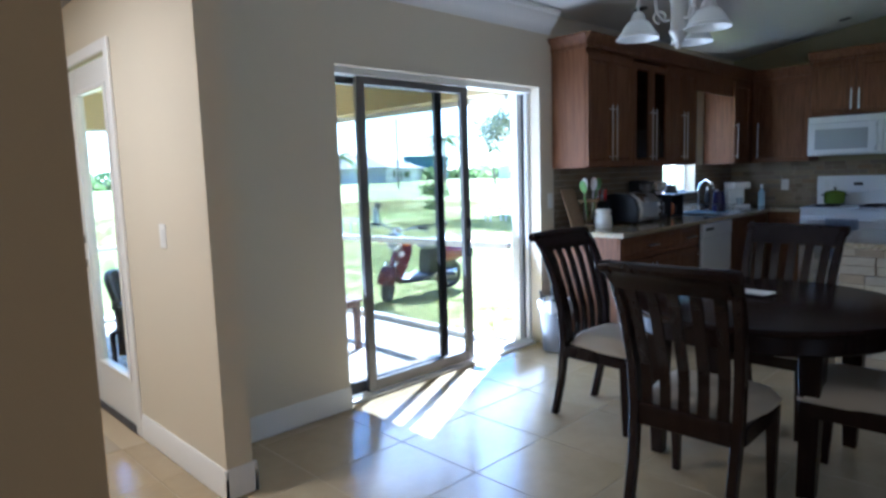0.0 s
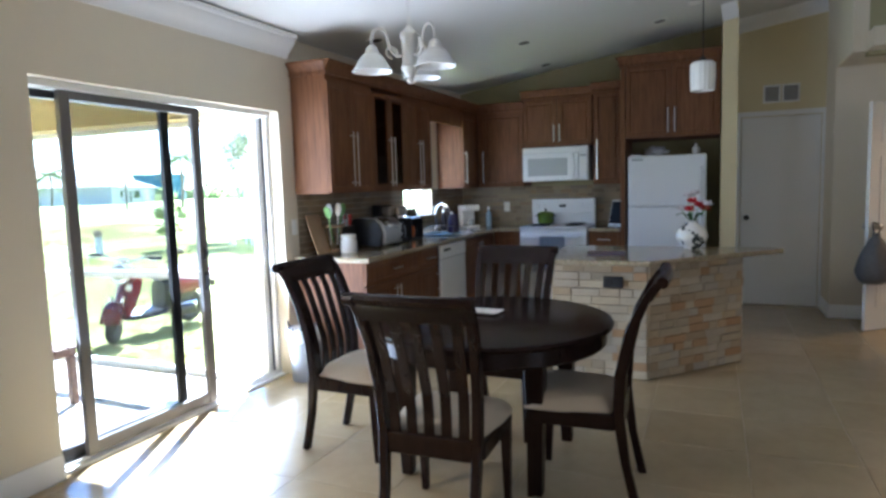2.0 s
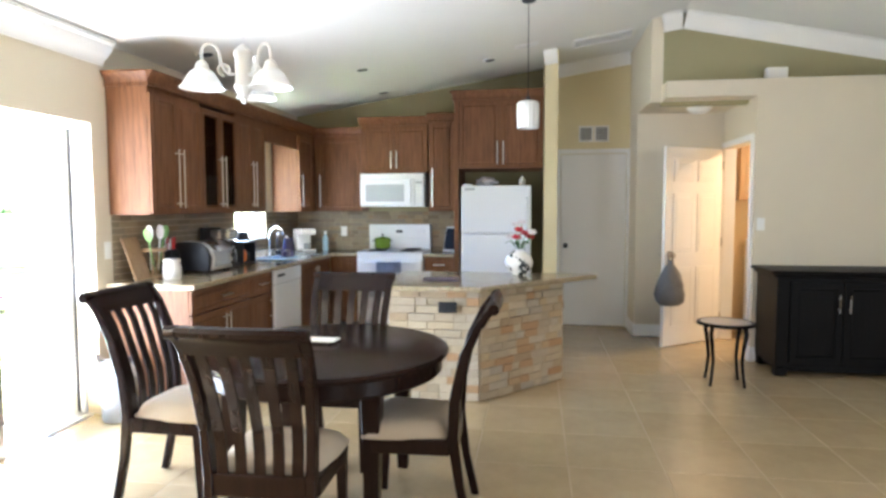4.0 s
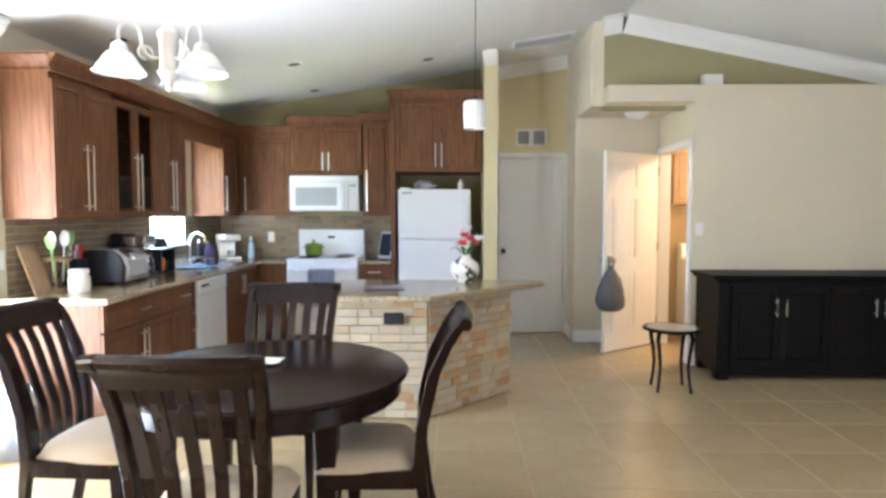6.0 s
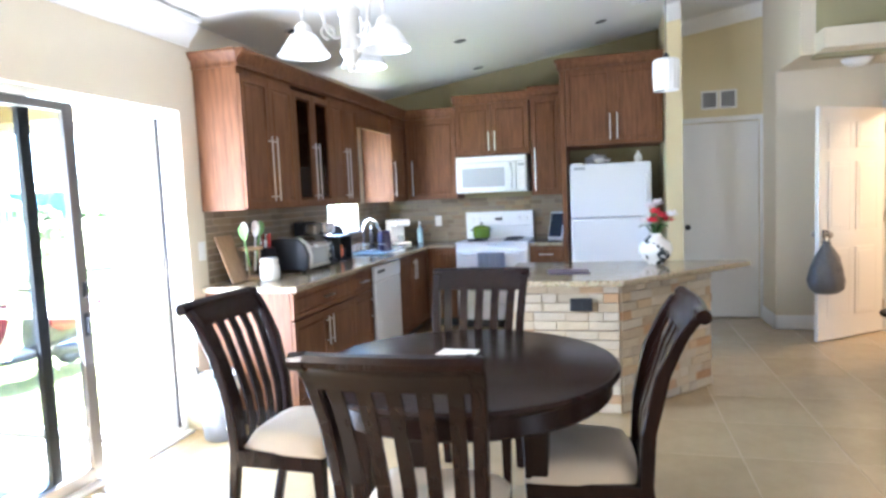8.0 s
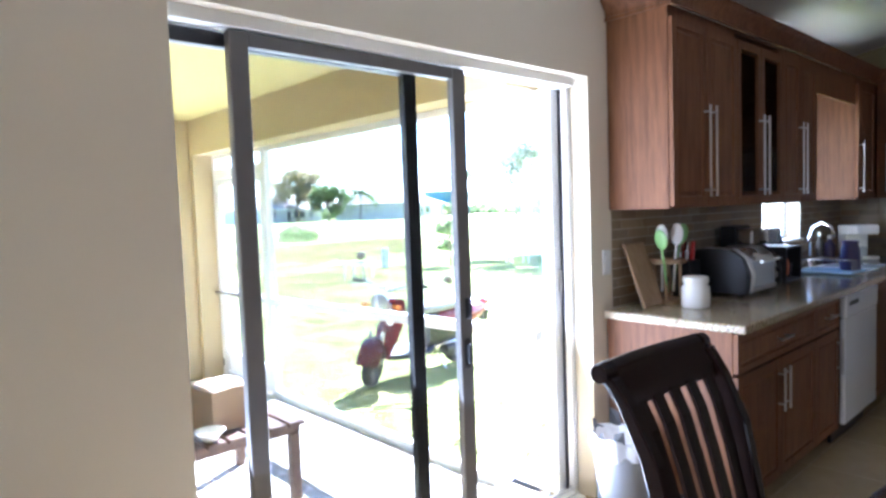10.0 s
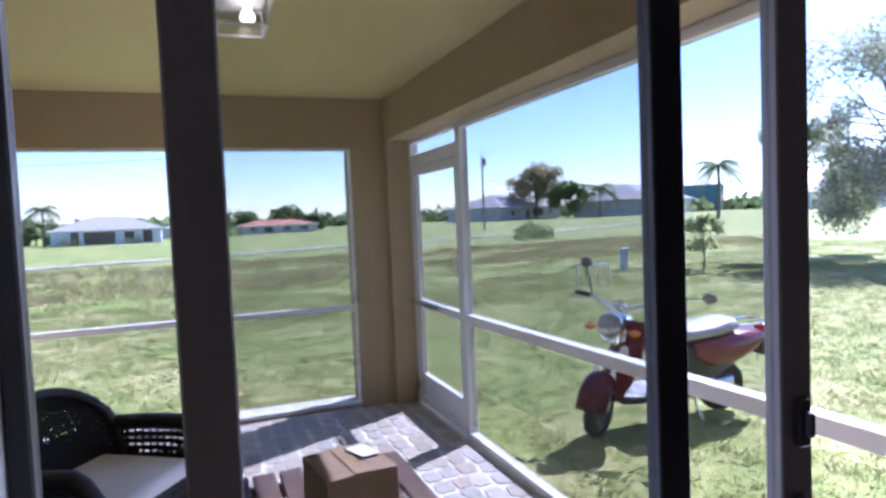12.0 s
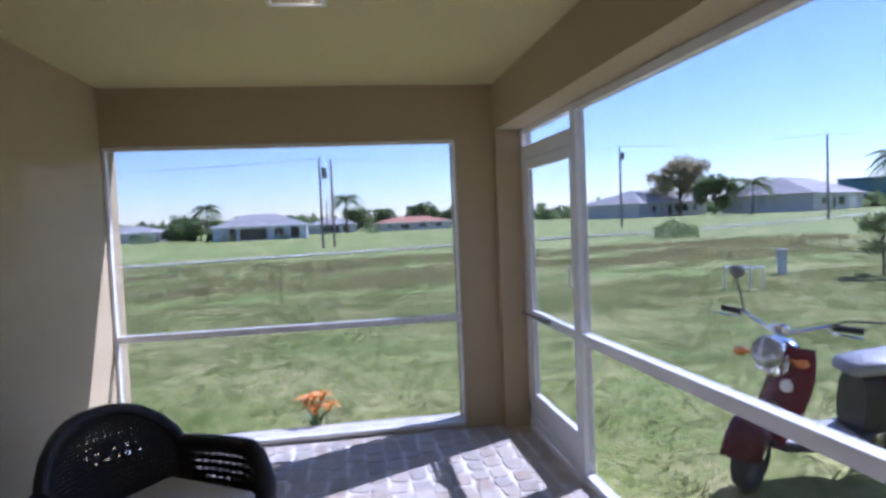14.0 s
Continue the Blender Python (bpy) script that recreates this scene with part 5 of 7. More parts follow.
def hull(x0, x1, grow):
    bm = bmesh.new()
    a = [bm.verts.new((x0, y * (1 + grow), z * (1 + grow * 0.6))) for y, z in side]
    b = [bm.verts.new((x1, y * (1 + grow), z * (1 + grow * 0.6))) for y, z in side]
    bm.faces.new(a), bm.faces.new(b[::-1])
    for k in range(len(side)):
        j = (k + 1) % len(side)
        bm.faces.new((a[k], b[k], b[j], a[j]))
    bmesh.ops.recalc_face_normals(bm, faces=bm.faces[:])
    bmesh.ops.bevel(bm, geom=bm.edges[:], offset=0.006, segments=2, affect="EDGES")
    return bm


part("body", hull(-0.19, 0.19, 0.0), STEEL, to)
part("end_cap", hull(-0.23, -0.191, 0.04), BLACK, to)
part("end_cap", hull(0.191, 0.22, 0.04), BLACK, to)
part("white_band", hull(-0.19, -0.145, 0.055), CERAMIC, to)
part("glass_door", moved(box(-0.15, -0.006, 0.0, 0.12, 0.002, 0.13, 0.003), pose(0, -0.168, 0.05, -4)), APPG, to)
part("handle", rod((-0.13, -0.2, 0.185), (0.1, -0.2, 0.185), 0.009, n=8), STEEL, to)
for z in (0.06, 0.12, 0.18):
    part("knob", rod((0.165, -0.165, z), (0.165, -0.19, z), 0.016, 0.014, 12), BLACK, to)
for x in (-0.15, 0.15):
    for y in (-0.1, 0.1):
        part("foot", rod((x, y, 0), (x, y, 0.021), 0.015, n=8), RUBBER, to)
cm = thing("coffee_maker", "black and steel drip coffee maker", "coffee maker", 0.17, 6.13, CZ, 90)
part("base", box(-0.105, -0.15, 0, 0.105, 0.13, 0.035, 0.008), BLACK, cm)
part("tank", box(-0.105, 0.03, 0.036, 0.105, 0.13, 0.35, 0.012), BLACK, cm)
part("column", box(-0.1, -0.06, 0.036, 0.1, 0.029, 0.33, 0.014), STEEL, cm, "brushed steel front column")
part("head", box(-0.102, -0.145, 0.25, 0.102, -0.061, 0.335, 0.014), STEEL, cm)
part("carafe", lathe([(0, 0.036), (0.05, 0.036), (0.062, 0.06), (0.06, 0.13), (0.045, 0.17), (0.04, 0.19), (0, 0.19)], 20, 0, -0.1), APPG, cm, smooth=50)
tr = thing("mug_rack", "black wire rack with an orange mug", "rack", 0.22, 6.42, CZ, 90)
part("rack_frame", boxes([(-0.13, -0.1, 0, 0.13, 0.1, 0.012), (-0.13, -0.1, 0.012, -0.115, 0.1, 0.2), (0.115, -0.1, 0.012, 0.13, 0.1, 0.2), (-0.13, -0.1, 0.2, 0.13, 0.1, 0.212)], 0.002), BLACK, tr)
part("mug_body", lathe([(0, 0.013), (0.03, 0.013), (0.048, 0.04), (0.052, 0.09), (0.045, 0.13), (0.04, 0.13), (0.045, 0.09), (0.0, 0.05)], 20, -0.03, -0.03), ORANGE, tr, smooth=60)
part("cup", lathe([(0, 0.013), (0.03, 0.013), (0.04, 0.1), (0.036, 0.1), (0, 0.04)], 18, 0.06, -0.03), BLACK, tr, smooth=60)
hp = thing("tablet_stand", "dark slanted panel leaning by the sink window", "stand", 0.13, 6.86, CZ, 90)
part("panel", moved(box(-0.16, -0.006, 0, 0.1, 0.006, 0.3, 0.005), pose(0, 0, 0, -18)), BLACK, hp)
snk = thing("sink", "stainless steel undermount kitchen sink", "sink", 0.36, 7.3, CZ)
part("basin_rim", boxes([(-0.2, -0.36, 0.0, 0.2, -0.34, 0.004), (-0.2, 0.34, 0.0, 0.2, 0.36, 0.004), (-0.2, -0.34, 0.0, -0.18, 0.34, 0.004), (0.18, -0.34, 0.0, 0.2, 0.34, 0.004), (-0.18, -0.01, 0.0, 0.18, 0.01, 0.004)], 0.001), STEEL, snk)
part("basin", box(-0.18, -0.34, 0.0005, 0.18, 0.34, 0.0015), APPG, snk)
fc = thing("faucet", "tall chrome gooseneck kitchen faucet", "faucet", 0.13, 7.3, CZ)
part("spout", tube([(0, 0, 0.02), (0, 0, 0.2), (0.02, 0, 0.28), (0.08, 0, 0.32), (0.14, 0, 0.29), (0.16, 0, 0.22)], 0.013, 10), CHROME, fc, smooth=60)
part("base", lathe([(0, 0.0), (0.03, 0.0), (0.028, 0.03), (0.016, 0.05), (0, 0.05)], 18), CHROME, fc, smooth=40)
part("lever", rod((0, -0.02, 0.05), (0.02, -0.09, 0.08), 0.008, 0.006, 8), CHROME, fc)
dr = thing("dish_rack", "low white dish rack beside the sink", "dish rack", 0.36, 6.95, CZ + 0.005)
part("tray", box(-0.17, -0.14, 0, 0.17, 0.14, 0.015, 0.004), BLUEGLASS, dr)
for k in range(8):
    part("wire", tube([(-0.16, -0.12 + k * 0.034, 0.015), (-0.16, -0.12 + k * 0.034, 0.09), (0.16, -0.12 + k * 0.034, 0.09), (0.16, -0.12 + k * 0.034, 0.015)], 0.003, 5), CHROME, dr)
jg = thing("jug", "dark purple pitcher near the sink", "pitcher", 0.47, 6.99, CZ + 0.022)
part("body", lathe([(0, 0), (0.055, 0), (0.06, 0.02), (0.055, 0.13), (0.045, 0.17), (0.05, 0.19), (0.044, 0.19), (0, 0.03)], 22), PURPLE, jg, smooth=50)
part("handle", tube([(0, 0.05, 0.16), (0, 0.09, 0.15), (0, 0.095, 0.08), (0, 0.055, 0.05)], 0.008, 8), PURPLE, jg, smooth=60)
bottle("soap_bottle", "dark soap bottle by the sink", 0.12, 7.55, CZ, 0.03, 0.24, BLACK, WHITEMETAL)
ck = thing("coffee_machine", "white pod coffee machine in the corner", "coffee maker", 0.24, 8.05, CZ, 50)
part("base", box(-0.09, -0.13, 0, 0.09, 0.11, 0.03, 0.008), CERAMIC, ck)
part("tower", box(-0.09, 0.0, 0.03, 0.09, 0.11, 0.24, 0.01), CERAMIC, ck)
part("head", box(-0.095, -0.12, 0.2, 0.095, 0.11, 0.275, 0.015), CERAMIC, ck)
part("cup", lathe([(0, 0.031), (0.03, 0.031), (0.036, 0.1), (0.03, 0.1), (0, 0.04)], 16, 0, -0.06), APPG, ck)
bottle("water_bottle", "clear blue plastic water bottle", 0.45, 8.2, CZ, 0.035, 0.24, BLUEGLASS, TRIM)
bottle("glass_jar", "small dark jar with a white lid", 0.1, 7.85, CZ, 0.04, 0.2, PURPLE, TRIM)
gp = thing("cooking_pot", "olive green cooking pot with a lid on the stove", "pot", 1.148, 8.27, 0.9355)
part("body", lathe([(0, 0), (0.085, 0), (0.095, 0.015), (0.098, 0.1), (0.102, 0.105), (0.098, 0.11), (0, 0.11)], 28), GREENPOT, gp, smooth=40)
part("lid", lathe([(0.1, 0.111), (0.09, 0.122), (0.03, 0.138), (0, 0.14)], 28), GREENPOT, gp, smooth=40)
part("lid_knob", lathe([(0, 0.172), (0.016, 0.168), (0.018, 0.158), (0.008, 0.148), (0.008, 0.138), (0, 0.138)], 14), BLACK, gp)
for s in (-1, 1):
    part("handle", tube([(s * 0.095, -0.025, 0.085), (s * 0.12, -0.02, 0.088), (s * 0.12, 0.02, 0.088), (s * 0.095, 0.025, 0.085)], 0.006, 6), BLACK, gp)
tp = thing("tablet", "slim white tablet leaning beside the stove", "tablet", 1.95, 8.3, CZ, -35)
part("case", moved(box(-0.1, -0.006, 0, 0.1, 0.006, 0.3, 0.006), pose(0, 0, 0, -14, 0)), CERAMIC, tp)
part("screen", moved(box(-0.085, -0.0085, 0.02, 0.085, -0.006, 0.28), pose(0, 0, 0, -14, 0)), DARKWIN, tp)
wb = thing("plastic_bag", "crumpled white plastic bag on the refrigerator", "bag", 2.42, 8.1, 1.667)
part("bag_body", ball((0, 0, 0.045), 0.11, 0.08, 0.05, wob=0.7, seg=24, rings=14), WBAG, wb, smooth=70)
b = bottle("pill_bottle", "white supplement bottle on the refrigerator", 2.82, 8.05, 1.66, 0.038, 0.12, CERAMIC, TRIM)
vs = thing("vase", "round white and black vase with red flowers", "vase", 2.84, 6.1, TOPZ + 0.001)
m, t, p = nt("black_and_white_glaze")
col = ramp(t, noise_tex(t, coords(t), 11.0, 2.0), [(0.56, (0.78, 0.77, 0.74)), (0.6, (0.05, 0.06, 0.06))])
t.links.new(col, p.inputs["Base Color"])
p.inputs["Roughness"].default_value = 0.15
part("vase_body", lathe([(0, 0), (0.055, 0), (0.06, 0.012), (0.1, 0.05), (0.118, 0.1), (0.105, 0.15), (0.06, 0.185), (0.045, 0.2), (0.05, 0.22), (0.04, 0.22), (0.035, 0.2), (0.0, 0.19)], 32), m, vs, smooth=50)
random.seed(4)


def blossom(parent, c, r, material, stem):
    s = part("stem", rod(stem, c, 0.003, n=5), GREENP, parent)
    bm = bmesh.new()
    for k in range(9):
        a, e = k * 2.4, 0.25 + 0.1 * k
        u = Vector((math.cos(a) * math.cos(e), math.sin(a) * math.cos(e), math.sin(e)))
        own = bmesh.new()
        bmesh.ops.create_uvsphere(own, u_segments=8, v_segments=5, radius=1, matrix=Matrix.LocRotScale(Vector(c) + u * r * 0.5, u.to_track_quat("X", "Z"), (r * 0.55, r * 0.35, r * 0.1)))
        merge(bm, own)
    part("blossom", bm, material, s, smooth=60)


for dx, dy, dz, mt in ((0.0, -0.03, 0.36, PETALR), (0.05, 0.0, 0.33, PETALR), (-0.03, 0.03, 0.4, PETALW), (-0.07, -0.02, 0.3, PETALW), (0.09, 0.03, 0.3, PETALR), (0.02, 0.05, 0.42, PETALW), (-0.02, -0.06, 0.3, PETALR), (0.11, -0.03, 0.34, PETALW)):
    blossom(vs, (dx, dy, dz), 0.05, mt, (dx * 0.15, dy * 0.15, 0.2))
LEAFP = plain("plant_leaf", (0.05, 0.13, 0.03), 0.5, var=0.2, relief=0.0)
for k in range(7):
    a = k * 0.9
    u = Vector((math.cos(a), math.sin(a), 0))
    bm = bmesh.new()
    rows = [(0.02, 0.21, 0.006), (0.06, 0.27, 0.016), (0.1, 0.28, 0.012), (0.13, 0.26, 0.002)]
    n_ = u.cross(Vector((0, 0, 1)))
    rings = [(bm.verts.new(u * r + Vector((0, 0, z)) + n_ * w), bm.verts.new(u * r + Vector((0, 0, z)) - n_ * w)) for r, z, w in rows]
    for (a0, b0), (a1, b1) in zip(rings, rings[1:]):
        bm.faces.new((a0, b0, b1, a1))
    bmesh.ops.solidify(bm, geom=bm.faces[:], thickness=0.002)
    part("leaf", bm, LEAFP, vs)
mg = thing("placemat", "dark purple folded magazine on the island", "magazine", 2.25, 5.68, TOPZ + 0.001, 8)
part("cover", box(-0.14, -0.1, 0, 0.14, 0.1, 0.006, 0.002), PURPLE, mg)
part("pages", box(-0.13, -0.09, 0.0061, 0.13, 0.09, 0.009, 0.001), plain("magazine_page", (0.18, 0.14, 0.2), 0.4, var=0.4, big=20), mg)
# bin at the end of the counter
bn = thing("trash_bin", "grey trash bin lined with a white bag", "bin", 0.2, 4.66, 0.003)
part("bin_body", lathe([(0, 0), (0.1, 0), (0.105, 0.01), (0.125, 0.36), (0.12, 0.36), (0.1, 0.02), (0, 0.02)], 28), GREYVINYL, bn, smooth=40)
flaps = bmesh.new()
for k in range(9):
    a0, a1, hi_ = k * 0.7, k * 0.7 + 0.5, 0.44 + 0.03 * math.sin(k * 2.7)
    q = [flaps.verts.new((r_ * math.cos(a_), r_ * math.sin(a_), z_)) for r_, a_, z_ in ((0.118, a0, 0.36), (0.118, a1, 0.36), (0.13, a1 - 0.05, hi_), (0.11, a0 + 0.12, hi_ - 0.02))]
    flaps.faces.new(q)
bmesh.ops.solidify(flaps, geom=flaps.faces[:], thickness=0.003)
part("bag_flap", flaps, BAGP, bn, "crumpled dark bag edge")
lin = lathe([(0.122, 0.3), (0.134, 0.33), (0.137, 0.37), (0.124, 0.39), (0.09, 0.37), (0.0, 0.33)], 40)
for v in lin.verts:
    k = 1 + 0.06 * math.sin(9 * math.atan2(v.co.y, v.co.x)) + 0.05 * noise.noise(v.co * 20)
    v.co.x, v.co.y, v.co.z = v.co.x * k, v.co.y * k, v.co.z + 0.012 * noise.noise(v.co * 17)
part("liner_bag", lin, WBAG, bn, smooth=60)

# ---- patio ----
LZ, LC = -0.05, 2.28
wall("wall_patio_south", [(-4.25, 1.82, -0.3, -1.75, 1.94, 2.4), (-1.75, 1.926, -0.3, -1.42, 1.94, 2.4), (-1.42, 1.926, 2.06, -0.56, 1.94, 2.4), (-0.56, 1.926, -0.3, -0.22, 1.94, 2.4)], STUCCO, "tan stucco patio wall")
wall("wall_house_outside", [(-0.22, 1.94, -0.3, -0.2, SL0, 2.7), (-0.22, SL0, SLH, -0.2, SL1, 2.7), (-0.22, SL1, -0.3, -0.2, 6.78, 2.7), (-0.22, 6.78, -0.3, -0.2, 7.5, 1.08),
                            (-0.22, 6.78, 2.12, -0.2, 7.5, 2.7), (-0.22, 7.5, -0.3, -0.2, 8.72, 2.7)], STUCCO, "tan stucco house wall")
wall("wall_patio_west", [(-4.25, 1.94, 1.92, -4.0, 4.43, 2.4), (-4.25, 4.17, -0.3, -4.0, 4.43, 1.92)], STUCCO, "tan stucco patio beam and pier")
wall("wall_patio_north", [(-4.25, 4.43, 1.965, -0.22, 4.68, 2.4), (-4.25, 4.43, -0.3, -3.935, 4.68, 1.965)], STUCCO, "tan stucco patio beam over the screen")
tagged(part("ceiling_patio", box(-4.0, 1.94, LC, -0.22, 4.43, LC + 0.12), STUCCO_CEIL), "pale yellow stucco patio ceiling", "ceiling", kind="structure")
tagged(part("roof_patio", box(-4.4, 1.7, 2.4, -0.1, 4.78, 2.5), ROOFG), "flat grey patio roof", "roof", kind="structure")
pf = tagged(part("patio_floor", box(-4.22, 1.9, -0.3, -0.2, 4.7, LZ - 0.005), MORTAR), "stamped stone patio floor with pale joints", "floor", kind="structure")
tagged(part("patio_kerb", boxes([(-4.3, 1.9, -0.3, -4.045, 4.17, LZ + 0.015)], 0.01), MORTAR), "pale concrete kerb along the patio edge", "kerb", kind="structure")

# screen frames
def bars(rows, bev=0.003):
    return boxes(rows, bev)


s1 = thing("screen_west", "white aluminium insect screen facing the field", "screen", kind="structure")
X = -4.03
part("frame", bars([(X - 0.025, 1.942, LZ + 0.016, X + 0.025, 1.962, 1.918), (X - 0.025, 4.152, LZ + 0.016, X + 0.025, 4.168, 1.918), (X - 0.025, 1.962, 1.893, X + 0.025, 4.152, 1.918), (X - 0.025, 1.962, LZ + 0.016, X + 0.025, 4.152, -0.008)]), WHITE_ALU, s1)
part("mid_rail", bars([(X - 0.02, 1.962, 0.69, X + 0.02, 4.152, 0.732)]), WHITE_ALU, s1)
for z0, z1 in ((-0.008, 0.69), (0.732, 1.893)):
    g = part("mesh_panel", box(X - 0.001, 1.962, z0, X + 0.001, 4.152, z1), SCREEN, s1)
    g.visible_shadow = False
s2 = thing("screen_north", "white aluminium insect screen facing the lawn", "screen", kind="structure")
Y = 4.63
part("post", bars([(-2.995, Y - 0.03, LZ - 0.01, -2.935, Y + 0.03, 1.963)]), WHITE_ALU, s2)
part("top_rail", bars([(-2.935, Y - 0.025, 1.92, -0.224, Y + 0.025, 1.963)]), WHITE_ALU, s2)
part("mid_rail", moved(bars([(0, -0.03, -0.0275, 2.711, 0.03, 0.0275)]), pose(-2.935, Y, 0.7275, 0, -1.1, 0)), WHITE_ALU, s2)
part("bottom_rail", bars([(-2.935, Y - 0.03, LZ - 0.01, -0.224, Y + 0.03, LZ + 0.05)]), WHITE_ALU, s2)
part("door_jamb", bars([(-3.93, Y - 0.03, LZ - 0.01, -3.895, Y + 0.03, 1.963), (-3.895, Y - 0.03, 1.755, -2.995, Y + 0.03, 1.84), (-3.895, Y - 0.025, 1.93, -2.995, Y + 0.025, 1.963)]), WHITE_ALU, s2)
for x0, x1, z0, z1 in ((-2.935, -0.224, LZ + 0.05, 0.7), (-2.935, -0.224, 0.755, 1.92), (-3.895, -2.995, 1.84, 1.93)):
    g = part("mesh_panel", box(x0, Y - 0.001, z0, x1, Y + 0.001, z1), SCREEN, s2)
    g.visible_shadow = False
sd = thing("door_screen", "white aluminium screen door with a kick plate", "door", kind="structure")
part("door_frame", bars([(-3.89, Y - 0.02, LZ + 0.01, -3.835, Y + 0.02, 1.75), (-3.055, Y - 0.02, LZ + 0.01, -3.0, Y + 0.02, 1.75), (-3.835, Y - 0.02, 1.69, -3.055, Y + 0.02, 1.75),
                         (-3.835, Y - 0.02, 0.7, -3.055, Y + 0.02, 0.755), (-3.835, Y - 0.02, LZ + 0.01, -3.055, Y + 0.02, 0.02)]), WHITE_ALU, sd)
part("kick_plate", box(-3.835, Y - 0.008, 0.02, -3.055, Y + 0.008, 0.165, 0.002), WHITE_ALU, sd)
part("kick_rail", box(-3.835, Y - 0.02, 0.165, -3.055, Y + 0.02, 0.19, 0.003), WHITE_ALU, sd)
for z0, z1 in ((0.19, 0.7), (0.755, 1.69)):
    g = part("mesh_panel", box(-3.835, Y - 0.001, z0, -3.055, Y + 0.001, z1), SCREEN, sd)
    g.visible_shadow = False
part("door_closer", rod((-3.92, Y - 0.06, 0.735), (-3.5, Y - 0.05, 0.74), 0.011, n=10, bm=rod((-3.6, Y - 0.05, 0.74), (-3.45, Y - 0.03, 0.735), 0.016, n=10)), GREY_ALU, sd)
part("pull_handle", tube([(-3.02, Y - 0.02, 0.98), (-3.02, Y - 0.05, 1.0), (-3.02, Y - 0.05, 1.1), (-3.02, Y - 0.02, 1.12)], 0.007, 8), WHITE_ALU, sd)
part("hinge", rod((-3.9, Y - 0.035, 0.05), (-3.9, Y - 0.035, 0.12), 0.008, n=8), GREY_ALU, sd)

# patio ceiling lamp
pl2 = thing("patio_lamp", "square brass and glass patio ceiling lamp, lit", "ceiling light", -1.98, 3.28, LC - 0.003)
part("plate", box(-0.13, -0.13, -0.02, 0.13, 0.13, 0.0, 0.004), WHITE_ALU, pl2)
part("lamp_frame", boxes([(-0.1, -0.1, -0.12, -0.09, -0.09, -0.02), (0.09, -0.1, -0.12, 0.1, -0.09, -0.02), (-0.1, 0.09, -0.12, -0.09, 0.1, -0.02), (0.09, 0.09, -0.12, 0.1, 0.1, -0.02),
                          (-0.1, -0.1, -0.13, 0.1, -0.085, -0.12), (-0.1, 0.085, -0.13, 0.1, 0.1, -0.12), (-0.1, -0.085, -0.13, -0.085, 0.085, -0.12), (0.085, -0.085, -0.13, 0.1, 0.085, -0.12)], 0.002), WHITE_ALU, pl2)
for x0, y0, x1, y1 in ((-0.088, -0.097, 0.088, -0.094), (-0.088, 0.094, 0.088, 0.097), (-0.097, -0.088, -0.094, 0.088), (0.094, -0.088, 0.097, 0.088)):
    g = part("glass_pane", box(x0, y0, -0.119, x1, y1, -0.022), GLASS, pl2)
    g.visible_shadow = False
part("bulb", ball((0, 0.03, -0.075), 0.028, bm=rod((0, 0.03, -0.02), (0, 0.03, -0.055), 0.014, n=10)), BULB, pl2, "warm glowing bulb", smooth=60)

# wicker armchairs
def shell(rows, dense=0.0, r=0.0095):
    """A woven lattice over a surface given as rows of points."""
    bm = bmesh.new()
    grid = [[bm.verts.new(p) for p in row] for row in rows]
    for a, b in zip(grid, grid[1:]):
        for k in range(len(a) - 1):
            bm.faces.new((a[k], a[k + 1], b[k + 1], b[k]))
    bmesh.ops.recalc_face_normals(bm, faces=bm.faces[:])
    rng_ = random.Random(len(rows))
    cols = len(rows[0]) - 1
    lines = len(rows) - 1
    slit = [(i // cols) % 2 == 1 and lines * 0.35 < i // cols < lines * 0.88 and i % cols % 3 > 0 and cols * 0.12 < i % cols < cols * 0.9 and noise.noise((i % cols * 0.09, i // cols * 0.12, cols)) + dense < rng_.random() * 0.5 for i in range(lines * cols)]
    shut = [f for f, cut_ in zip(bm.faces, slit) if not cut_]
    solid = bmesh.new()
    for f in shut:
        solid.faces.new([solid.verts.new(v.co) for v in f.verts])
    bmesh.ops.remove_doubles(solid, verts=solid.verts[:], dist=0.0005)
    bmesh.ops.recalc_face_normals(solid, faces=solid.faces[:])
    bmesh.ops.solidify(solid, geom=solid.faces[:], thickness=0.006)
    bmesh.ops.wireframe(bm, faces=bm.faces[:], thickness=r, use_replace=True, use_boundary=True, use_even_offset=True)
    merge(bm, solid)
    return bm


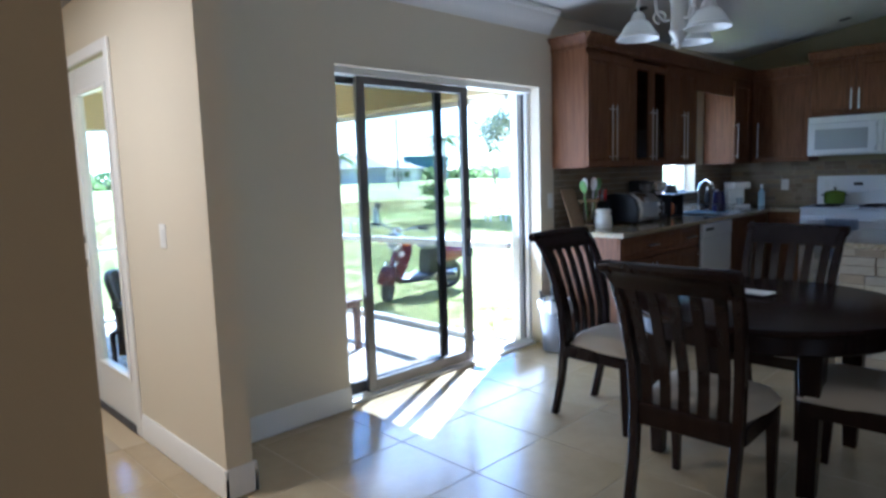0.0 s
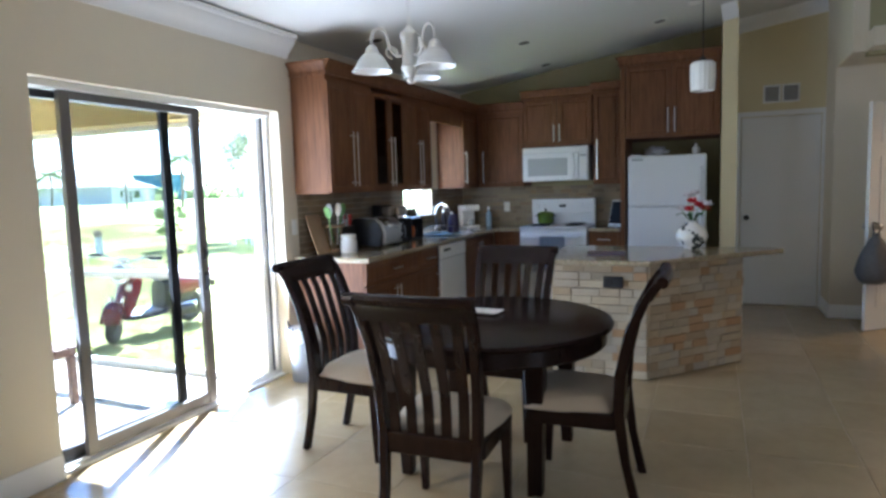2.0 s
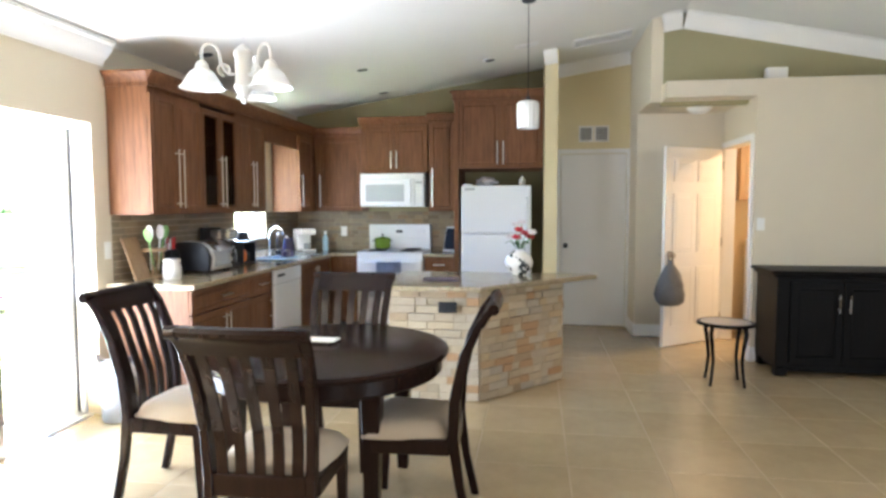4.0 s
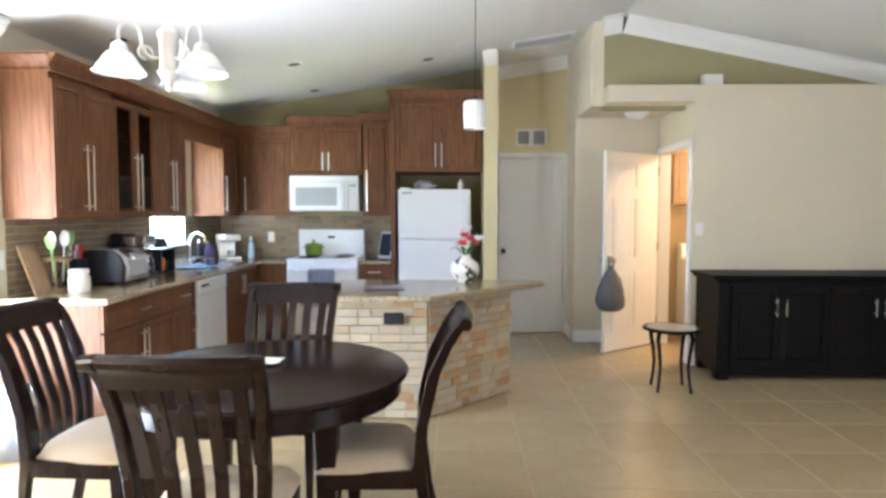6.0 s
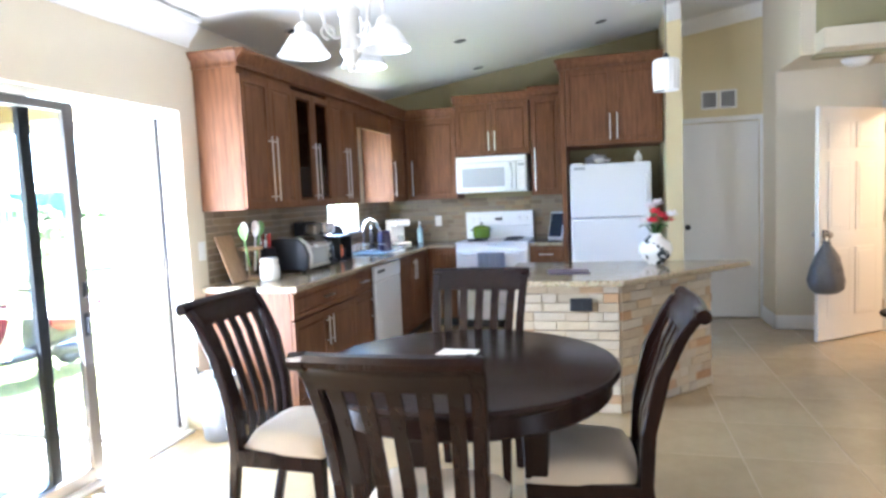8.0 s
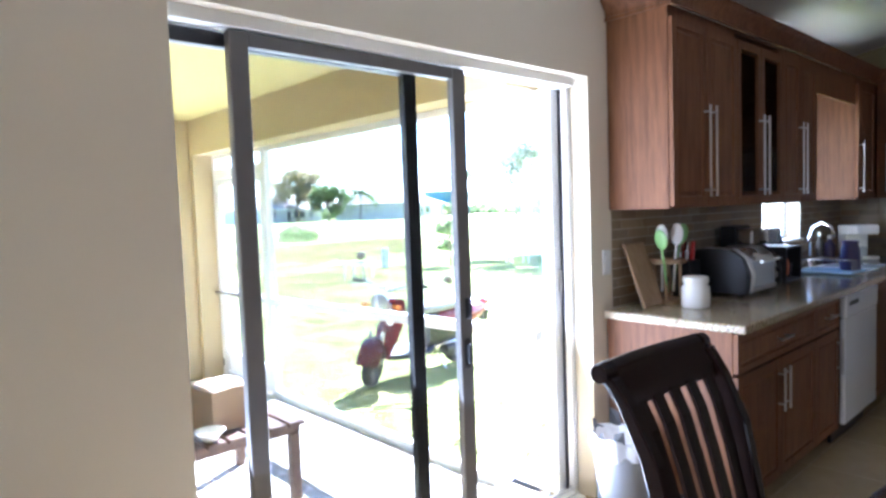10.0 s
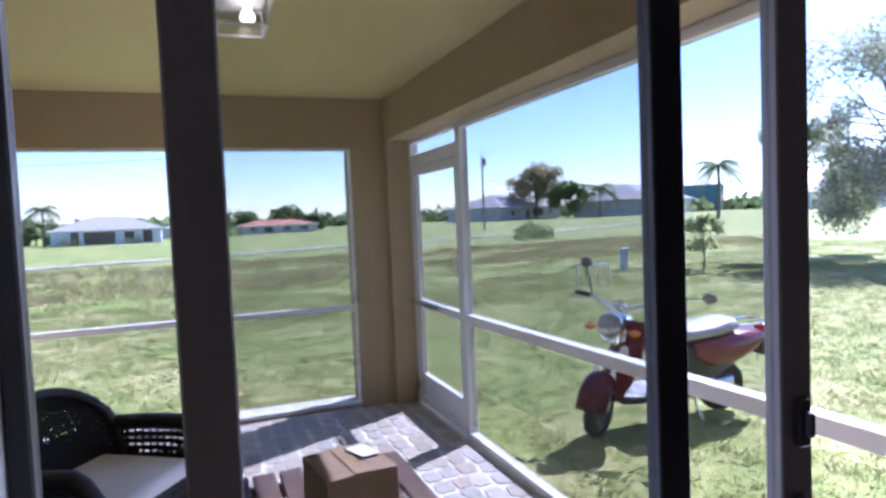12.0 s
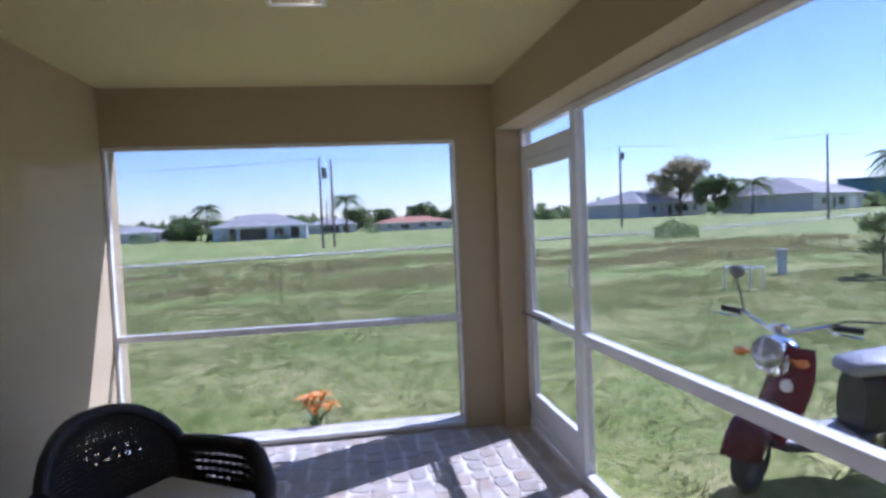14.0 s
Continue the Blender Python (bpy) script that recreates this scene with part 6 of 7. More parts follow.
def wicker_chair(m, first=None):
    if first:
        return copy_thing(first, m)
    c = thing("wicker_armchair", "black wicker armchair with a white seat cushion", "armchair", group="wicker armchairs on the patio")
    # back: a rounded, gently curved woven panel, behind the seat at -y
    rows = []
    for i in range(33):
        v = 1 - (1 - i / 32) ** 1.7
        z = 0.22 + 0.56 * v
        half = 0.365 * (0.06 + 0.94 * max(0.0, 1 - max(0, (v - 0.4) / 0.6) ** 2.3) ** 0.5)
        rows.append([Vector((u * half, -0.33 - 0.06 * v + 0.15 * (u * half / 0.365) ** 2 * (1 - 0.3 * v), z)) for u in [-1 + 2 * k / 44 for k in range(45)]])
    part("backrest", shell(rows, 0.3), WICKER, c)
    edge = [rows[i][0] for i in [*range(0, 24, 4), *range(24, 32)]] + [rows[32][22]] + [rows[i][44] for i in [*range(31, 23, -1), *range(20, -1, -4)]]
    part("back_rim", tube(edge, 0.03, 8), WICKER, c, smooth=60)
    for s in (-1, 1):
        arm = []
        for i in range(25):
            v = i / 24
            row = []
            for k in range(37):
                u = k / 36
                top = 0.56 - 0.05 * max(0, (u - 0.8) / 0.2) ** 2 * 2 - 0.02 * (1 - u)
                row.append(Vector((s * (0.33 + 0.03 * math.sin(u * math.pi) + 0.02 * v), -0.27 + 0.53 * u, 0.1 + (top - 0.1) * v)))
            arm.append(row)
        part("arm_panel", shell(arm, -0.05), WICKER, c)
        roll = [p + Vector((s * 0.01, 0, 0.0)) for p in arm[24][::3]] + [arm[24][36] + Vector((0, 0.03, -0.05)), arm[15][36] + Vector((0, 0.035, 0)), arm[0][36] + Vector((0, 0.01, 0))]
        part("arm_roll", tube(roll, [0.042] * 10 + [0.045, 0.045, 0.042, 0.04, 0.034, 0.026], 10), WICKER, c, smooth=60)
    fr_ = [[Vector((-0.33 + 0.66 * k / 28, 0.26, 0.1 + 0.24 * i / 10)) for k in range(29)] for i in range(11)]
    part("front_panel", shell(fr_), WICKER, c)
    part("seat_deck", box(-0.33, -0.32, 0.28, 0.33, 0.26, 0.31, 0.008), WICKER, c)
    for x in (-0.3, 0.3):
        for y in (-0.32, 0.24):
            part("leg", rod((x, y, 0), (x, y, 0.29), 0.022, 0.026, 10), WICKER, c)
    bm = box(-0.3, -0.28, 0.311, 0.3, 0.27, 0.4, 0.03)
    part("seat_cushion", bm, WHITECLOTH, c, "white fabric seat cushion", smooth=60)
    c.matrix_world = m
    return c


wk = wicker_chair(pose(-2.345, 2.645, LZ + 0.002, 0, 0, -34) @ Matrix.Scale(0.9, 4))
wicker_chair(pose(-1.3, 2.38, LZ + 0.002, 0, 0, -10) @ Matrix.Scale(0.9, 4), wk)

# slatted coffee table with a parcel
ct = thing("slatted_table", "low brown slatted wooden patio table", "table", -1.5, 3.47, LZ + 0.002)
n = 7
for k in range(n):
    y = -0.36 + 0.72 * (k + 0.5) / n
    part("slat", box(-0.4, y - 0.043, 0.4, 0.4, y + 0.043, 0.425, 0.004), DECKWOOD, ct)
for x in (-0.33, 0.33):
    part("cross_rail", box(x - 0.02, -0.35, 0.35, x + 0.02, 0.35, 0.399, 0.003), DECKWOOD, ct)
    for y in (-0.32, 0.32):
        part("leg", box(x - 0.025, y - 0.025, 0, x + 0.025, y + 0.025, 0.349, 0.004), DECKWOOD, ct)
pb = thing("cardboard_box", "brown cardboard parcel with a shipping label", "box", -1.36, 3.5, LZ + 0.4285, 8)
part("carton", box(-0.13, -0.12, 0, 0.13, 0.12, 0.2, 0.003), CARD, pb)
part("flap", moved(box(-0.13, -0.12, 0, 0.13, 0.0, 0.004), pose(0, 0, 0.201, 2, 0)), CARD, pb)
part("flap", moved(box(-0.13, 0.0, 0, 0.13, 0.12, 0.004), pose(0, 0.0, 0.202, -3, 0)), CARD, pb)
part("label", moved(box(-0.02, 0.0, 0, 0.09, 0.075, 0.002), pose(-0.06, 0.02, 0.213, -3, 0, 12)), PAPER, pb)
part("packing_tape", box(-0.131, -0.025, 0.205, 0.131, 0.025, 0.207), PALEWOOD, pb)
bottle("spray_bottle", "small clear bottle on the slatted table", -1.28, 3.28, LZ + 0.4275, 0.03, 0.14, BLUEGLASS, TRIM)
bw = thing("bowl", "small white bowl on the slatted table", "bowl", -1.16, 3.36, LZ + 0.4275)
part("bowl_body", lathe([(0, 0), (0.03, 0), (0.035, 0.008), (0.07, 0.05), (0.066, 0.05), (0.03, 0.012), (0, 0.01)], 24), CERAMIC, bw, smooth=60)

# ---- scooter on the lawn ----
GZ = -0.14
sc = thing("motor_scooter", "maroon motor scooter with a grey seat on its stand", "scooter", -2.94, 6.05, GZ, -92)
sc.matrix_world = pose(-2.94, 6.05, GZ, -7, 0, -92)


def wheel(x):
    tyre = part("tyre", moved(lathe([(0.12, -0.035), (0.15, -0.045), (0.175, -0.038), (0.188, -0.012), (0.188, 0.012), (0.175, 0.038), (0.15, 0.045), (0.12, 0.035), (0.12, -0.035)], 36), pose(x, 0, 0.189, 90)), RUBBER, sc, smooth=50)
    part("rim", moved(lathe([(0.121, -0.03), (0.11, -0.02), (0.06, -0.012), (0.03, -0.035), (0, -0.035), (0, 0.035), (0.03, 0.035), (0.06, 0.012), (0.11, 0.02), (0.121, 0.03)], 28), pose(x, 0, 0.189, 90)), BLACK, tyre, smooth=40)
    return tyre


front = [wheel(0.56)]
wheel(-0.56)


def loft(rows, material, name, label=""):
    """A body from rows of (x, z_low, z_high, half width): rounded sections along the length."""
    bm = bmesh.new()
    rings = []
    for x, z0, z1, w in rows:
        ring = []
        for k in range(14):
            a = 2 * math.pi * k / 14
            ca, sa = math.cos(a), math.sin(a)
            y = w * math.copysign(abs(ca) ** 0.6, ca)
            z = (z0 + z1) / 2 + (z1 - z0) / 2 * math.copysign(abs(sa) ** 0.7, sa)
            ring.append(bm.verts.new((x, y, z)))
        rings.append(ring)
    for a, b in zip(rings, rings[1:]):
        for k in range(14):
            bm.faces.new((a[k], a[(k + 1) % 14], b[(k + 1) % 14], b[k]))
    bm.faces.new(rings[0][::-1]), bm.faces.new(rings[-1])
    bmesh.ops.recalc_face_normals(bm, faces=bm.faces[:])
    return part(name, bm, material, sc, label, smooth=55)


# front fender over the wheel
bm = bmesh.new()
rings = []
for i in range(11):
    a = radians(15 + 17 * i)
    for_r = 0.25
    ring = []
    for k in range(7):
        u = -1 + k / 3
        rr = for_r - (0.13 if abs(u) > 0.9 else 0.03 * abs(u))
        ring.append(bm.verts.new((0.58 + rr * math.cos(a), 0.1 * u * (1 if abs(u) < 0.9 else 1.05), 0.208 + rr * math.sin(a))))
    rings.append(ring)
for a, b in zip(rings, rings[1:]):
    for k in range(6):
        bm.faces.new((a[k], a[k + 1], b[k + 1], b[k]))
bmesh.ops.solidify(bm, geom=bm.faces[:], thickness=0.008)
part("front_fender", bm, MAROON, sc, smooth=60)
for s in (-1, 1):
    part("fork_leg", rod((0.58, s * 0.06, 0.2), (0.46, s * 0.06, 0.48), 0.018, n=10), CHROME, sc)
# leg shield
bm = bmesh.new()
rings = []
for i in range(12):
    v = i / 11
    z = 0.24 + 0.53 * v
    xc = 0.42 - 0.13 * v + 0.06 * (1 - v) ** 2
    half = 0.14 + 0.04 * math.sin(v * math.pi) - 0.05 * max(0, v - 0.75) * 3
    rings.append([bm.verts.new((xc - 0.07 * u * u, half * u, z)) for u in [-1 + k / 5 for k in range(11)]])
for a, b in zip(rings, rings[1:]):
    for k in range(10):
        bm.faces.new((a[k], a[k + 1], b[k + 1], b[k]))
bmesh.ops.solidify(bm, geom=bm.faces[:], thickness=-0.05)
bmesh.ops.recalc_face_normals(bm, faces=bm.faces[:])
ls = part("leg_shield", bm, MAROON, sc, smooth=60)
part("front_trim", loft([(0.33, 0.6, 0.7, 0.02), (0.37, 0.6, 0.7, 0.04), (0.375, 0.61, 0.69, 0.035)], CHROME, "grille").data and rod((0.345, 0.075, 0.57), (0.362, 0.078, 0.573), 0.035, n=20), TRIM, ls, "round pale emblem")
loft([(0.36, 0.6, 0.68, 0.09), (0.3, 0.58, 0.76, 0.13), (0.22, 0.6, 0.78, 0.1), (0.18, 0.66, 0.76, 0.05)], CHROME, "headset", "chrome headlamp nacelle")
# lamp and indicators
hl = part("headlight", moved(lathe([(0, 0.0), (0.05, 0.005), (0.08, 0.03), (0.09, 0.08), (0.086, 0.1), (0.082, 0.1), (0, 0.09)], 24), pose(0.33, 0, 0.73, 0, 84)), CHROME, sc, "chrome headlight bucket", smooth=50)
part("lens", moved(lathe([(0.082, 0.1), (0.06, 0.115), (0, 0.122)], 24), pose(0.33, 0, 0.73, 0, 84)), LAMPLENS, hl, smooth=60)
for s in (-1, 1):
    part("indicator", ball((0.38, s * 0.16, 0.7), 0.04, 0.035, 0.025, bm=rod((0.36, s * 0.1, 0.7), (0.38, s * 0.15, 0.7), 0.01, n=8)), AMBER, sc, "amber turn indicator", smooth=60)
part("handlebar", tube([(0.16, -0.35, 0.87), (0.2, -0.22, 0.875), (0.26, -0.08, 0.83), (0.28, 0, 0.81), (0.26, 0.08, 0.83), (0.2, 0.22, 0.875), (0.16, 0.35, 0.87)], 0.012, 8), CHROME, sc, smooth=60)
for s in (-1, 1):
    part("grip", rod((0.192, s * 0.24, 0.874), (0.155, s * 0.37, 0.87), 0.018, n=10), RUBBER, sc)
    part("brake_lever", tube([(0.23, s * 0.22, 0.86), (0.25, s * 0.28, 0.855), (0.22, s * 0.39, 0.85)], 0.006, 6), CHROME, sc)
    mr = part("mirror_stalk", tube([(0.21, s * 0.22, 0.88), (0.19, s * (0.25 if s < 0 else 0.3), 0.97 if s < 0 else 0.92), (0.15, s * (0.3 if s < 0 else 0.52), 1.06 if s < 0 else 0.94)], 0.005, 6), BLACK, sc)
    part("mirror", ball((0.145, -0.3 if s < 0 else 0.56, 1.1 if s < 0 else 0.95), 0.02, 0.045, 0.038), GREY_ALU, mr, smooth=60)
part("gauge", moved(lathe([(0, 0), (0.05, 0), (0.055, 0.03), (0.045, 0.05), (0, 0.05)], 20), pose(0.27, 0, 0.81, 0, -20)), CHROME, sc, smooth=40)
# floorboard, body, seat
loft([(0.44, 0.24, 0.32, 0.12), (0.36, 0.2, 0.28, 0.14), (0.15, 0.19, 0.25, 0.15), (-0.08, 0.19, 0.25, 0.15), (-0.16, 0.2, 0.3, 0.13)], BLACK, "floorboard")
part("floor_mat", box(-0.08, -0.11, 0.25, 0.32, 0.11, 0.262, 0.004), GREYVINYL, sc)
loft([(-0.1, 0.24, 0.58, 0.11), (-0.16, 0.22, 0.6, 0.13), (-0.4, 0.28, 0.6, 0.14), (-0.62, 0.4, 0.6, 0.13), (-0.74, 0.48, 0.58, 0.09)], BLACK, "frame_body")
loft([(-0.2, 0.46, 0.58, 0.15), (-0.32, 0.38, 0.61, 0.17), (-0.55, 0.38, 0.62, 0.165), (-0.75, 0.45, 0.61, 0.13), (-0.88, 0.52, 0.59, 0.07)], MAROON, "rear_cowl")
loft([(-0.02, 0.6, 0.64, 0.07), (-0.06, 0.58, 0.67, 0.11), (-0.22, 0.59, 0.68, 0.13), (-0.36, 0.6, 0.69, 0.135), (-0.5, 0.61, 0.715, 0.125), (-0.6, 0.63, 0.7, 0.08)], GREYVINYL, "seat", "grey vinyl seat")
part("tail_light", ball((-0.9, 0, 0.6), 0.04, 0.06, 0.03), REDLENS, sc, "red tail light", smooth=60)
part("luggage_rack", tube([(-0.6, -0.09, 0.66), (-0.85, -0.08, 0.66), (-0.88, 0, 0.66), (-0.85, 0.08, 0.66), (-0.6, 0.09, 0.66)], 0.008, 8), CHROME, sc)
part("rear_fender", box(-0.92, -0.06, 0.4, -0.86, 0.06, 0.52, 0.01), BLACK, sc)
part("engine_case", loft([(-0.2, 0.14, 0.26, 0.06), (-0.4, 0.12, 0.28, 0.09), (-0.62, 0.14, 0.28, 0.07)], STEEL, "crankcase").data and rod((-0.3, 0.1, 0.2), (-0.5, 0.12, 0.2), 0.06, n=14), BLACK, sc)
part("exhaust", rod((-0.35, -0.13, 0.17), (-0.82, -0.15, 0.22), 0.035, 0.045, 14), CHROME, sc)
for s in (-1, 1):
    part("stand_leg", rod((-0.25, s * 0.06, 0.18), (-0.3, s * 0.13, 0.002), 0.01, n=8), STEEL, sc)

# the bars and the front wheel are turned to the left
STEER = Matrix.Translation((0.42, 0, 0)) @ pose(0, 0, 0, 0, 0, 35) @ Matrix.Translation((-0.42, 0, 0))
TURNED = ("fork_leg", "front_fender", "headset", "headlight", "indicator", "handlebar", "grip", "brake_lever", "mirror_stalk", "gauge")
for o in list(sc.children):
    if o.name.split(".")[0] in TURNED or o is front[0]:
        for q in (o, *o.children):
            q.data.transform(STEER)

# ---- yard and distance ----
def ground_z(x, y):
    return -0.15 - 0.05 * min(1.0, max(0.0, (math.hypot(x + 4, y - 3) - 2) / 20)) + 0.02 * noise.noise((x * 0.25, y * 0.25, 0))


xs = sorted(set([-600, -300, -160, -110, -80, -60, -45] + [-36 + 1.5 * k for k in range(22)] + [-3.5 + k for k in range(4)] + [-0.3]))
ys = sorted(set([-400, -150, -60, -30] + [-18 + 1.5 * k for k in range(36)] + [45, 70, 110, 170, 300, 600]))
bm = bmesh.new()
gv = {}
for x in xs:
    for y in ys:
        gv[x, y] = bm.verts.new((x, y, ground_z(x, y)))
for xa, xb in zip(xs, xs[1:]):
    for ya, yb in zip(ys, ys[1:]):
        bm.faces.new((gv[xa, ya], gv[xb, ya], gv[xb, yb], gv[xa, yb]))
far_x = 600
e1 = [bm.verts.new((far_x, y, -0.22)) for y in (-400, 600)]
bm.faces.new((gv[-0.3, -400], e1[0], e1[1], gv[-0.3, 600]) + tuple(gv[-0.3, y] for y in ys[-2:0:-1]))
tagged(part("ground", bm, GRASS, smooth=60), "sunny mown lawn reaching to the horizon", "lawn", kind="structure")


def blades(name, points, hmin, hmax, wid, material, label, lean=0.5, seed=1):
    """Blades of grass of four corners each, standing on the given (x, y) points."""
    rng = np.random.default_rng(seed)
    n = len(points)
    x, y = points[:, 0], points[:, 1]
    z = np.array([ground_z(a, b) for a, b in points.tolist()]) - 0.005
    h, a = rng.uniform(hmin, hmax, n), rng.uniform(0, 2 * math.pi, n)
    dx, dy = np.cos(a) * wid, np.sin(a) * wid
    lx, ly = rng.normal(0, lean, n) * h, rng.normal(0, lean, n) * h
    rows = ((x - dx, y - dy, z), (x + dx, y + dy, z), (x + lx * 0.4 + dx * 0.6, y + ly * 0.4 + dy * 0.6, z + h * 0.6), (x + lx, y + ly, z + h))
    verts = np.stack([np.stack(r, 1) for r in rows], 1).reshape(-1, 3)
    b = np.arange(n)[:, None] * 4
    faces = np.concatenate([b + np.array([[0, 1, 2]]), b + np.array([[0, 2, 3]])], 0)
    me = bpy.data.meshes.new(name)
    me.from_pydata(verts.tolist(), [], faces.tolist())
    me.materials.append(material)
    return tagged(new(name, me), label, "grass", kind="stuff")


def scatter(n, x0, x1, y0, y1, keep, seed, power=1.0):
    """n points between x0 (the near side) and x1, denser towards x0, where keep(x, y) exceeds a random number."""
    rng = np.random.default_rng(seed)
    got = []
    while len(got) < n:
        u = rng.random((n, 3))
        xs_, ys_ = x0 + (x1 - x0) * u[:, 0] ** power, y0 + (y1 - y0) * u[:, 1]
        got += [(p, q) for p, q, r in zip(xs_.tolist(), ys_.tolist(), u[:, 2].tolist()) if keep(p, q) > r]
    return np.array(got[:n])


def on_lawn(x, y):
    return not (-4.32 < x and y < 4.7) and (x < -4.3 or y < 12)


def tuft(x, y):
    """Green tufts and straw patches change places from step to step across the lawn."""
    return 0.5 + 0.9 * noise.noise((x * 2.6, y * 2.6, 1)) + 0.9 * noise.noise((x * 7, y * 7, 4)) + 0.5 * noise.noise((x * 0.6, y * 0.6, 7))


blades("lawn_grass", scatter(190000, -0.5, -13, -4, 18, lambda x, y: on_lawn(x, y) * tuft(x, y), 2, 1.25), 0.014, 0.045, 0.0046, BLADE, "short green lawn grass in tufts", 0.9, 2)
blades("straw_grass", scatter(150000, -0.5, -13, -4, 18, lambda x, y: on_lawn(x, y) * (1.1 - tuft(x, y)), 3, 1.25), 0.006, 0.026, 0.0055, STRAW, "dry straw-coloured lawn grass", 1.6, 3)
blades("far_lawn_grass", scatter(46000, -9, -20, -12, 26, lambda x, y: 0.4 + 1.2 * noise.noise((x * 1.1, y * 1.1, 2)), 4), 0.03, 0.075, 0.012, BLADE, "mown lawn grass further off", 1.0, 4)


def band(x, y):
    """The uncut strip bends away from the house towards the lawn's far corner."""
    return (x < -13.8 - 0.2 * max(0.0, y - 3)) * (noise.noise((x * 0.35, y * 0.3, 3)) + 0.5 * noise.noise((x * 1.3, y * 1.3, 6)) + 0.45)


blades("tall_grass", scatter(30000, -13.8, -27, -18, 26, band, 5), 0.05, 0.22, 0.014, DRY, "tall dry uncut grass in a band", 0.4, 5)
rngt = random.Random(8)
bm = bmesh.new()
for cx, cy in scatter(120, -15.5, -27, -16, 24, lambda x, y: band(x, y) * 0.9, 9).tolist():
    rr_, hh_ = rngt.uniform(0.12, 0.45), rngt.uniform(0.15, 0.5)
    for i in range(34):
        a, q = rngt.uniform(0, 2 * math.pi), rr_ * math.sqrt(rngt.random())
        c = Vector((cx + q * math.cos(a), cy + q * math.sin(a), ground_z(cx, cy) + hh_ * rngt.random() * (1 - 0.5 * q / rr_)))
        sz = rngt.uniform(0.025, 0.06)
        m_ = Matrix.LocRotScale(c, Euler((rngt.uniform(0, 3), rngt.uniform(0, 3), rngt.uniform(0, 6))), (sz, sz, sz))
        bm.faces.new([bm.verts.new(m_ @ Vector(p)) for p in ((-1, -0.4, 0), (0.2, -0.5, 0.2), (1, 0, 0), (0, 0.5, 0.15))])
tagged(part("weed_clumps", bm, WEED), "olive and brown weed clumps in the uncut grass", "weeds", kind="stuff")


def weeds(name, x, y, r, h, n, material, label, seed):
    rng = random.Random(seed)
    bm = bmesh.new()
    for i in range(n):
        a, q = rng.uniform(0, 2 * math.pi), r * math.sqrt(rng.random())
        z = ground_z(x, y) + h * rng.random() ** 0.8 * (1 - 0.6 * q / r)
        c = Vector((x + q * math.cos(a), y + q * math.sin(a), z))
        s = rng.uniform(0.05, 0.11) * max(1, r)
        m_ = Matrix.LocRotScale(c, Euler((rng.uniform(0, 3), rng.uniform(0, 3), rng.uniform(0, 6))), (s, s, s))
        vs_ = [bm.verts.new(m_ @ Vector(p)) for p in ((-1, -0.5, 0), (0.2, -0.6, 0.2), (1, 0, 0), (0, 0.6, 0.15))]
        bm.faces.new(vs_)
    return bm


def bush(x, y, r, h, material, label, seed, n=260):
    b = thing("bush", label, "bush", 0, 0, 0)
    z = ground_z(x, y)
    part("foliage", weeds("f", x, y, r, h, n, material, label, seed), material, b)
    stem = bmesh.new()
    for k in range(4):
        rod((x, y, z - 0.02), (x + r * 0.4 * math.cos(k * 1.6), y + r * 0.4 * math.sin(k * 1.6), z + h * 0.6), 0.03, 0.01, 6, stem)
    part("stems", stem, BARK, b)


def tree(x, y, h, cr, cz, material, label, seed, leaves=1500, size=0.16, trunk=0.12, squash=1.0, clusters=16):
    """Trunk with limbs and a crown of many leaf sprays gathered in clumps."""
    rng = random.Random(seed)
    z = ground_z(x, y)
    t = thing("tree", label, "tree", x, y, z)
    bm = tube([(0, 0, -0.1), (0.03 * h, 0.01 * h, h * 0.2), (0.02 * h, -0.01 * h, h * 0.45), (0, 0, h * 0.8)], [trunk, trunk * 0.8, trunk * 0.6, trunk * 0.15], 8)
    clumps = []
    for k in range(clusters):
        a, e = k * 2.4 + rng.uniform(-0.4, 0.4), rng.uniform(-0.8, 1.15)
        q = cr * rng.uniform(0.45, 0.95)
        c = Vector((q * math.cos(a) * math.cos(e), q * math.sin(a) * math.cos(e), cz + (h - cz) * 0.85 * math.sin(e) * squash))
        clumps.append((c, cr * rng.uniform(0.22, 0.42) * (16 / clusters) ** 0.3))
        base_ = Vector((0.02 * h, 0, h * rng.uniform(0.25, 0.55)))
        tube([base_, base_.lerp(c, 0.5) + Vector((0, 0, 0.04 * h)), c], [trunk * 0.35, trunk * 0.2, trunk * 0.06], 5, bm)
    part("trunk", bm, BARK, t, smooth=60)
    bm = bmesh.new()
    for i in range(leaves):
        c, r = clumps[rng.randrange(len(clumps))]
        d = Vector((rng.gauss(0, 1), rng.gauss(0, 1), rng.gauss(0, 0.8)))
        d = d.normalized() * r * rng.random() ** 0.4
        s = size * rng.uniform(0.6, 1.3)
        m_ = Matrix.LocRotScale(c + d, Euler((rng.uniform(-1, 1), rng.uniform(-1, 1), rng.uniform(0, 6))), (s, s, s))
        vs_ = [bm.verts.new(m_ @ Vector(p)) for p in ((-1, 0, 0), (-0.1, -0.55, 0.12), (1, 0, -0.1), (-0.1, 0.55, 0.12))]
        bm.faces.new(vs_)
    part("crown", bm, material, t)
    return t


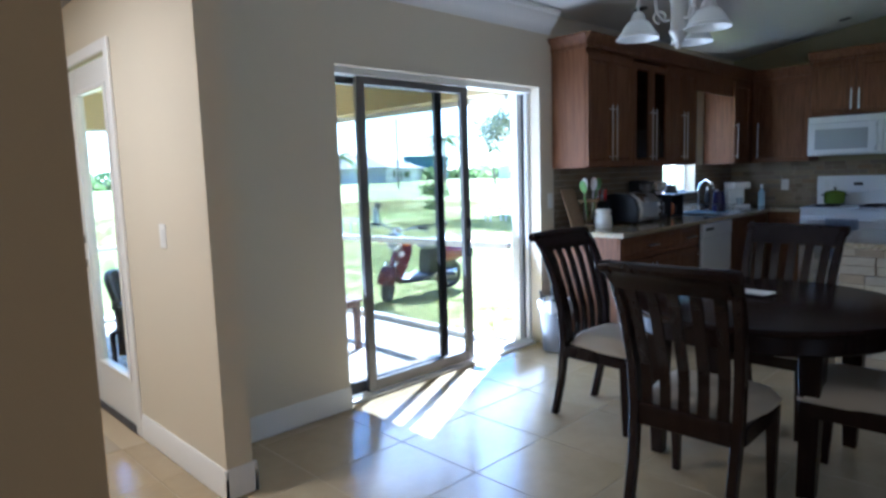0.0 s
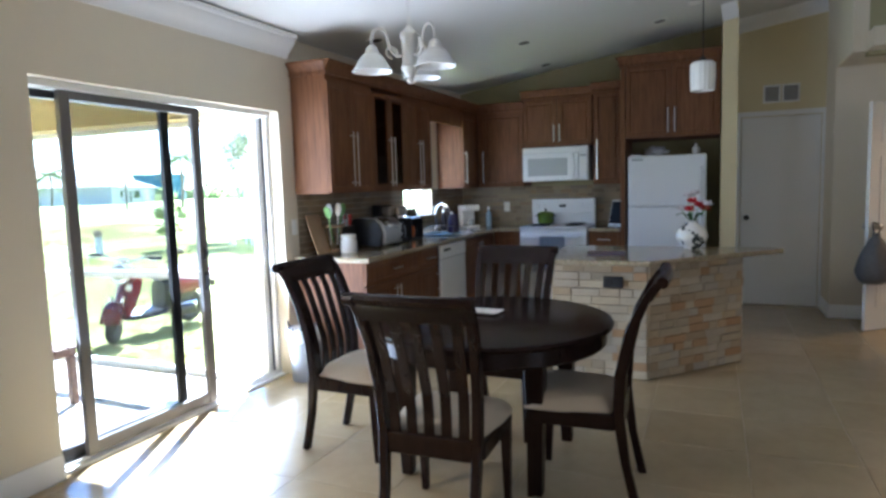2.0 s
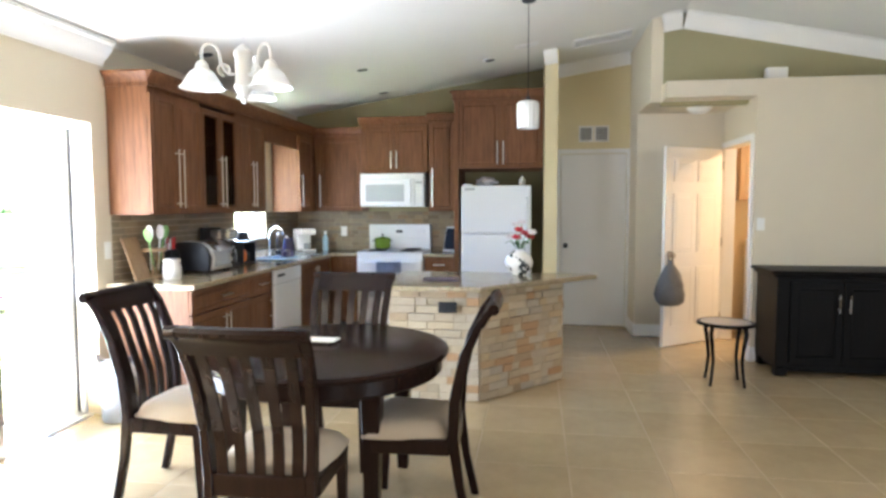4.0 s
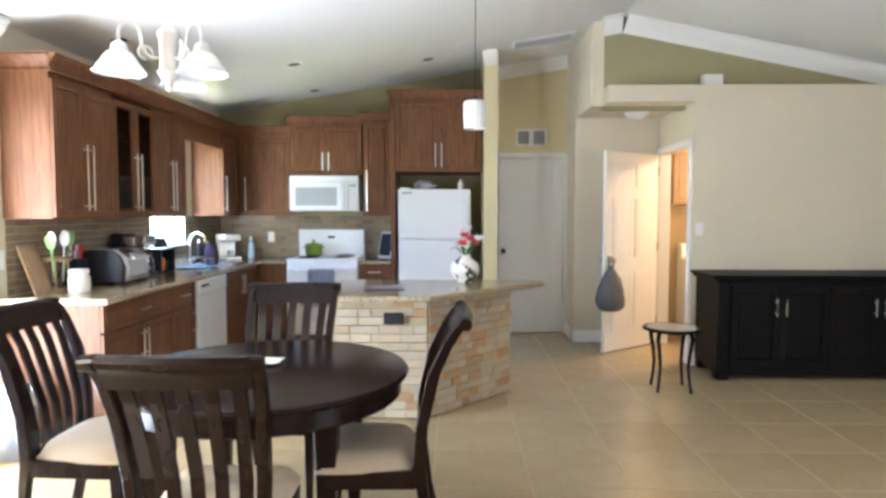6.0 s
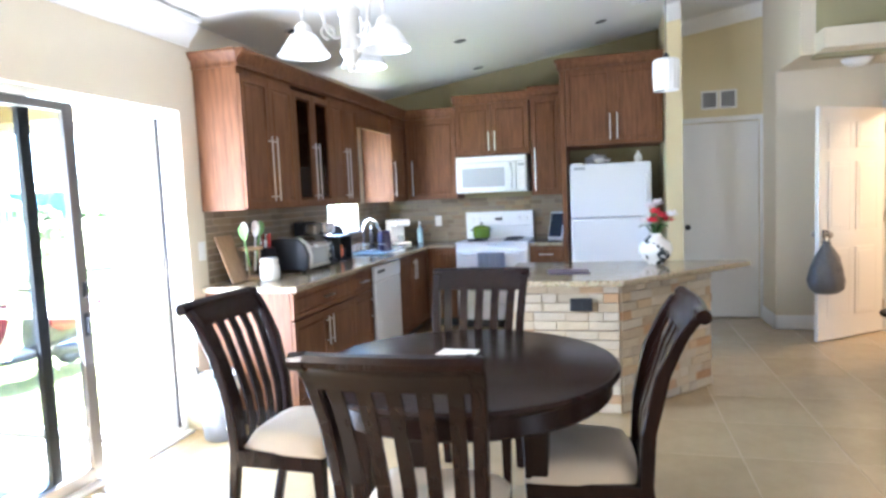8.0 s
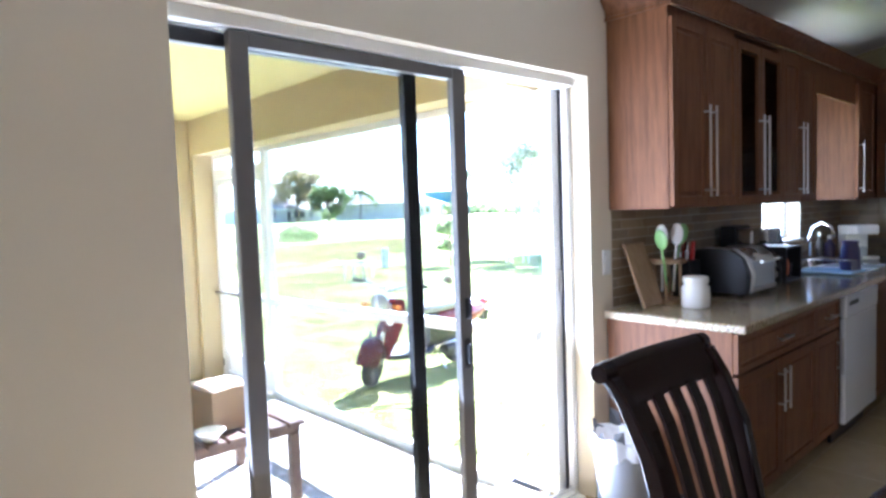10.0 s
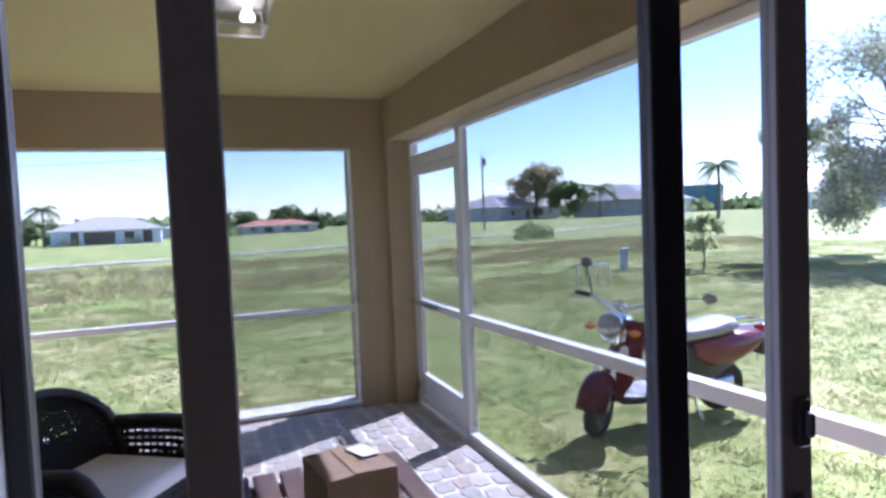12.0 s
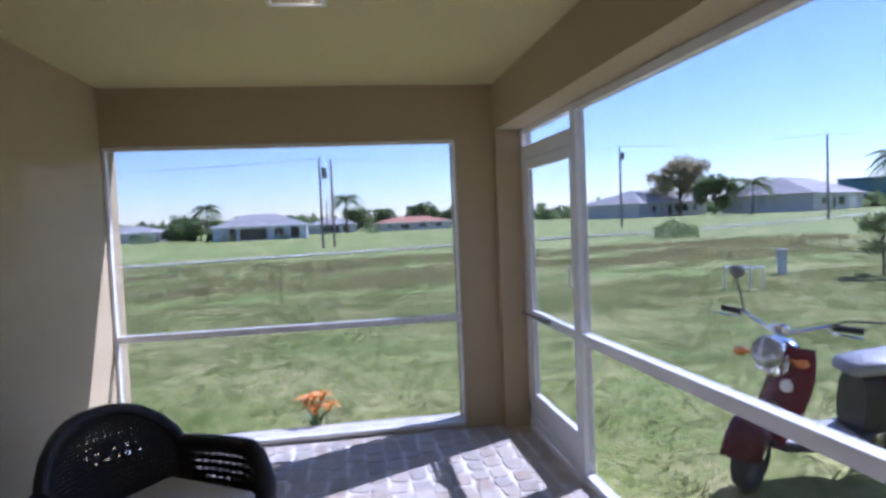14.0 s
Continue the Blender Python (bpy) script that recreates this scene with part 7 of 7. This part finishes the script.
def palm(x, y, h, r, seed):
    rng = random.Random(seed)
    z = ground_z(x, y)
    p = thing("palm_tree", "palm tree with drooping green fronds", "palm tree", x, y, z, rng.uniform(0, 360), group="palms by the far houses")
    part("trunk", tube([(0, 0, -0.1), (0.04 * h, 0, h * 0.4), (0.02 * h, 0, h)], [0.035 * h, 0.03 * h, 0.022 * h], 8), BARK, p, smooth=60)
    for k in range(20):
        a, up = k * 2.4, 0.75 - 1.3 * k / 20
        u = Vector((math.cos(a), math.sin(a), 0))
        side_ = Vector((-u.y, u.x, 0))
        pts = [Vector((0.02 * h, 0, h)) + u * r * s + Vector((0, 0, r * (up * s - 0.75 * s * s))) for s in [i / 9 for i in range(10)]]
        bm = tube(pts, [0.012 * r] * 10, 4)
        for i in range(1, 10):
            w = r * 0.26 * math.sin(math.pi * (0.12 + 0.85 * i / 10))
            for s in (-1, 1):
                for f in (0.0, 0.5):
                    q = pts[i - 1].lerp(pts[i], f)
                    tip = q + side_ * s * w + u * w * 0.5 + Vector((0, 0, -w * 0.55))
                    e_ = u * r * 0.03
                    bm.faces.new([bm.verts.new(v) for v in (q - e_, q + e_, tip)])
        part("frond", bm, LEAF, p)


def hip_house(x, y, rz, w, d, wall_h, roof_h, wmat, rmat, label, openings):
    """A one-storey house with a hipped roof; openings along the front (local -y): x0, x1, z0, z1, kind."""
    z = ground_z(x, y) - 0.05
    hs = thing("house", label, "house", x, y, z, rz)
    part("wall", box(-w / 2, -d / 2, 0, w / 2, d / 2, wall_h), wmat, hs)
    bm = bmesh.new()
    o, rr = 0.05 * d, d / 2
    lo = [bm.verts.new(v) for v in ((-w / 2 - o, -d / 2 - o, wall_h), (w / 2 + o, -d / 2 - o, wall_h), (w / 2 + o, d / 2 + o, wall_h), (-w / 2 - o, d / 2 + o, wall_h))]
    hi = [bm.verts.new(v) for v in ((-w / 2 + rr, 0, wall_h + roof_h), (w / 2 - rr, 0, wall_h + roof_h))]
    for f in ((lo[0], lo[1], hi[1], hi[0]), (lo[1], lo[2], hi[1]), (lo[2], lo[3], hi[0], hi[1]), (lo[3], lo[0], hi[0]), tuple(lo[::-1])):
        bm.faces.new(f)
    part("roof", bm, rmat, hs)
    part("fascia", boxes([(-w / 2 - o, -d / 2 - o - 0.02, wall_h - 0.12, w / 2 + o, -d / 2 - o, wall_h + 0.02)]), TRIM, hs)
    for x0, x1, z0, z1, kind in openings:
        wn_ = part("window" if kind == "window" else "door", box(x0, -d / 2 - 0.02, z0, x1, -d / 2 + 0.02, z1), DARKWIN if kind != "garage" else TRIM, hs)
        t_ = 0.06
        part("window_frame", boxes([(x0 - t_, -d / 2 - 0.05, z0 - t_, x0, -d / 2 - 0.001, z1 + t_), (x1, -d / 2 - 0.05, z0 - t_, x1 + t_, -d / 2 - 0.001, z1 + t_), (x0, -d / 2 - 0.05, z1, x1, -d / 2 - 0.001, z1 + t_), (x0, -d / 2 - 0.05, z0 - t_, x1, -d / 2 - 0.001, z0)]), TRIM, wn_)
    return hs


# houses look back towards the patio (local -y faces +x)
hip_house(-78, -6.2, 92, 10.4, 7, 1.65, 1.45, HOUSEB, ROOFG, "pale blue stucco house with a grey hip roof", [(-3.4, -2.6, 0.1, 1.5, "door"), (-2.2, 0.8, 0.1, 1.45, "window"), (1.6, 2.6, 0.6, 1.4, "window"), (3.4, 4.4, 0.1, 1.5, "window")])
hip_house(-104, 1.6, 92, 7.5, 5, 1.5, 0.9, HOUSEW, ROOFG, "small white house behind the poles", [(-1.5, 1.0, 0.2, 1.3, "window"), (1.6, 2.6, 0.2, 1.3, "window")])
hip_house(-100, 14.2, 97, 11.2, 6, 1.3, 0.85, HOUSEW, ROOFO, "white house with an orange tile roof", [(-4.6, -3.8, 0.5, 1.1, "window"), (-2.5, -1.2, 0.2, 1.1, "door"), (0.4, 1.6, 0.5, 1.1, "window"), (3.0, 4.2, 0.5, 1.1, "window")])
hip_house(-128, 68, 118, 24, 14, 2.9, 2.9, HOUSEW, ROOFG, "pale stucco house with a wide grey hip roof", [(-8, -6.6, 1.0, 2.3, "window"), (-2.4, -0.9, 0.2, 2.4, "door"), (0.2, 4.6, 0.9, 2.5, "window"), (7, 8.2, 1.0, 2.2, "window")])
hip_house(-120, 98, 126, 38, 16, 3.4, 3.6, HOUSEW, ROOFG, "long pale house with a grey hip roof and garage", [(-13, -11, 1.2, 2.6, "window"), (-6, -4, 0.2, 2.6, "door"), (-2, 3, 1.0, 2.6, "window"), (7, 13, 0.2, 2.8, "garage")])
hip_house(-84, 118, 142, 30, 14, 3.2, 3.4, HOUSEW, ROOFG, "white house beyond the palm trees", [(-9, -7, 1.0, 2.4, "window"), (-3, -1.5, 0.2, 2.5, "door"), (3, 6, 1.0, 2.4, "window")])
hip_house(-97, -27, 84, 9, 6, 1.4, 1.0, HOUSEW, ROOFG, "small pale house at the field edge", [(-2.5, -1.0, 0.4, 1.2, "window"), (1, 2.4, 0.4, 1.2, "window")])

# path across the field
bm = bmesh.new()
line = [(-27, -30), (-29.4, -8), (-33.2, 4), (-36.4, 12), (-38.6, 20), (-41, 27), (-46, 36), (-56, 52), (-70, 74)]
L_, R_ = [], []
for i, (x, y) in enumerate(line):
    a, b = Vector(line[max(0, i - 1)]), Vector(line[min(len(line) - 1, i + 1)])
    n_ = (b - a).normalized()
    n_ = Vector((-n_.y, n_.x)) * 0.9
    L_.append(bm.verts.new((x + n_.x, y + n_.y, ground_z(x, y) + 0.05)))
    R_.append(bm.verts.new((x - n_.x, y - n_.y, ground_z(x, y) + 0.05)))
for i in range(len(line) - 1):
    bm.faces.new((L_[i], L_[i + 1], R_[i + 1], R_[i]))
bmesh.ops.solidify(bm, geom=bm.faces[:], thickness=0.06)
bmesh.ops.recalc_face_normals(bm, faces=bm.faces[:])
tagged(part("road", bm, ROADM), "narrow pale road across the field", "road", kind="structure")


def pole(x, y, top, box_side, arm=0.0, r=0.075):
    z = ground_z(x, y)
    p = thing("utility_pole", "weathered wooden utility pole in the field", "utility pole", x, y, z, group="utility poles")
    part("shaft", rod((0, 0, -0.2), (0, 0, top - z), r * 1.15, r * 0.8, 10), POLEWOOD, p)
    if box_side:
        part("transformer", rod((0.0, box_side * 0.3, top - z - 1.2), (0.0, box_side * 0.3, top - z - 0.5), 0.17, n=12), GREY_ALU, p)
        part("insulator", rod((0, 0.06, top - z), (0, 0.06, top - z + 0.25), 0.04, 0.02, 8), GREY_ALU, p)
    else:
        part("insulator", rod((0, 0, top - z), (0, 0, top - z + 0.18), 0.04, 0.02, 8), GREY_ALU, p)
    return Vector((x, y, top + 0.1))


tops = [Vector((-41, -60, 6.0)), pole(-41.2, 2.05, 5.45, 1), pole(-42.6, 2.75, 5.5, 0), pole(-58, 30.2, 7.5, 1, r=0.1), pole(-51.2, 47, 7.4, 0, r=0.1), Vector((-44, 75, 8))]
pole(-98, 1.0, 4.6, 0, r=0.1)
bm = bmesh.new()
for a, b in ((0, 1), (2, 3), (3, 4), (4, 5)):
    pts = [tops[a].lerp(tops[b], s / 14) - Vector((0, 0, 1.0 * (1 - (2 * s / 14 - 1) ** 2) * (tops[b] - tops[a]).length / 60)) for s in range(15)]
    tube(pts, 0.018, 4, bm)
tagged(part("power_line", bm, POLEWOOD), "thin sagging power lines between the poles", "cable")

palm(-76, -12.2, 4.0, 2.0, 1)
palm(-92, 3.9, 5.2, 2.7, 2)
palm(-97, 71.5, 5.6, 4.0, 3)
palm(-53, 56, 5.9, 2.8, 4)
palm(-49, 61, 4.6, 2.2, 5)
tree(-95, -19.5, 3.1, 2.6, 1.4, LEAF, "dark round tree beside the blue house", 11, 900, 0.4)
tree(-86, -15, 3.0, 2.2, 1.3, LEAF, "dark leafy tree beside the blue house", 12, 800, 0.4)
bush(-80, -20.5, 1.5, 1.6, LEAF, "rounded dark green bush in the field", 13)
bush(-74, -9.6, 1.1, 1.3, PALELEAF, "green shrub by the blue house", 14)
bush(-74.5, -3.6, 0.9, 1.3, PALELEAF, "small green shrub by the blue house", 15)
bush(-84, 6.9, 1.2, 2.0, LEAF, "dark cone-shaped shrub by the orange roof", 16)
tree(-106, 16.6, 4.0, 3.0, 2.2, LEAF, "dark tree behind the orange roof", 17, 900, 0.45)
tree(-103, 20.5, 2.9, 2.4, 1.5, LEAF, "dark tree beside the orange roof", 18, 800, 0.4)
tree(-112, 6, 3.8, 3.0, 2.2, LEAF, "green tree behind the white house", 19, 800, 0.45)
tree(-116, 11, 3.4, 2.6, 2.0, LEAF, "dark tree beyond the white house", 20, 700, 0.45)
bush(-31.0, 20.8, 1.15, 1.35, LEAF, "broad dark green bush in the rough grass", 21, 500)
tree(-122, 72.5, 12.2, 6.0, 7.2, DRYLEAF, "tall brown-green tree behind the grey roof", 22, 3600, 0.42, 0.35, clusters=30)
tree(-112, 74, 7.2, 4.2, 4.0, LEAF, "dark tree between the two houses", 23, 3000, 0.45, 0.25)
tree(-10.4, 19.9, 6.4, 2.9, 3.1, GREYLEAF, "feathery grey-green shade tree on the lawn", 24, 34000, 0.062, 0.1, clusters=56)
tree(-11.3, 14.4, 1.35, 0.55, 0.85, PALELEAF, "small young tree on the lawn", 25, 420, 0.085, 0.025)

rngw = random.Random(31)
bm = bmesh.new()
for k in range(150):
    a = radians(40 + 110 * k / 150 + rngw.uniform(-0.6, 0.6))
    dist = rngw.uniform(165, 230)
    cx, cy, rr_ = dist * -math.sin(a), dist * math.cos(a), rngw.uniform(3, 6)
    for i in range(120):
        s = rngw.uniform(0.6, 1.3)
        d = Vector((rngw.gauss(0, 1), rngw.gauss(0, 1), abs(rngw.gauss(0, 0.5)))) * rr_ * 0.55
        m_ = Matrix.LocRotScale(Vector((cx, cy, -0.3)) + d, Euler((rngw.uniform(0, 3), rngw.uniform(0, 3), rngw.uniform(0, 6))), (s, s, s))
        bm.faces.new([bm.verts.new(m_ @ Vector(p)) for p in ((-1, -0.6, 0), (0.7, -0.7, 0.2), (1, 0.5, 0), (-0.6, 0.7, 0.15))])
tagged(part("far_woods", bm, LEAF), "dark line of far woods on the horizon", "woods", kind="stuff")

up = thing("utility_post", "short grey utility post on the lawn", "post", -12.4, 12.93, ground_z(-12.4, 12.93))
part("shaft", box(-0.07, -0.07, -0.05, 0.07, 0.07, 0.5, 0.01), PALEMETAL, up)
part("cap", box(-0.085, -0.085, 0.5, 0.085, 0.085, 0.56, 0.015), PALEMETAL, up)


def frame_table(x, y, rz):
    gt = thing("white_frame_table", "small white metal frame table on the grass", "table", x, y, ground_z(x, y), rz, group="white frames on the lawn")
    part("top_frame", boxes([(-0.28, -0.2, 0.4, 0.28, -0.17, 0.43), (-0.28, 0.17, 0.4, 0.28, 0.2, 0.43), (-0.28, -0.17, 0.4, -0.25, 0.17, 0.43), (0.25, -0.17, 0.4, 0.28, 0.17, 0.43)], 0.003), WHITE_ALU, gt)
    for lx in (-0.265, 0.265):
        for ly in (-0.185, 0.185):
            part("leg", rod((lx, ly, -0.02), (lx, ly, 0.4), 0.015, n=8), WHITE_ALU, gt)


frame_table(-10.5, 10.7, 20)
frame_table(-10.1, 15.9, 65)

# flat teal hall far behind the houses
th = thing("teal_hall", "dark teal flat-roofed hall behind the houses", "building", -140, 135, -0.3, 133)
part("wall", box(-14, -6, 0, 14, 6, 6.6), TEAL, th)
part("roof", box(-14.4, -6.4, 6.6, 14.4, 6.4, 7.0, 0.1), TEAL, th)
for k in range(4):
    part("window", box(-11 + 6 * k, -6.06, 2.2, -8 + 6 * k, -5.98, 4.2), DARKWIN, th)

# orange lily by the kerb
ly = thing("lily_plant", "orange lily in bloom beside the patio kerb", "flower", -4.42, 3.13, ground_z(-4.42, 3.13))
for k, (dx, dy, dz) in enumerate(((0.0, -0.02, 0.25), (0.05, 0.1, 0.2), (-0.04, -0.07, 0.23), (0.02, 0.05, 0.27), (0.06, 0.0, 0.19))):
    c = Vector((dx, dy, dz))
    s = part("stem", tube([(0, 0, -0.02), (dx * 0.3, dy * 0.3, dz * 0.6), c], 0.006, 6), LEAFP, ly)
    bm = bmesh.new()
    for i in range(6):
        a = i * math.pi / 3 + k
        u = Vector((math.cos(a), math.sin(a), 0))
        w_ = Vector((-u.y, u.x, 0))
        rows = [(0.0, -0.02, 0.005), (0.02, 0.025, 0.017), (0.048, 0.05, 0.02), (0.08, 0.048, 0.013), (0.105, 0.03, 0.002)]
        ring = [(bm.verts.new(c + u * q + Vector((0, 0, z)) + w_ * hw), bm.verts.new(c + u * q + Vector((0, 0, z)) - w_ * hw)) for q, z, hw in rows]
        for (a0, b0), (a1, b1) in zip(ring, ring[1:]):
            bm.faces.new((a0, b0, b1, a1))
    part("blossom", bm, PETALO, s, smooth=70)
for k in range(8):
    a = k * 0.8
    u = Vector((math.cos(a), math.sin(a), 0))
    w_ = Vector((-u.y, u.x, 0))
    bm = bmesh.new()
    ring = [(bm.verts.new(u * q + Vector((0, 0, z)) + w_ * hw), bm.verts.new(u * q + Vector((0, 0, z)) - w_ * hw)) for q, z, hw in ((0.01, 0.02, 0.006), (0.05, 0.12, 0.014), (0.1, 0.15, 0.012), (0.15, 0.12, 0.002))]
    for (a0, b0), (a1, b1) in zip(ring, ring[1:]):
        bm.faces.new((a0, b0, b1, a1))
    part("leaf", bm, LEAFP, ly)

# ---- pieces: floor tiles, stones ----
TS = 0.515


def slab_mesh(name, w, d, h, material, bev=0.002, wob=0.0, seed=0):
    rng = random.Random(seed)
    bm = box(-w / 2, -d / 2, 0, w / 2, d / 2, h)
    if wob:
        for v in bm.verts:
            v.co.x += rng.uniform(-wob, wob)
            v.co.y += rng.uniform(-wob, wob)
            v.co.z += rng.uniform(-wob, wob) * 0.4 * (v.co.z > h / 2)
    if bev:
        bmesh.ops.bevel(bm, geom=[e for e in bm.edges if all(v.co.z > h * 0.4 for v in e.verts)], offset=bev, segments=1, affect="EDGES")
    me = bpy.data.meshes.new(name)
    bm.to_mesh(me)
    bm.free()
    me.materials.append(material)
    return me


def piece(name, me, parent, m):
    o = new(name, me)
    o.parent = parent
    o.matrix_local = m
    return o


fl = tagged(part("floor", boxes([(-0.2, -4.0, -0.15, 8.0, 8.7, -0.0018), (-1.75, -1.2, -0.15, -0.2, 1.92, -0.0018)]), GROUT), "large beige porcelain tile floor", "floor", kind="structure")
tile = slab_mesh("tile", TS - 0.004, TS - 0.004, 0.0055, TILE)
rest = bmesh.new()
for i in range(-5, 16):
    for j in range(-13, 12):
        x, y = 0.59 + TS * (i - 0.5), 2.75 + TS * (j - 0.5)
        if x > 8.3 or y > 9.0 or x < -1.8 or y < -4.1 or (x < -0.25 and y > 1.9):
            continue
        if -0.3 < x < 7.4 and 0.9 < y:
            piece("tile", tile, fl, Matrix.Translation((x, y, -0.0055)))
        else:
            box(x - 0.255, y - 0.255, -0.0055, x + 0.255, y + 0.255, 0, bm=rest)
tagged(part("tile_rest", rest, TILE_REST, fl), kind="stuff")


def clad(p0, p1, z0, z1, parent, name, material, h=0.05, wmin=0.07, wmax=0.17, t=0.02, seed=1, joined=False, holes=()):
    """Rows of stones on an upright face from p0 to p1 (the face looks to the right of the way)."""
    rng = random.Random(seed)
    p0, p1 = Vector((*p0, 0)), Vector((*p1, 0))
    d = (p1 - p0)
    length, u = d.length, d.normalized()
    out = u.cross(Vector((0, 0, 1)))
    basis = Matrix((u, out * -1, Vector((0, 0, 1)))).transposed().to_4x4()
    kinds = {}
    bm = bmesh.new() if joined else None
    n = max(1, round((z1 - z0) / h))
    hh = (z1 - z0) / n
    for r in range(n):
        a = 0.0
        while a < length - 1e-6:
            w = rng.choice((wmin, (wmin + wmax) / 2, wmax))
            if length - a - w < wmin * 0.6:
                w = length - a
            w = min(w, length - a)
            th = t * rng.uniform(0.55, 1.0)
            c = p0 + u * (a + w / 2)
            zc_ = z0 + hh * (r + 0.5)
            a += w
            if any(abs((c - Vector((hx, hy, 0))).dot(u)) < hw + w * 0.3 and abs(zc_ - hz) < hh_ for hx, hy, hz, hw, hh_ in holes):
                th = t * 0.35
            m = Matrix.Translation((c.x, c.y, zc_)) @ basis
            if joined:
                moved_box = box(-w / 2 + 0.0015, -th, -hh / 2 + 0.0015, w / 2 - 0.0015, 0.0, hh / 2 - 0.0015)
                merge(bm, moved(moved_box, m))
            else:
                key = (round(w, 3), round(th, 3))
                if key not in kinds:
                    own = box(-w / 2 + 0.0015, -th, -hh / 2 + 0.0015, w / 2 - 0.0015, 0.0, hh / 2 - 0.0015)
                    for v in own.verts:
                        if v.co.y < -th / 2:
                            v.co += Vector((rng.uniform(-0.002, 0.002), rng.uniform(-0.003, 0.003), rng.uniform(-0.002, 0.002)))
                    bmesh.ops.bevel(own, geom=[e for e in own.edges if all(v.co.y < -th / 2 for v in e.verts)], offset=0.003, segments=1, affect="EDGES")
                    me = bpy.data.meshes.new(name)
                    own.to_mesh(me)
                    own.free()
                    me.materials.append(material)
                    kinds[key] = me
                piece(name, kinds[key], parent, m)
    if joined:
        bmesh.ops.recalc_face_normals(bm, faces=bm.faces[:])
        tagged(part(name, bm, material, parent), kind="stuff")


clad((1.9, 5.384), (2.575, 5.384), 0.006, 0.826, isl, "stone", STONE, h=0.059, wmin=0.09, wmax=0.2, t=0.022, seed=3, holes=[(2.345, 5.384, 0.7, 0.07, 0.05)])
clad((2.576, 5.385), (3.19, 6.079), 0.006, 0.826, isl, "stone", STONE, h=0.059, wmin=0.09, wmax=0.2, t=0.022, seed=5)
clad((3.19, 6.08), (3.19, 6.2), 0.006, 0.826, isl, "stone", STONE, h=0.059, wmin=0.06, wmax=0.12, t=0.02, seed=6)
sp_ = thing("backsplash", "multicoloured slate mosaic backsplash", "backsplash", kind="structure")
clad((0.0, 8.499), (2.07, 8.499), 0.902, 1.379, sp_, "slate_strips", SLATE, h=0.048, wmin=0.08, wmax=0.2, t=0.012, seed=8, joined=True)
clad((0.001, 8.49), (0.001, 7.51), 0.902, 1.379, sp_, "slate_strips", SLATE, h=0.048, wmin=0.08, wmax=0.2, t=0.012, seed=9, joined=True)
clad((0.001, 7.51), (0.001, 6.77), 0.902, 1.075, sp_, "slate_strips", SLATE, h=0.048, wmin=0.08, wmax=0.2, t=0.012, seed=10, joined=True)
clad((0.001, 6.77), (0.001, 4.92), 0.902, 1.379, sp_, "slate_strips", SLATE, h=0.048, wmin=0.08, wmax=0.2, t=0.012, seed=11, joined=True)

# patio stones: uneven rows of rounded, broken-edged pieces
rng = random.Random(17)


def flag_mesh(w, d, seed):
    """A flat stone with an uneven, rounded outline."""
    r_ = random.Random(seed)
    cx_ = [(-w / 2, -d / 2), (w / 2, -d / 2), (w / 2, d / 2), (-w / 2, d / 2)]
    cx_ = [(x_ + r_.uniform(-0.016, 0.016), y_ + r_.uniform(-0.012, 0.012)) for x_, y_ in cx_]
    ring = []
    for k_ in range(4):
        p_, a_, b_ = Vector(cx_[k_]), Vector(cx_[k_ - 1]), Vector(cx_[(k_ + 1) % 4])
        f_ = r_.uniform(0.16, 0.34)
        ring += [p_.lerp(a_, f_), p_.lerp(a_, f_ * 0.4).lerp(p_.lerp(b_, f_ * 0.4), 0.5) * 0.97, p_.lerp(b_, f_)]
    bm = bmesh.new()
    lo, mid_, hi = ([bm.verts.new((p_.x * k_, p_.y * k_, z_)) for p_ in ring] for k_, z_ in ((1.0, 0.0), (1.0, 0.0095), (0.965, 0.012)))
    n_ = len(ring)
    for a_, b_ in ((lo, mid_), (mid_, hi)):
        for k_ in range(n_):
            bm.faces.new((a_[k_], a_[(k_ + 1) % n_], b_[(k_ + 1) % n_], b_[k_]))
    bm.faces.new(hi)
    me = bpy.data.meshes.new("patio_stone")
    bm.to_mesh(me)
    bm.free()
    me.materials.append(PAVER)
    return me


widths = (0.15, 0.12, 0.175, 0.135, 0.16, 0.1, 0.145, 0.115)
stones = [flag_mesh(w, 0.1, k) for k, w in enumerate(widths)]
row = 0
y = 2.07
rest = bmesh.new()
while y < 4.62:
    x = -4.04 + rng.uniform(0, 0.1)
    while x < -0.3:
        k = rng.randrange(8)
        w = widths[k] + 0.013
        cx = x + w / 2
        x += w
        if cx > -0.35 or (cx < -3.93 and y > 4.4):
            continue
        m = pose(cx, y + rng.uniform(-0.009, 0.009), LZ - 0.012, 0, 0, rng.choice((0, 180)) + rng.uniform(-5, 5))
        if cx < -2.0 and y > 2.6:
            piece("stone", stones[k], pf, m)
        else:
            own = bmesh.new()
            own.from_mesh(stones[k])
            moved(own, m)
            merge(rest, own)
    y += 0.112
tagged(part("stone_rest", rest, PAVER, pf), kind="stuff")
